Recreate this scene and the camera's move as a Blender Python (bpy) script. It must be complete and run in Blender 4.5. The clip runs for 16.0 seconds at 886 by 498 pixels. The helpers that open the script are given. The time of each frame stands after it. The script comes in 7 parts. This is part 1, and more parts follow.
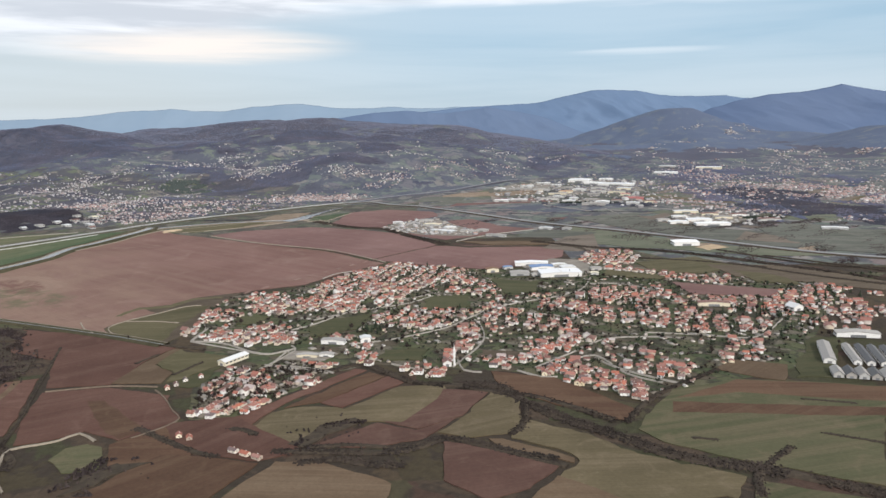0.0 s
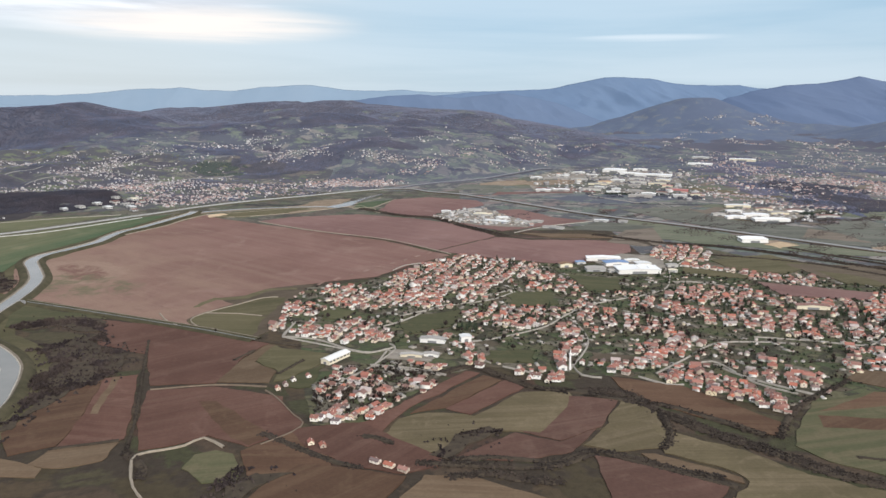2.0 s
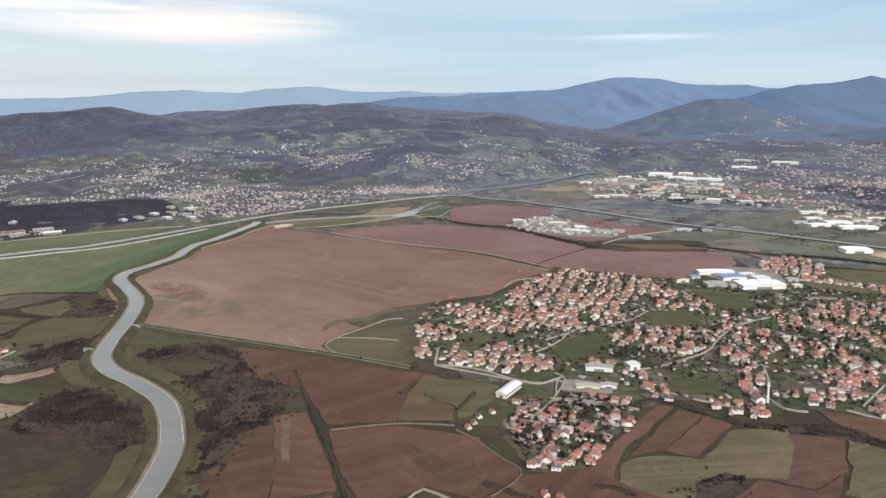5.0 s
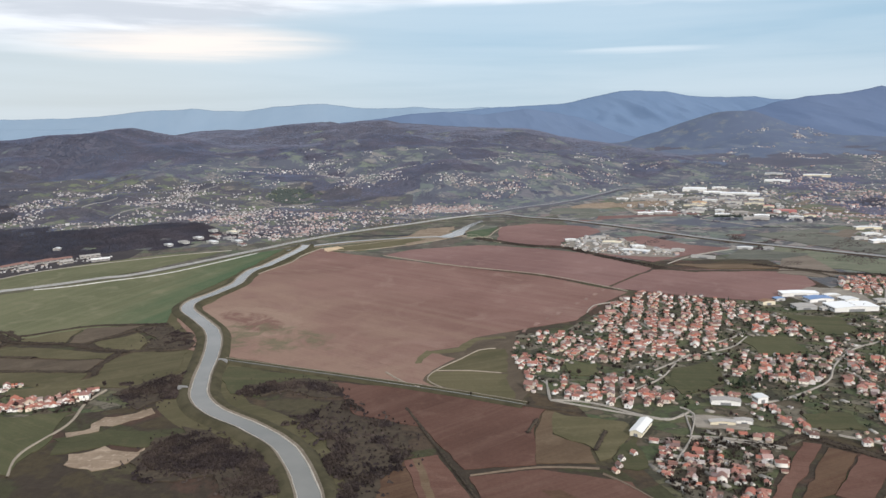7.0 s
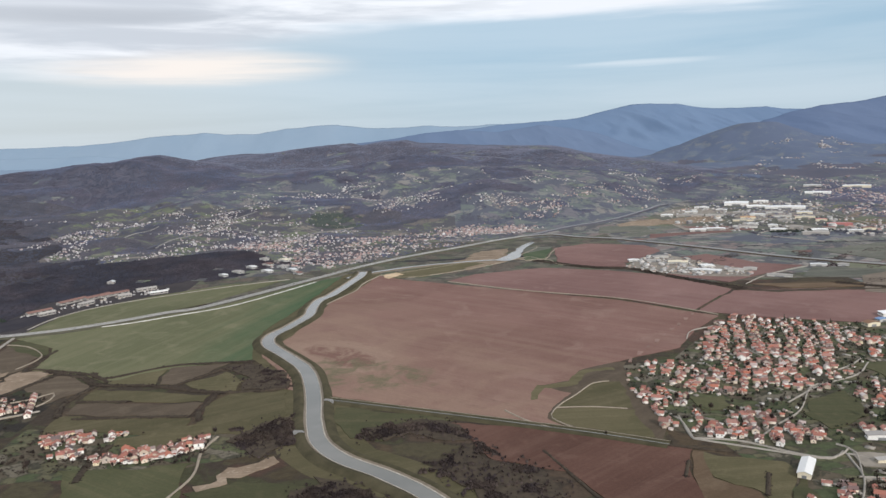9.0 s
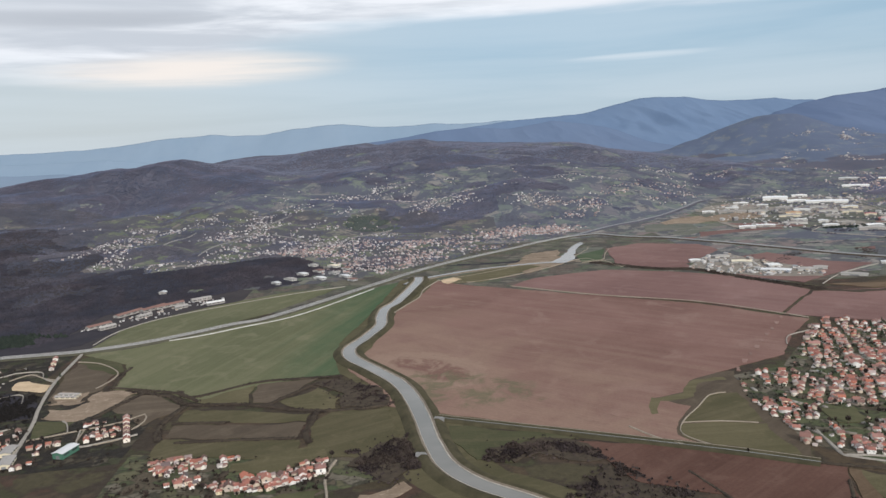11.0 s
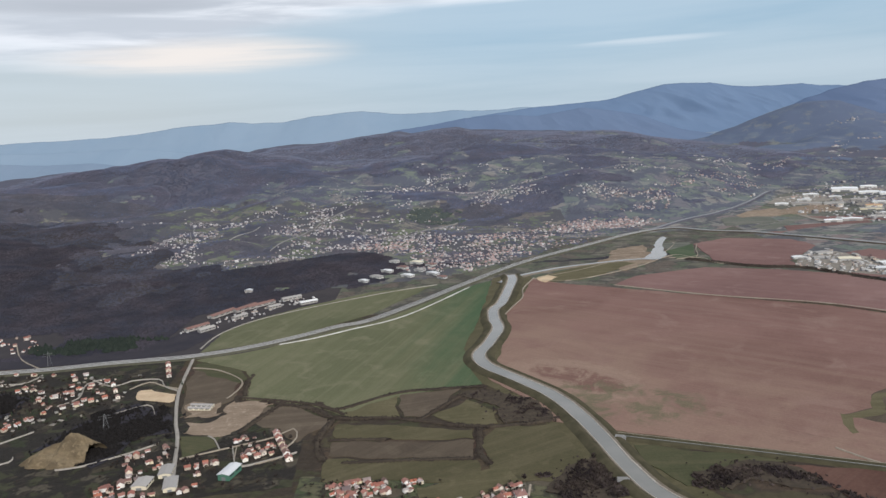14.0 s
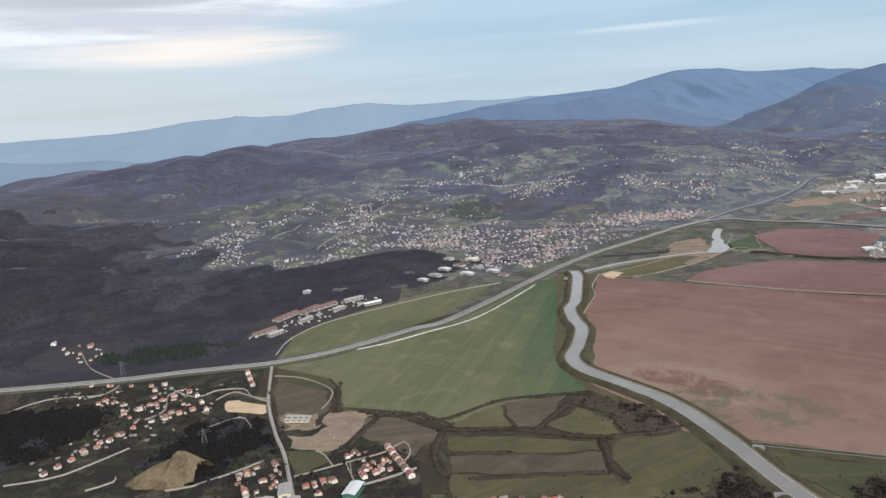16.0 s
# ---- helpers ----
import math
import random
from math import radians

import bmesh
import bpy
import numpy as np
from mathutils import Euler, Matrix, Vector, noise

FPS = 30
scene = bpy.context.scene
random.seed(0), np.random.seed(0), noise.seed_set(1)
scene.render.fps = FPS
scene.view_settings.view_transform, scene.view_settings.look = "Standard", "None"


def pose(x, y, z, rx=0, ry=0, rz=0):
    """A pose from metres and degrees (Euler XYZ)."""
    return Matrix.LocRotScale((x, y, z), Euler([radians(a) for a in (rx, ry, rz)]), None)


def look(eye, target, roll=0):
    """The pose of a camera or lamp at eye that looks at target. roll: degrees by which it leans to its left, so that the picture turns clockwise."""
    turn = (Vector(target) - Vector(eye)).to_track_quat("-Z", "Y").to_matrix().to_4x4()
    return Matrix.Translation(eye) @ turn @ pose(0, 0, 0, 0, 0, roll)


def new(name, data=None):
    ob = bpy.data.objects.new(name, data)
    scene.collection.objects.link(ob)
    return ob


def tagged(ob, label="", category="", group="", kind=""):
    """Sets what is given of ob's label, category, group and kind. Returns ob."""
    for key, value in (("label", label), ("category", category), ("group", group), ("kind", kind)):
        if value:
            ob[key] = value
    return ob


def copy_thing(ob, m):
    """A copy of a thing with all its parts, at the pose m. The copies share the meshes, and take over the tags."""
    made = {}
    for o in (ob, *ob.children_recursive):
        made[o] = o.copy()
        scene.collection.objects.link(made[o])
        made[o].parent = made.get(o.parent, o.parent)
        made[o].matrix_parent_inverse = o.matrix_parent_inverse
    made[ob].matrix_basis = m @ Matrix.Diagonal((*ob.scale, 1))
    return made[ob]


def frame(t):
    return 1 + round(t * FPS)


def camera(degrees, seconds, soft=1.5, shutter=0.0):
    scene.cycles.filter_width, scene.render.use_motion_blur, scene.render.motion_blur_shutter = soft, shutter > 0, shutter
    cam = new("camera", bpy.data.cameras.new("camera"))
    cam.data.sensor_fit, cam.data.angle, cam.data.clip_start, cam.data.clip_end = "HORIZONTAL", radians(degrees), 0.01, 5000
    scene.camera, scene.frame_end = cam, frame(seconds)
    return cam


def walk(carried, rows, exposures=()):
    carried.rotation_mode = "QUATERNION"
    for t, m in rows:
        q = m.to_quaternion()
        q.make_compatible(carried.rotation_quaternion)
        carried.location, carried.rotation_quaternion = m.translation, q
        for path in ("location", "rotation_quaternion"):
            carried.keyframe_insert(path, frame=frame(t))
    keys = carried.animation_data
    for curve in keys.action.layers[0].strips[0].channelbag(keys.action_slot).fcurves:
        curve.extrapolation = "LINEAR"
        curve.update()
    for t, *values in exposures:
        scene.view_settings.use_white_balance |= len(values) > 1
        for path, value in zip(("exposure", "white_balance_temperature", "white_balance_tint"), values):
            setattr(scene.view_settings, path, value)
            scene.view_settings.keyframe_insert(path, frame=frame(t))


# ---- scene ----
cam = camera(59.7, 16.0)
METRES, EYE, TILT, LEAN, TURN = 400.0, 100.6, -9.66, 1.25, 0.0
ROWS = [
    (0.0, 0.0, 0.0, 0.0, 0.0, 0.0, -0.0),
    (0.5, -0.0284, 0.0085, 0.0032, 0.06, -0.53, -0.3),
    (1.0, -0.0564, 0.0168, 0.006, 0.14, -0.95, -0.63),
    (1.5, -0.0871, 0.0262, 0.0092, 0.1, -1.07, -1.06),
    (2.0, -0.1156, 0.0345, 0.0122, 0.02, -1.18, -1.19),
    (2.5, -0.1425, 0.0424, 0.0147, -0.09, -1.35, -1.15),
    (3.0, -0.1712, 0.0514, 0.0179, -0.19, -1.59, -0.97),
    (3.5, -0.1999, 0.0601, 0.0209, -0.24, -1.7, -0.88),
    (4.0, -0.231, 0.0696, 0.0242, -0.24, -1.62, -1.04),
    (6.5, -0.3789, 0.112, 0.0421, -0.4, -0.29, -0.28),
    (7.0, -0.4068, 0.1204, 0.046, -0.27, -0.1, -0.09),
    (7.5, -0.4365, 0.1301, 0.0501, -0.13, 0.01, 0.23),
    (8.0, -0.4665, 0.1389, 0.0544, -0.0, 0.04, 0.47),
    (8.5, -0.4984, 0.1476, 0.0592, 0.06, 0.66, 0.96),
    (9.0, -0.5284, 0.1565, 0.0638, 0.14, 1.16, 1.29),
    (11.5, -0.6788, 0.1984, 0.0884, 0.23, 0.86, 2.41),
    (12.0, -0.7069, 0.2072, 0.093, 0.3, 0.75, 2.3),
    (12.5, -0.7369, 0.2157, 0.098, 0.38, 0.42, 2.2),
    (13.0, -0.7672, 0.2248, 0.1031, 0.52, 0.06, 2.07),
    (13.5, -0.7997, 0.2332, 0.109, 0.73, -0.18, 2.04),
    (14.0, -0.8279, 0.2416, 0.1137, 0.86, -0.06, 2.38),
    (14.5, -0.858, 0.2502, 0.1187, 0.99, -0.29, 2.4),
    (15.0, -0.8882, 0.2599, 0.1237, 1.12, -0.66, 2.66),
    (15.5, -0.9203, 0.2692, 0.1295, 1.03, -0.77, 3.18),
    (16.0, -0.9505, 0.2783, 0.1346, 0.98, -0.78, 3.32),
]
EXPOSURES = [(0.0, 0.04, 6250, 11), (3.5, 0.15, 6250, 11), (7.0, 0.06, 6250, 11), (9.0, -0.04, 6250, 11), (11.5, -0.12, 6250, 11), (13.5, -0.12, 6150, 11), (14.5, -0.16, 6150, 11), (15.0, 0.05, 6150, 11), (16.0, 0.0, 6150, 11)]
walk(cam, [(t, pose(0, 0, EYE, TILT, LEAN, TURN) @ pose(METRES * x, METRES * y, METRES * z, 90 + pitch, roll, yaw)) for t, x, y, z, yaw, pitch, roll in ROWS], EXPOSURES)
scene.view_settings.exposure = 0.0

# ---- sky and sun ----
# The country is built at one third of its size, so that mountains and lens both keep their reach.
SUN_AZIMUTH, SUN_ELEVATION = 155.0, 27.0


def node(tree, kind, x=0, y=0, **inputs):
    n = tree.nodes.new(kind)
    n.location = (x, y)
    for key, value in inputs.items():
        n.inputs[key.replace("_", " ")].default_value = value
    return n


def wire(tree, a, out, b, into):
    tree.links.new(a.outputs[out], b.inputs[into])


def maths(tree, op, a, b=None, clamp=False):
    n = tree.nodes.new("ShaderNodeMath")
    n.operation, n.use_clamp = op, clamp
    for i, v in enumerate((a, b)):
        if v is None:
            continue
        if isinstance(v, (int, float)):
            n.inputs[i].default_value = v
        else:
            tree.links.new(v, n.inputs[i])
    return n.outputs[0]


def blend(tree, fac, a, b, mode="MIX"):
    n = tree.nodes.new("ShaderNodeMix")
    n.data_type, n.blend_type = "RGBA", mode
    for sock, v in ((n.inputs[0], fac), (n.inputs[6], a), (n.inputs[7], b)):
        if isinstance(v, (int, float)):
            sock.default_value = v
        elif isinstance(v, tuple):
            sock.default_value = (*v, 1)
        else:
            tree.links.new(v, sock)
    return n.outputs[2]


def span(tree, v, lo, hi, a=0.0, b=1.0, smooth=True):
    n = tree.nodes.new("ShaderNodeMapRange")
    n.interpolation_type = "SMOOTHSTEP" if smooth else "LINEAR"
    tree.links.new(v, n.inputs[0])
    for i, x in enumerate((lo, hi, a, b)):
        n.inputs[i + 1].default_value = x
    return n.outputs[0]


def noise_of(tree, vec, scale, detail=4.0, rough=0.55, distort=0.0):
    n = tree.nodes.new("ShaderNodeTexNoise")
    n.inputs["Scale"].default_value, n.inputs["Detail"].default_value = scale, detail
    n.inputs["Roughness"].default_value, n.inputs["Distortion"].default_value = rough, distort
    if vec is not None:
        tree.links.new(vec, n.inputs["Vector"])
    return n.outputs[0]


world = bpy.data.worlds.new("sky")
scene.world = world
world.use_nodes = True
wt = world.node_tree
wt.nodes.clear()
sky = wt.nodes.new("ShaderNodeTexSky")
sky.sky_type, sky.sun_disc = "NISHITA", False
sky.sun_elevation, sky.sun_rotation = radians(SUN_ELEVATION), radians(SUN_AZIMUTH)
sky.altitude, sky.dust_density = 300, 2.0
geo = wt.nodes.new("ShaderNodeTexCoord")
split = wt.nodes.new("ShaderNodeSeparateXYZ")
wt.links.new(geo.outputs["Generated"], split.inputs[0])
sx, sy, sz = split.outputs
azim = maths(wt, "ARCTAN2", sx, sy)


def streaks(along, up, scale, detail, shift):
    c = wt.nodes.new("ShaderNodeCombineXYZ")
    wt.links.new(maths(wt, "MULTIPLY", azim, along), c.inputs[0])
    wt.links.new(maths(wt, "MULTIPLY", maths(wt, "ADD", sz, maths(wt, "MULTIPLY", azim, 0.02)), up), c.inputs[1])
    c.inputs[2].default_value = shift
    return noise_of(wt, c.outputs[0], scale, detail, 0.55, 0.3)


def soft_patch(az, el, half_az, half_el):
    a = maths(wt, "DIVIDE", maths(wt, "SUBTRACT", azim, az), half_az)
    e = maths(wt, "DIVIDE", maths(wt, "SUBTRACT", sz, el), half_el)
    r = maths(wt, "ADD", maths(wt, "MULTIPLY", a, a), maths(wt, "MULTIPLY", e, e))
    return span(wt, r, 1.0, 0.0)


clear = blend(wt, 1.0, sky.outputs[0], (0.085, 0.085, 0.085), "MULTIPLY")
thin = span(wt, streaks(1.6, 26, 1.0, 5, 1.3), 0.30, 0.70)
tone = blend(wt, span(wt, sz, 0.0, 0.10), (0.575, 0.70, 0.775), (0.425, 0.605, 0.74))
left = span(wt, azim, 0.10, -0.45)
tone = blend(wt, maths(wt, "MULTIPLY", left, 0.8), tone, (0.69, 0.735, 0.735))
deck = blend(wt, 0.86, clear, tone)
deck = blend(wt, maths(wt, "MULTIPLY", thin, 0.32), deck, (0.78, 0.86, 0.90))
high = maths(wt, "ADD", sz, maths(wt, "MULTIPLY", streaks(2.2, 20, 1.0, 5, 4.1), 0.075))
cover = span(wt, maths(wt, "ADD", high, maths(wt, "MULTIPLY", left, 0.045)), 0.160, 0.192)
puff = span(wt, streaks(3.0, 30, 1.6, 7, 7.7), 0.35, 0.66)
puff = maths(wt, "MULTIPLY", puff, span(wt, maths(wt, "MULTIPLY", left, sz), 0.10, 0.15, 1.0, 0.25))
puff = maths(wt, "MAXIMUM", puff, span(wt, azim, -0.10, 0.15, 0.0, 0.85))
cloud = blend(wt, puff, (0.66, 0.70, 0.745), (1.0, 1.02, 1.04))
deck = blend(wt, cover, deck, cloud)
wisp = span(wt, streaks(2.4, 44, 1.3, 6, 9.2), 0.30, 0.62, 0.25, 1.0)
deck = blend(wt, maths(wt, "MULTIPLY", maths(wt, "MULTIPLY", soft_patch(-0.30, 0.090, 0.22, 0.026), wisp), 0.95), deck, (1.04, 0.955, 0.865))
deck = blend(wt, maths(wt, "MULTIPLY", maths(wt, "MULTIPLY", soft_patch(0.25, 0.075, 0.11, 0.0055), wisp), 0.55), deck, (0.84, 0.90, 0.93))
deck = blend(wt, maths(wt, "MULTIPLY", soft_patch(-0.42, 0.150, 0.20, 0.013), 0.55), deck, (0.50, 0.53, 0.57))
back = wt.nodes.new("ShaderNodeBackground")
back.inputs[1].default_value = 1.0
wt.links.new(deck, back.inputs[0])
wout = wt.nodes.new("ShaderNodeOutputWorld")
wt.links.new(back.outputs[0], wout.inputs[0])

lamp = bpy.data.lights.new("sun", "SUN")
lamp.energy, lamp.angle, lamp.color = 2.9, radians(3), (1.0, 0.92, 0.82)
sun = new("sun", lamp)
az, el = radians(SUN_AZIMUTH), radians(SUN_ELEVATION)
sun.matrix_world = look((math.sin(az) * math.cos(el) * 800, math.cos(az) * math.cos(el) * 800, math.sin(el) * 800), (0, 0, 0))


# ---- materials ----
def surface(name, rough=0.9, metal=0.0, spec=0.3):
    m = bpy.data.materials.new(name)
    m.use_nodes = True
    t = m.node_tree
    b = t.nodes["Principled BSDF"]
    b.inputs["Roughness"].default_value, b.inputs["Metallic"].default_value = rough, metal
    b.inputs["Specular IOR Level"].default_value = spec
    return m, t, b


def place_of(t, turn=0.0, stretch=(1, 1, 1), sway=0.0):
    """Places in metres, turned, then stretched; sway: degrees by which each object turns further on its own."""
    g = t.nodes.new("ShaderNodeNewGeometry")
    r = t.nodes.new("ShaderNodeVectorRotate")
    r.rotation_type = "Z_AXIS"
    r.inputs["Angle"].default_value = radians(turn)
    t.links.new(g.outputs["Position"], r.inputs["Vector"])
    if sway:
        info = t.nodes.new("ShaderNodeObjectInfo")
        t.links.new(span(t, info.outputs["Random"], 0, 1, radians(turn - sway), radians(turn + sway), False), r.inputs["Angle"])
    n = t.nodes.new("ShaderNodeMapping")
    n.inputs["Scale"].default_value = stretch
    t.links.new(r.outputs[0], n.inputs[0])
    return n.outputs[0]


def relief(t, b, height, depth, strength=0.6):
    n = t.nodes.new("ShaderNodeBump")
    n.inputs["Strength"].default_value, n.inputs["Distance"].default_value = strength, depth
    t.links.new(height, n.inputs["Height"])
    t.links.new(n.outputs[0], b.inputs["Normal"])


def farmland(name, dark, mid, pale, turn=0.0, big=0.012, furrow=0.35, patch=0.5, bump=0.25, shore=False, river=None, sway=0.0):
    """Field soil or grass: broad patches, strips along the way it is worked, fine grain."""
    m, t, b = surface(name, 0.95, 0, 0.15)
    flat = place_of(t)
    lines = place_of(t, turn, (0.03, 1, 1), sway)
    broad = noise_of(t, flat, big, 5, 0.6, 0.4)
    strips = noise_of(t, lines, 0.16, 3, 0.65)
    fine = noise_of(t, flat, 0.9, 4, 0.7)
    rows = noise_of(t, place_of(t, turn, (0.03, 1, 1), sway), 1.3, 2, 0.5)
    col = blend(t, span(t, broad, 0.32, 0.68), dark, mid)
    col = blend(t, maths(t, "MULTIPLY", span(t, strips, 0.42, 0.66), furrow), col, pale)
    spots = noise_of(t, flat, big * 3.7, 4, 0.6, 0.8)
    col = blend(t, maths(t, "MULTIPLY", span(t, spots, 0.52, 0.70), patch), col, pale)
    if shore:
        # the low end beside the river dries out pale and patchy, with damp red hollows and moss
        xyz = t.nodes.new("ShaderNodeSeparateXYZ")
        t.links.new(flat, xyz.inputs[0])
        v = maths(t, "ADD", xyz.outputs[0], maths(t, "MULTIPLY", xyz.outputs[1], 0.75))
        v = maths(t, "ADD", v, maths(t, "MULTIPLY", noise_of(t, lines, 0.05, 5, 0.6, 1.0), 160))
        stain = noise_of(t, flat, 0.022, 6, 0.62, 1.2)
        col = blend(t, maths(t, "MULTIPLY", span(t, v, 345, 190), span(t, stain, 0.34, 0.60, 0.35, 0.95)), col, (0.232, 0.153, 0.117))
        ragged = maths(t, "MULTIPLY", maths(t, "SUBTRACT", noise_of(t, flat, 0.055, 6, 0.65, 1.5), 0.5), 1.9)

        def hollow(cx, cy, rx, ry, turned):
            c_, s_ = math.cos(radians(turned)), math.sin(radians(turned))
            dx, dy = maths(t, "SUBTRACT", xyz.outputs[0], cx), maths(t, "SUBTRACT", xyz.outputs[1], cy)
            a = maths(t, "DIVIDE", maths(t, "ADD", maths(t, "MULTIPLY", dx, c_), maths(t, "MULTIPLY", dy, s_)), rx)
            e = maths(t, "DIVIDE", maths(t, "SUBTRACT", maths(t, "MULTIPLY", dy, c_), maths(t, "MULTIPLY", dx, s_)), ry)
            return maths(t, "ADD", maths(t, "ADD", maths(t, "MULTIPLY", a, a), maths(t, "MULTIPLY", e, e)), ragged)

        dry = hollow(-276, 482, 40, 26, -50)
        col = blend(t, maths(t, "MULTIPLY", span(t, dry, 1.25, 0.7), 0.55), col, (0.275, 0.195, 0.148))
        damp = hollow(-272, 482, 30, 11, -50)
        blot = span(t, noise_of(t, flat, 0.06, 6, 0.7, 1.2), 0.40, 0.56, 0.0, 0.85)
        col = blend(t, maths(t, "MULTIPLY", span(t, damp, 1.5, 0.7), blot), col, (0.150, 0.082, 0.066))
        moss = maths(t, "MULTIPLY", span(t, hollow(-258, 448, 44, 26, -30), 1.1, 0.4), span(t, noise_of(t, flat, 0.09, 6, 0.65, 1.0), 0.42, 0.60, 0.0, 0.75))
        col = blend(t, moss, col, (0.120, 0.112, 0.066))
        wet = noise_of(t, place_of(t, turn, (0.4, 1, 1)), 0.030, 6, 0.62, 1.6)
        col = blend(t, maths(t, "MULTIPLY", span(t, v, 300, 190), span(t, wet, 0.60, 0.70, 0.0, 0.65)), col, (0.135, 0.085, 0.066))
    if river:
        # lusher strips towards the river
        xyz = t.nodes.new("ShaderNodeSeparateXYZ")
        t.links.new(flat, xyz.inputs[0])
        v = maths(t, "ADD", xyz.outputs[0], maths(t, "MULTIPLY", noise_of(t, lines, 0.06, 4, 0.6, 0.6), 110))
        v = maths(t, "ADD", v, maths(t, "MULTIPLY", noise_of(t, flat, 0.05, 4, 0.6, 0.6), 30))
        col = blend(t, maths(t, "MULTIPLY", span(t, v, -300, -235), 0.9), col, river)
    info = t.nodes.new("ShaderNodeObjectInfo")
    tint = span(t, info.outputs["Random"], 0, 1, 0.86, 1.12, False)
    grain = maths(t, "MULTIPLY", span(t, fine, 0.25, 0.75, 0.86, 1.12, False), span(t, rows, 0.3, 0.7, 0.94, 1.06, False))
    both = maths(t, "MULTIPLY", tint, grain)
    grey = t.nodes.new("ShaderNodeCombineColor")
    for i in range(3):
        t.links.new(both, grey.inputs[i])
    t.links.new(blend(t, 1.0, col, grey.outputs[0], "MULTIPLY"), b.inputs["Base Color"])
    relief(t, b, fine, bump)
    return m


def patchwork(name, colours, cell, floor, wooded, hedged=0.8, grainy=1.0):
    """Small plots of changing use, with scrub between them."""
    m, t, b = surface(name, 0.95, 0, 0.15)
    flat = place_of(t, 20, (1, 1.5, 0.4))
    warp = t.nodes.new("ShaderNodeVectorMath")
    warp.operation = "ADD"
    wob = t.nodes.new("ShaderNodeTexNoise")
    wob.inputs["Scale"].default_value = 1.2 / cell
    t.links.new(flat, wob.inputs["Vector"])
    grow = t.nodes.new("ShaderNodeVectorMath")
    grow.operation = "SCALE"
    grow.inputs["Scale"].default_value = cell * 0.5
    t.links.new(wob.outputs["Color"], grow.inputs[0])
    t.links.new(flat, warp.inputs[0])
    t.links.new(grow.outputs[0], warp.inputs[1])
    vor = t.nodes.new("ShaderNodeTexVoronoi")
    vor.inputs["Scale"].default_value = 1.0 / cell
    t.links.new(warp.outputs[0], vor.inputs["Vector"])
    sep = t.nodes.new("ShaderNodeSeparateColor")
    t.links.new(vor.outputs["Color"], sep.inputs[0])
    ramp = t.nodes.new("ShaderNodeValToRGB")
    ramp.color_ramp.interpolation = "CONSTANT"
    while len(ramp.color_ramp.elements) < len(colours):
        ramp.color_ramp.elements.new(0.5)
    for i, c in enumerate(colours):
        ramp.color_ramp.elements[i].position = i / len(colours)
        ramp.color_ramp.elements[i].color = (*c, 1)
    t.links.new(sep.outputs[0], ramp.inputs[0])
    place = place_of(t)
    woods = noise_of(t, place, 0.75 / cell, 7, 0.66, 0.5)
    col = blend(t, span(t, woods, 0.60 - wooded * 0.3, 0.66 - wooded * 0.3), ramp.outputs[0], floor)
    edge = t.nodes.new("ShaderNodeTexVoronoi")
    edge.feature = "DISTANCE_TO_EDGE"
    edge.inputs["Scale"].default_value = 1.0 / cell
    t.links.new(warp.outputs[0], edge.inputs["Vector"])
    gap = span(t, noise_of(t, place, 3.0 / cell, 3, 0.6), 0.38, 0.55)
    rim = maths(t, "MULTIPLY", span(t, edge.outputs["Distance"], 0.085, 0.03), gap)
    col = blend(t, maths(t, "MULTIPLY", rim, hedged), col, floor)
    fine = noise_of(t, place, 0.35, 5, 0.7)
    grain = t.nodes.new("ShaderNodeCombineColor")
    v = span(t, fine, 0.25, 0.75, 1 - 0.3 * grainy, 1 + 0.25 * grainy, False)
    for i in range(3):
        t.links.new(v, grain.inputs[i])
    t.links.new(blend(t, 1.0, col, grain.outputs[0], "MULTIPLY"), b.inputs["Base Color"])
    relief(t, b, fine, 1.2 * grainy)
    return m


def varied(name, colours, rough=0.8, islands=False, grain=0.12, scale=2.0, spec=0.3):
    """Paint, tile or bark that differs from piece to piece."""
    m, t, b = surface(name, rough, 0, spec)
    if islands:
        r = t.nodes.new("ShaderNodeNewGeometry").outputs["Random Per Island"]
    else:
        r = t.nodes.new("ShaderNodeObjectInfo").outputs["Random"]
    ramp = t.nodes.new("ShaderNodeValToRGB")
    while len(ramp.color_ramp.elements) < len(colours):
        ramp.color_ramp.elements.new(0.5)
    for i, c in enumerate(colours):
        ramp.color_ramp.elements[i].position = i / max(1, len(colours) - 1)
        ramp.color_ramp.elements[i].color = (*c, 1)
    t.links.new(r, ramp.inputs[0])
    fine = noise_of(t, place_of(t), scale, 4, 0.65)
    v = span(t, fine, 0.25, 0.75, 1 - grain, 1 + grain, False)
    grey = t.nodes.new("ShaderNodeCombineColor")
    for i in range(3):
        t.links.new(v, grey.inputs[i])
    t.links.new(blend(t, 1.0, ramp.outputs[0], grey.outputs[0], "MULTIPLY"), b.inputs["Base Color"])
    relief(t, b, fine, 0.05, 0.4)
    return m


def plain_noise(name, a, b_, scale, rough=0.85, spec=0.3, bump=0.03):
    m, t, b = surface(name, rough, 0, spec)
    n = noise_of(t, place_of(t), scale, 5, 0.65)
    w = noise_of(t, place_of(t), scale * 0.08, 4, 0.6)
    col = blend(t, span(t, n, 0.3, 0.7), a, b_)
    col = blend(t, maths(t, "MULTIPLY", span(t, w, 0.4, 0.7), 0.35), col, tuple(0.75 * v for v in a))
    t.links.new(col, b.inputs["Base Color"])
    relief(t, b, n, bump)
    return m


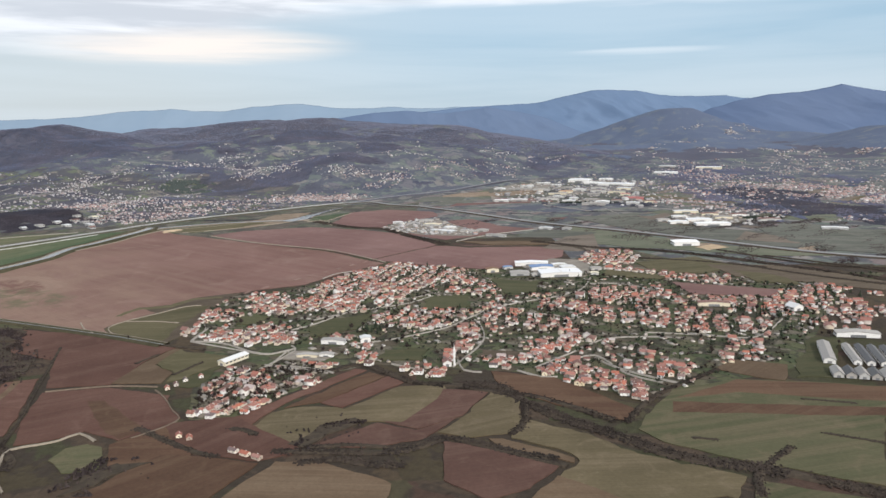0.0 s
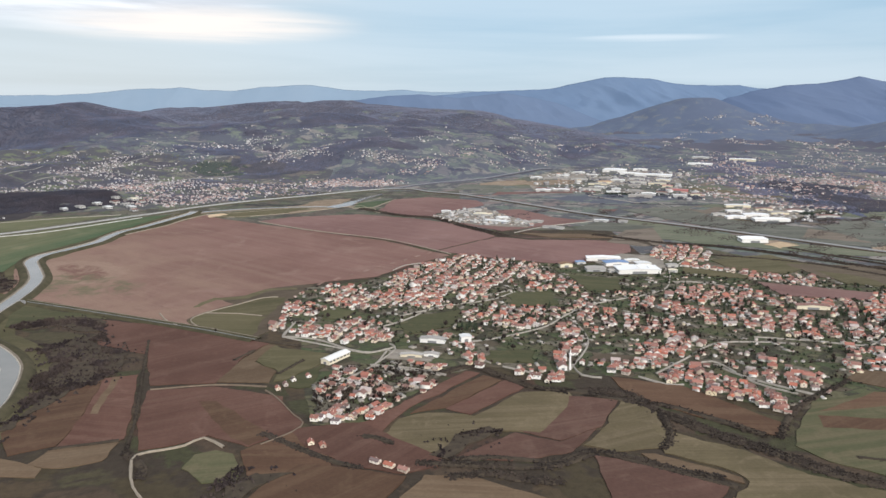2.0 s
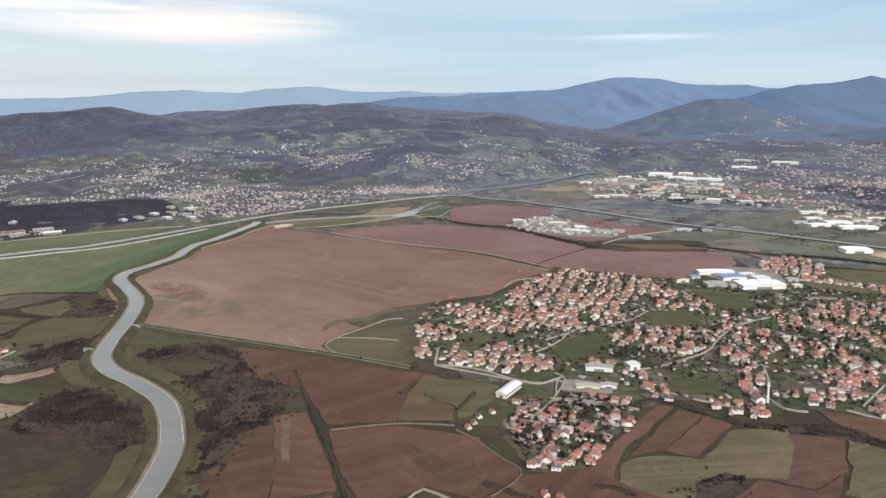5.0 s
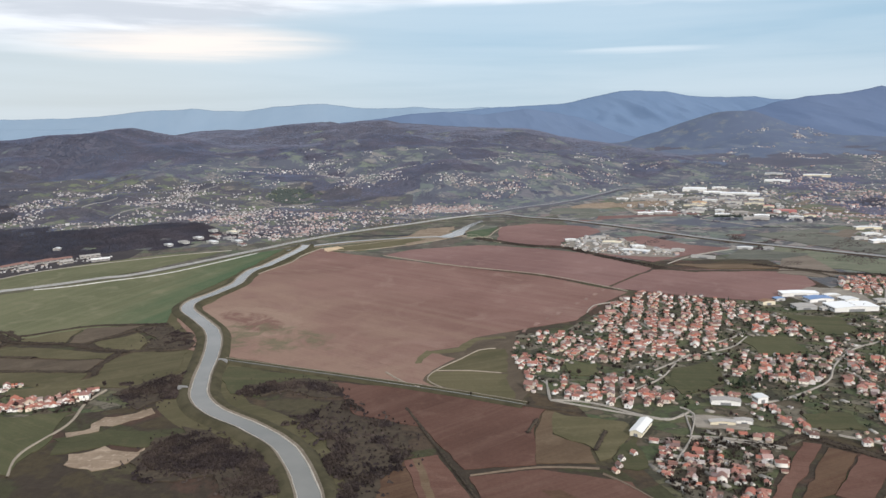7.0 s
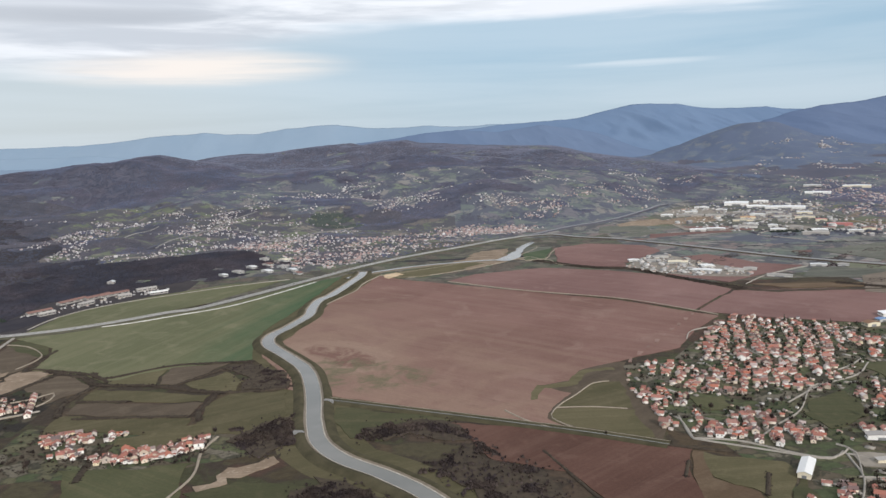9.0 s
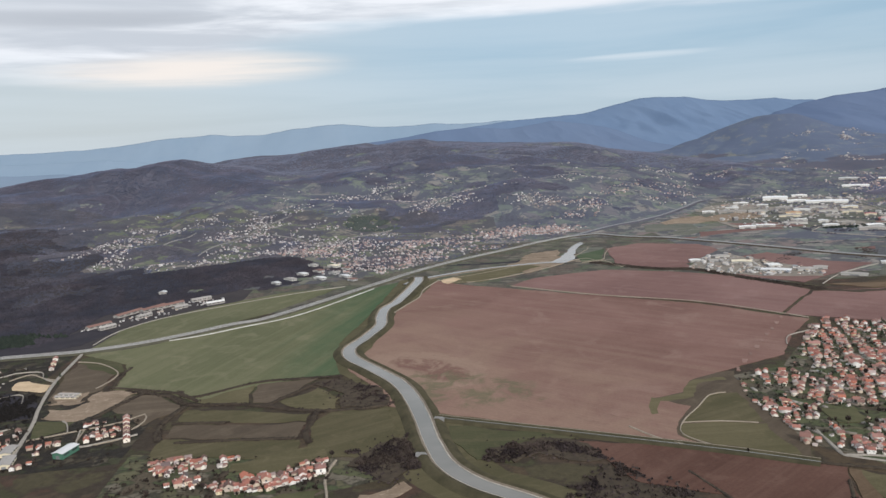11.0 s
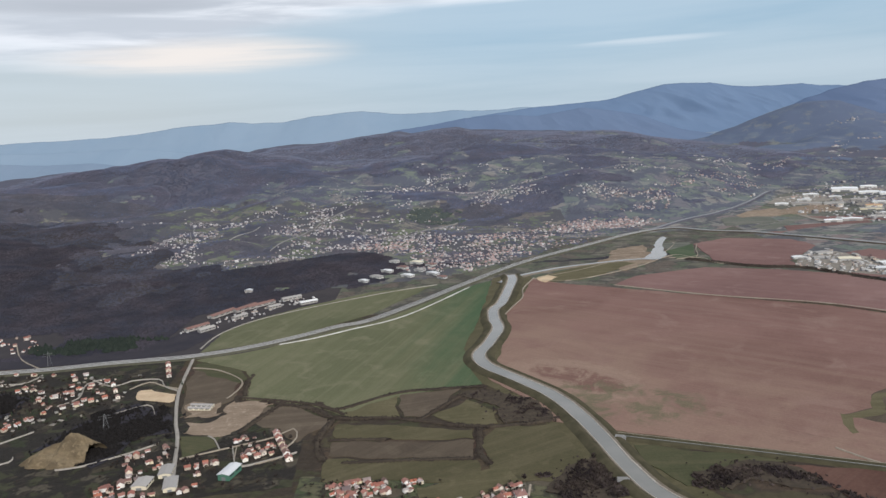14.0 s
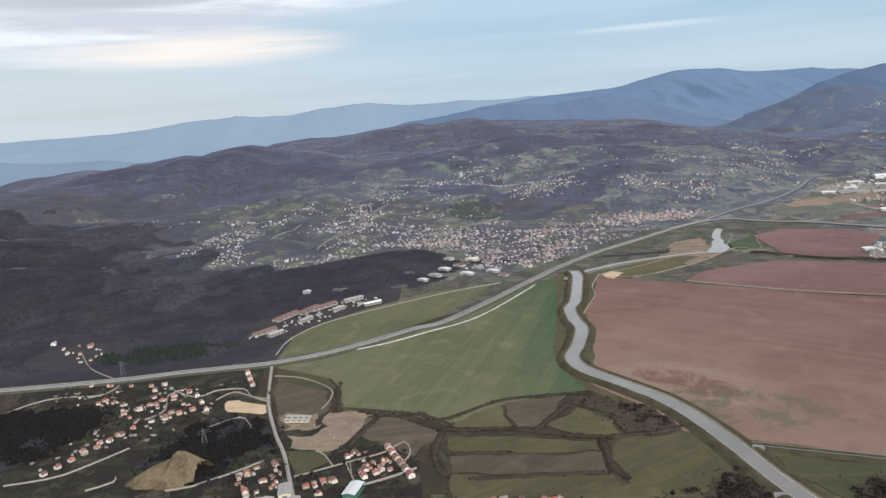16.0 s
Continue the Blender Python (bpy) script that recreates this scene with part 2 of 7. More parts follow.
SOIL_A = farmland("ploughed_red_soil", (0.146, 0.079, 0.065), (0.200, 0.115, 0.097), (0.252, 0.168, 0.140), 41, 0.011, 0.22, 0.5, shore=True)
# SOIL_B: a little haze blue is mixed into this far soil
SOIL_B = farmland("fine_red_soil", (0.142, 0.080, 0.072), (0.184, 0.108, 0.097), (0.226, 0.148, 0.134), 41, 0.011, 0.20, 0.4)
SOIL_C = farmland("dark_brown_soil", (0.086, 0.044, 0.033), (0.118, 0.063, 0.048), (0.150, 0.088, 0.068), -20, 0.022, 0.35, 0.5, sway=40)
STUBBLE = farmland("brown_stubble", (0.074, 0.042, 0.027), (0.096, 0.056, 0.036), (0.132, 0.085, 0.054), -25, 0.03, 0.5, 0.4, sway=30)
TAN = farmland("dry_tan_stubble", (0.098, 0.066, 0.042), (0.124, 0.086, 0.055), (0.158, 0.116, 0.077), -25, 0.03, 0.4, 0.35, sway=30)
DRY_GRASS = farmland("dry_olive_grass", (0.092, 0.075, 0.043), (0.122, 0.098, 0.057), (0.168, 0.132, 0.085), -10, 0.028, 0.5, 0.55, sway=25)
SOIL_D = farmland("brown_ploughland", (0.082, 0.045, 0.035), (0.112, 0.063, 0.049), (0.148, 0.093, 0.072), -20, 0.025, 0.4, 0.45, sway=40)
OLIVE = farmland("winter_grass", (0.076, 0.069, 0.036), (0.100, 0.087, 0.048), (0.133, 0.114, 0.067), -10, 0.035, 0.45, 0.5, sway=25)
MEADOW = farmland("green_meadow", (0.057, 0.060, 0.030), (0.071, 0.072, 0.037), (0.099, 0.089, 0.050), 15, 0.03, 0.45, 0.5, sway=20)
GRASS_W = farmland("wide_river_meadow", (0.092, 0.098, 0.052), (0.120, 0.121, 0.067), (0.166, 0.154, 0.096), -72, 0.014, 0.28, 0.6, river=(0.044, 0.082, 0.040))
# Far-plain copies of grass and fallow, lightened and greyed by haze in the colour
HAZY_MEADOW = farmland("haze_greyed_meadow", (0.086, 0.092, 0.074), (0.120, 0.124, 0.104), (0.178, 0.166, 0.144), 15, 0.03, 0.5, 0.55, sway=20)
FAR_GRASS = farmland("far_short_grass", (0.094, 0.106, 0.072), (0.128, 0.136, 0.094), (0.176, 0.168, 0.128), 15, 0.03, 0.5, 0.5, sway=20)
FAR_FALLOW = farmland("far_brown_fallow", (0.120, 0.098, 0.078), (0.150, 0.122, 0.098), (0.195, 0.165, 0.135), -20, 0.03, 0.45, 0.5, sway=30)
PASTURE = farmland("worn_olive_pasture", (0.074, 0.077, 0.040), (0.098, 0.094, 0.052), (0.142, 0.116, 0.072), -12, 0.022, 0.6, 0.6, sway=10)
CROP = farmland("young_green_crop", (0.060, 0.088, 0.048), (0.075, 0.102, 0.056), (0.105, 0.122, 0.072), 62, 0.02, 0.45, 0.3)
FALLOW = farmland("fallow_brown_grass", (0.078, 0.060, 0.044), (0.103, 0.080, 0.057), (0.140, 0.112, 0.080), -20, 0.03, 0.4, 0.45, sway=30)
PALE_SOIL = farmland("dried_pale_soil", (0.196, 0.120, 0.103), (0.222, 0.146, 0.124), (0.255, 0.182, 0.150), 41, 0.05, 0.4, 0.6)
BARE = farmland("bare_earth", (0.185, 0.138, 0.098), (0.25, 0.190, 0.138), (0.36, 0.29, 0.22), 0, 0.09, 0.35, 0.75)
SPOIL = farmland("ochre_spoil", (0.085, 0.066, 0.043), (0.150, 0.115, 0.070), (0.21, 0.165, 0.105), 20, 0.11, 0.6, 0.7, 0.5)
SAND = farmland("pale_sand", (0.42, 0.31, 0.20), (0.50, 0.38, 0.25), (0.58, 0.46, 0.32), 0, 0.09, 0.3, 0.5)
PLOTS = patchwork("garden_plots", [(0.074, 0.084, 0.044), (0.106, 0.100, 0.060), (0.094, 0.078, 0.056), (0.064, 0.078, 0.040), (0.140, 0.124, 0.095), (0.088, 0.094, 0.050)], 9, (0.050, 0.047, 0.034), 0.25)
LAND = patchwork("valley_plots", [(0.058, 0.046, 0.028), (0.072, 0.053, 0.034), (0.068, 0.043, 0.032), (0.052, 0.051, 0.028), (0.072, 0.052, 0.037), (0.066, 0.057, 0.034)], 26, (0.046, 0.036, 0.027), 0.35)
# FOOT_LAND: plot colours lightened and blued a little to carry haze
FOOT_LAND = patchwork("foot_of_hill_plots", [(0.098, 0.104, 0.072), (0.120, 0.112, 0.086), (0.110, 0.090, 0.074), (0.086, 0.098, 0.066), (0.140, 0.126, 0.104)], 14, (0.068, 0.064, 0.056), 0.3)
ROUGH = patchwork("rough_dark_grazing", [(0.041, 0.042, 0.024), (0.058, 0.049, 0.034), (0.042, 0.034, 0.027), (0.034, 0.038, 0.022), (0.078, 0.067, 0.050), (0.050, 0.050, 0.030)], 9, (0.026, 0.023, 0.020), 0.45)
# Hillside and far plots: distance haze is mixed into these colours
HILLSIDE = patchwork("hazed_green_hillsides", [(0.132, 0.150, 0.140), (0.164, 0.174, 0.166), (0.136, 0.132, 0.148), (0.120, 0.138, 0.136), (0.184, 0.178, 0.172), (0.144, 0.166, 0.138)], 23, (0.088, 0.095, 0.120), 0.46, 0.8, 0.4)
FAR_HILLS = patchwork("haze_blue_hills", [(0.104, 0.130, 0.184), (0.118, 0.142, 0.182), (0.100, 0.127, 0.184), (0.140, 0.156, 0.182)], 26, (0.095, 0.118, 0.176), 0.55, 0.3, 0.15)
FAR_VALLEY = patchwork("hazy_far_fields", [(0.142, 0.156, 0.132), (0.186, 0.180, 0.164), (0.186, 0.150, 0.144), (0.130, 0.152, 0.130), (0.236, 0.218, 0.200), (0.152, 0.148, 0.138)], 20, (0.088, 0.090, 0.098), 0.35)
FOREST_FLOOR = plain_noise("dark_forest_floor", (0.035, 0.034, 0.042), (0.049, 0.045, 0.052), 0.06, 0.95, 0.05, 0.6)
# A step lighter than FOREST_FLOOR, towards the haze-coloured hills
LIGHTER_FLOOR = plain_noise("lighter_forest_floor", (0.048, 0.044, 0.047), (0.060, 0.054, 0.056), 0.06, 0.95, 0.05, 0.6)
# SLOPE_FLOOR and NEAR_SLOPES hold slight haze in colour, WOODS_FLOOR and FAR_PLAIN more
SLOPE_FLOOR = plain_noise("light_haze_woods_floor", (0.082, 0.084, 0.103), (0.104, 0.098, 0.113), 0.06, 0.95, 0.05, 0.6)
NEAR_SLOPES = patchwork("light_haze_slopes", [(0.125, 0.137, 0.101), (0.159, 0.157, 0.128), (0.130, 0.116, 0.110), (0.114, 0.128, 0.094), (0.184, 0.168, 0.146), (0.134, 0.150, 0.101)], 20, (0.080, 0.080, 0.090), 0.46, 0.8, 0.45)
WOODS_FLOOR = plain_noise("haze_slate_woods_floor", (0.088, 0.095, 0.128), (0.108, 0.103, 0.128), 0.06, 0.95, 0.05, 0.6)
FAR_PLAIN = patchwork("haze_blue_far_plain", [(0.19, 0.245, 0.31), (0.21, 0.26, 0.32), (0.18, 0.23, 0.295)], 90, (0.17, 0.22, 0.29), 0.4)


ASPHALT = plain_noise("worn_grey_asphalt", (0.130, 0.128, 0.124), (0.170, 0.166, 0.158), 0.8)
# FOOT_ASPHALT: road grey paled and blued by haze in the colour
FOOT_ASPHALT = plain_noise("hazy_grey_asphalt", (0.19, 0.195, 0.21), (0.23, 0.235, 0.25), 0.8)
CONCRETE = plain_noise("pale_concrete_road", (0.23, 0.23, 0.23), (0.29, 0.29, 0.285), 0.8)
LANE = plain_noise("pale_village_lane", (0.26, 0.238, 0.208), (0.35, 0.32, 0.28), 0.8)
GRAVEL = plain_noise("pale_gravel", (0.24, 0.20, 0.155), (0.32, 0.275, 0.215), 0.9)
HILL_LANE = plain_noise("grey_hill_lane", (0.17, 0.165, 0.16), (0.24, 0.23, 0.22), 0.5)
DIRT = plain_noise("brown_dirt_track", (0.13, 0.098, 0.072), (0.175, 0.135, 0.10), 0.5)
BANK = plain_noise("rough_bank_grass", (0.048, 0.044, 0.026), (0.086, 0.075, 0.046), 0.12, 0.95, 0.1, 0.15)
MUD = plain_noise("muddy_shore", (0.14, 0.115, 0.085), (0.21, 0.175, 0.135), 0.4)
YARD = plain_noise("tan_gravel_yard", (0.165, 0.146, 0.122), (0.270, 0.240, 0.200), 0.12)
RAIL = plain_noise("dull_steel_rail", (0.34, 0.34, 0.335), (0.42, 0.42, 0.41), 1.0)
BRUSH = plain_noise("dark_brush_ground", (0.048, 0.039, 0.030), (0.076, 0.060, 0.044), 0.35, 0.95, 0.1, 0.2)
VERGE = plain_noise("road_verge", (0.070, 0.068, 0.048), (0.102, 0.098, 0.072), 0.3, 0.95, 0.1, 0.1)
WHITE_LINE = plain_noise("pale_concrete_edge", (0.40, 0.39, 0.37), (0.60, 0.59, 0.56), 0.25)
EDGING = plain_noise("pale_stone_edging", (0.30, 0.27, 0.23), (0.44, 0.41, 0.36), 0.25)
WATER, wtree, wb = surface("grey_river_water", 0.10, 0, 0.65)
ripple = noise_of(wtree, place_of(wtree), 0.5, 4, 0.6)
murk = noise_of(wtree, place_of(wtree), 0.03, 4, 0.6)
wtree.links.new(blend(wtree, span(wtree, murk, 0.3, 0.7), (0.120, 0.120, 0.106), (0.165, 0.160, 0.142)), wb.inputs["Base Color"])
relief(wtree, wb, ripple, 0.04, 0.15)

WALL_COLOURS = [(0.70, 0.66, 0.60), (0.85, 0.84, 0.82), (0.44, 0.38, 0.33), (0.78, 0.67, 0.54), (0.33, 0.26, 0.21), (0.86, 0.85, 0.83), (0.72, 0.62, 0.42), (0.52, 0.46, 0.42), (0.80, 0.73, 0.63), (0.84, 0.83, 0.80), (0.62, 0.57, 0.53)]
ROOF_COLOURS = [(0.316, 0.126, 0.091), (0.363, 0.172, 0.135), (0.195, 0.091, 0.074), (0.391, 0.140, 0.093), (0.260, 0.121, 0.098), (0.307, 0.144, 0.112), (0.102, 0.088, 0.086), (0.288, 0.121, 0.093), (0.409, 0.140, 0.086), (0.344, 0.191, 0.158),
                (0.167, 0.086, 0.071), (0.460, 0.430, 0.410), (0.335, 0.135, 0.102), (0.214, 0.100, 0.082), (0.140, 0.121, 0.121), (0.353, 0.158, 0.121), (0.233, 0.135, 0.113), (0.121, 0.079, 0.067), (0.372, 0.149, 0.107)]
# Hill and town roofs are greyed: distance haze is in these colours
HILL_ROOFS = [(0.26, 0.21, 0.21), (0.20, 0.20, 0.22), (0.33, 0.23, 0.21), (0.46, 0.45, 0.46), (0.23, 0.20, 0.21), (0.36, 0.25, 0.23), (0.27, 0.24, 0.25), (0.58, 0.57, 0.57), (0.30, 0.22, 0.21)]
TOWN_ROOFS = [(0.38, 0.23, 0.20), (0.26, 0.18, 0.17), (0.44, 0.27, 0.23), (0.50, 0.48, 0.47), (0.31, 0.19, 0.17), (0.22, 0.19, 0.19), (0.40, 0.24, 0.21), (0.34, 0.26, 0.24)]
WALL = varied("house_render", WALL_COLOURS)
ROOF = varied("clay_roof_tiles", ROOF_COLOURS, 0.8, False, 0.2, 6.0)
WALL_FAR = varied("far_house_render", [tuple(0.95 * v for v in c) for c in WALL_COLOURS], 0.8, True)
ROOF_FAR = varied("far_roof_tiles", ROOF_COLOURS, 0.8, True)
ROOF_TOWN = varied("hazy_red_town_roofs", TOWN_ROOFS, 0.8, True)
ROOF_HILL = varied("haze_greyed_hill_roofs", HILL_ROOFS, 0.8, True)
# Hill house walls dulled as well, haze taken into the colour
WALL_HILL = varied("dulled_hill_house_render", [(0.46, 0.45, 0.45), (0.20, 0.19, 0.20), (0.62, 0.61, 0.61), (0.15, 0.15, 0.16), (0.34, 0.33, 0.33), (0.19, 0.18, 0.19), (0.52, 0.51, 0.50), (0.24, 0.23, 0.23), (0.72, 0.71, 0.70), (0.17, 0.17, 0.18)], 0.8, True)
PAVED = varied("paved_yards", [(0.20, 0.18, 0.15), (0.30, 0.28, 0.25), (0.14, 0.12, 0.10), (0.24, 0.21, 0.17), (0.38, 0.36, 0.33)], 0.9, True)
ROOF_WORKS = varied("works_roofs", [(0.42, 0.42, 0.41), (0.26, 0.25, 0.24), (0.52, 0.50, 0.47), (0.34, 0.21, 0.17), (0.42, 0.36, 0.28), (0.22, 0.24, 0.27), (0.36, 0.34, 0.31), (0.60, 0.59, 0.57)], 0.7, True)
ROOF_SHED = varied("shed_roofs", [(0.24, 0.22, 0.21), (0.34, 0.17, 0.13), (0.50, 0.48, 0.46), (0.15, 0.12, 0.11), (0.30, 0.16, 0.12)], 0.8, True)
PALE = varied("whitewashed_wall", [(0.72, 0.71, 0.68), (0.78, 0.77, 0.75)])
CREAM = varied("cream_wall", [(0.66, 0.60, 0.46), (0.70, 0.64, 0.50)])
SHEET = varied("pale_metal_sheet", [(0.62, 0.62, 0.61), (0.72, 0.72, 0.70), (0.55, 0.56, 0.57)], 0.5, False, 0.06, 1.0, 0.5)
HALL_WALL = varied("pale_sheet_hall_wall", [(0.44, 0.43, 0.41), (0.54, 0.53, 0.50), (0.37, 0.37, 0.37)], 0.7)
DULL = varied("grey_fibre_cement", [(0.30, 0.285, 0.27), (0.38, 0.36, 0.335)], 0.9)
DARKSHEET = varied("dark_slate_sheet", [(0.10, 0.10, 0.105), (0.14, 0.14, 0.14)], 0.7)
BLUE = varied("blue_metal_sheet", [(0.11, 0.20, 0.38), (0.16, 0.26, 0.44)], 0.5)
GREEN = varied("green_metal_sheet", [(0.07, 0.17, 0.12), (0.09, 0.20, 0.14)], 0.5)
REDSHEET = varied("faded_red_metal_sheet", [(0.40, 0.15, 0.14), (0.45, 0.18, 0.17)], 0.6)
WHITE_SHEET = varied("white_metal_sheet", [(0.80, 0.80, 0.79), (0.86, 0.86, 0.85), (0.74, 0.75, 0.76)], 0.5, False, 0.06, 1.0, 0.5)
ORANGE_SHEET = varied("orange_metal_sheet", [(0.46, 0.26, 0.13), (0.50, 0.29, 0.15)], 0.6)
PANE = varied("window_glass", [(0.04, 0.045, 0.05), (0.07, 0.08, 0.09)], 0.15, False, 0.05, 1.0, 0.6)
TIMBER = varied("brown_timber", [(0.16, 0.09, 0.05), (0.22, 0.13, 0.08)])
STEEL = varied("galvanised_steel", [(0.16, 0.165, 0.17), (0.22, 0.225, 0.23)], 0.6)
BARK = varied("grey_brown_bark", [(0.10, 0.08, 0.065), (0.14, 0.11, 0.09)], 0.95, True)
# Near-black twigs: shadow inside the dark woods is put into their colour
DARK_TWIG = varied("near_black_twigs", [(0.016, 0.016, 0.017), (0.026, 0.023, 0.023), (0.021, 0.020, 0.019)], 0.95, True, 0.1, 1.0, 0.1)


def stands(name, slate, brown, scale=0.016):
    """Leafless woods: stands of one kind of tree beside another, each crown a little different."""
    m, t, b = surface(name, 0.95, 0, 0.05)
    broad = noise_of(t, place_of(t), scale, 5, 0.6, 0.8)
    r = t.nodes.new("ShaderNodeNewGeometry").outputs["Random Per Island"]
    col = blend(t, span(t, broad, 0.38, 0.64), slate, brown)
    v = maths(t, "MULTIPLY", span(t, r, 0, 1, 0.94, 1.06, False), span(t, noise_of(t, place_of(t), 0.03, 5, 0.6), 0.3, 0.7, 0.78, 1.18))
    grey = t.nodes.new("ShaderNodeCombineColor")
    for i in range(3):
        t.links.new(v, grey.inputs[i])
    t.links.new(blend(t, 1.0, col, grey.outputs[0], "MULTIPLY"), b.inputs["Base Color"])
    return m


SCRUB = stands("brown_scrub", (0.034, 0.028, 0.025), (0.060, 0.047, 0.039), 0.07)
TWIG = stands("bare_winter_twigs", (0.040, 0.032, 0.033), (0.074, 0.058, 0.051), 0.07)
# Hill and forest colours hold blue haze, more of it with distance
WOODS = stands("haze_slate_winter_woods", (0.096, 0.108, 0.158), (0.118, 0.112, 0.149))
RIDGE_WOODS = stands("haze_blue_ridge_woods", (0.128, 0.141, 0.194), (0.142, 0.142, 0.184))
NEAR_WOODS = stands("light_haze_hill_woods", (0.086, 0.090, 0.115), (0.110, 0.102, 0.118))
HAZED_FOREST = stands("hazed_slate_forest", (0.055, 0.058, 0.076), (0.068, 0.062, 0.075))
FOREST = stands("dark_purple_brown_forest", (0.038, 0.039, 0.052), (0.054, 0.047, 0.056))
DARK_PINES = varied("dark_pines", [(0.020, 0.027, 0.022), (0.030, 0.038, 0.030)], 0.9, True, 0.1, 1.0, 0.1)
BRICK_ROOF = varied("weathered_brown_tiles", [(0.17, 0.098, 0.085), (0.22, 0.125, 0.105)], 0.85, False, 0.2, 4.0)
# KNOLL_PINES: dark pines lightened with haze in the colour
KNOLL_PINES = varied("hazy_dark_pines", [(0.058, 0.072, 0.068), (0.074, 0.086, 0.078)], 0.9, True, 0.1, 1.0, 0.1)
NEEDLES = varied("dark_conifer_needles", [(0.030, 0.042, 0.028), (0.046, 0.058, 0.036)], 0.9, True, 0.1, 1.0, 0.15)


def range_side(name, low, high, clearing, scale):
    """Wooded mountain sides many kilometres off, haze blue in the colours: slopes, ravines and clearings."""
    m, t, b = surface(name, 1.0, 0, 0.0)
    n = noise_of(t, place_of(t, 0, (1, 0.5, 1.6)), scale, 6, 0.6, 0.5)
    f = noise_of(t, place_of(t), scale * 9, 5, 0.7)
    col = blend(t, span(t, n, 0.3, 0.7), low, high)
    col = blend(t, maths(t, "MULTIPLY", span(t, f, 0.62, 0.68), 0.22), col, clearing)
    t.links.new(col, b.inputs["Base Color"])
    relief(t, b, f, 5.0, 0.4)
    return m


# Each range has its share of blue haze mixed into the colour
RANGE_FAR = range_side("haze_farthest_range", (0.215, 0.290, 0.375), (0.235, 0.306, 0.386), (0.250, 0.315, 0.390), 0.002)
RANGE_HIGH = range_side("haze_blue_mountain", (0.138, 0.200, 0.306), (0.150, 0.212, 0.316), (0.180, 0.235, 0.325), 0.003)
RANGE_MID = range_side("haze_blue_range", (0.128, 0.176, 0.270), (0.140, 0.187, 0.278), (0.160, 0.202, 0.280), 0.003)
RANGE_NEAR = range_side("haze_slate_range", (0.116, 0.158, 0.252), (0.128, 0.170, 0.262), (0.160, 0.195, 0.270), 0.004)
RANGE_WEST = range_side("haze_pale_foothills", (0.180, 0.240, 0.320), (0.198, 0.255, 0.330), (0.220, 0.270, 0.335), 0.004)

# skylines of the mountains: (east, height)
FAR_RIDGE = ((-4400, 120), (-3607, 150), (-2781, 143), (-2481, 144), (-2181, 151), (-1914, 173), (-1614, 187), (-1483, 170), (-1284, 170), (-1051, 193), (-819, 199), (-654, 177), (-522, 164), (-323, 171), (-125, 155), (72, 162), (238, 151), (535, 126), (1198, 73))
HIGH_RIDGE = ((-439, 77), (-192, 130), (52, 150), (267, 161), (511, 172), (633, 195), (815, 232), (1059, 225), (1212, 193), (1395, 185), (1547, 189), (1654, 168), (1853, 156), (2311, 136), (2925, 82))
EAST_RIDGE = ((851, 0), (972, 39), (1165, 119), (1262, 141), (1408, 167), (1577, 182), (1722, 208), (1821, 187), (1914, 175), (2237, 156), (2973, 104))
WEST_RIDGE = ((-2600, 90), (-2168, 108), (-2032, 99), (-1896, 95), (-1713, 91), (-1599, 92), (-1420, 66), (-1219, 44), (-1000, 20))
WEST_FOOT = ((-2300, 60), (-1822, 80), (-1639, 66), (-1492, 65), (-1384, 48), (-1217, 51), (-1050, 40), (-900, 10))
MIDDLE_RIDGE = ((-800, 30), (-677, 65), (-543, 100), (-366, 116), (-146, 131), (6, 120), (182, 137), (292, 122), (423, 84), (534, 37), (688, 2))


# ---- shape of the land ----
# broad swells of the land, every 170 m from south to north
SWELLS_WEST = (
    (0, -2, -3, 5, 2, -3, -1, -1),
    (-1, 25, 51, 61, 32, 16, 13, 0),
    (8, 49, 70, 47, 11, 40, 5, 2),
    (28, 72, 64, 31, 29, 57, 10, 39),
    (34, 66, 68, 113, 112, 63, 81, 63),
    (27, 46, 43, 90, 109, 57, 65, 68),
    (41, 58, 57, 58, 66, 50, 56, 67),
    (59, 62, 58, 58, 75, 83, 85, 96),
    (53, 48, 48, 70, 110, 146, 153, 129),
    (34, 39, 57, 96, 148, 189, 190, 146),
)
SWELLS_EAST = (
    (2, -3, -2, 1, 0, -1, 0, 0),
    (1, 11, 1, -1, 0, 0, 0, 0),
    (1, -18, 0, 0, 4, 8, 5, 1),
    (73, -15, 9, 3, 5, 10, 8, 6),
    (41, 10, 31, 9, 6, 8, 9, 20),
    (77, 41, 22, 19, 13, 10, 24, 45),
    (94, 81, 31, 41, 33, 16, 59, 71),
    (100, 64, 7, 20, 38, 12, 67, 66),
    (88, 38, -3, 22, 90, 56, 21, -5),
    (79, 29, 33, 110, 176, 97, -19, -20),
)
SWELLS = np.concatenate([np.array(SWELLS_WEST, float), np.array(SWELLS_EAST, float)], 1)
SWELL_X, SWELL_Y, SWELL_STEP = -1400.0, 700.0, 170.0
# the two skylines of the hills, (east, height): the far ridge and the near knolls
FAR_CREST = ((-1500, 60), (-905, 67), (-850, 84), (-766, 88), (-711, 86), (-642, 90), (-570, 98), (-500, 103), (-470, 105), (-436, 97), (-367, 105), (-312, 106), (-272, 96), (-205, 93), (-121, 85), (-37, 85), (31, 84),
             (100, 72), (169, 56), (260, 46), (349, 40), (456, 67), (532, 90), (608, 113), (685, 114), (747, 95), (841, 66), (922, 60), (1200, 64))
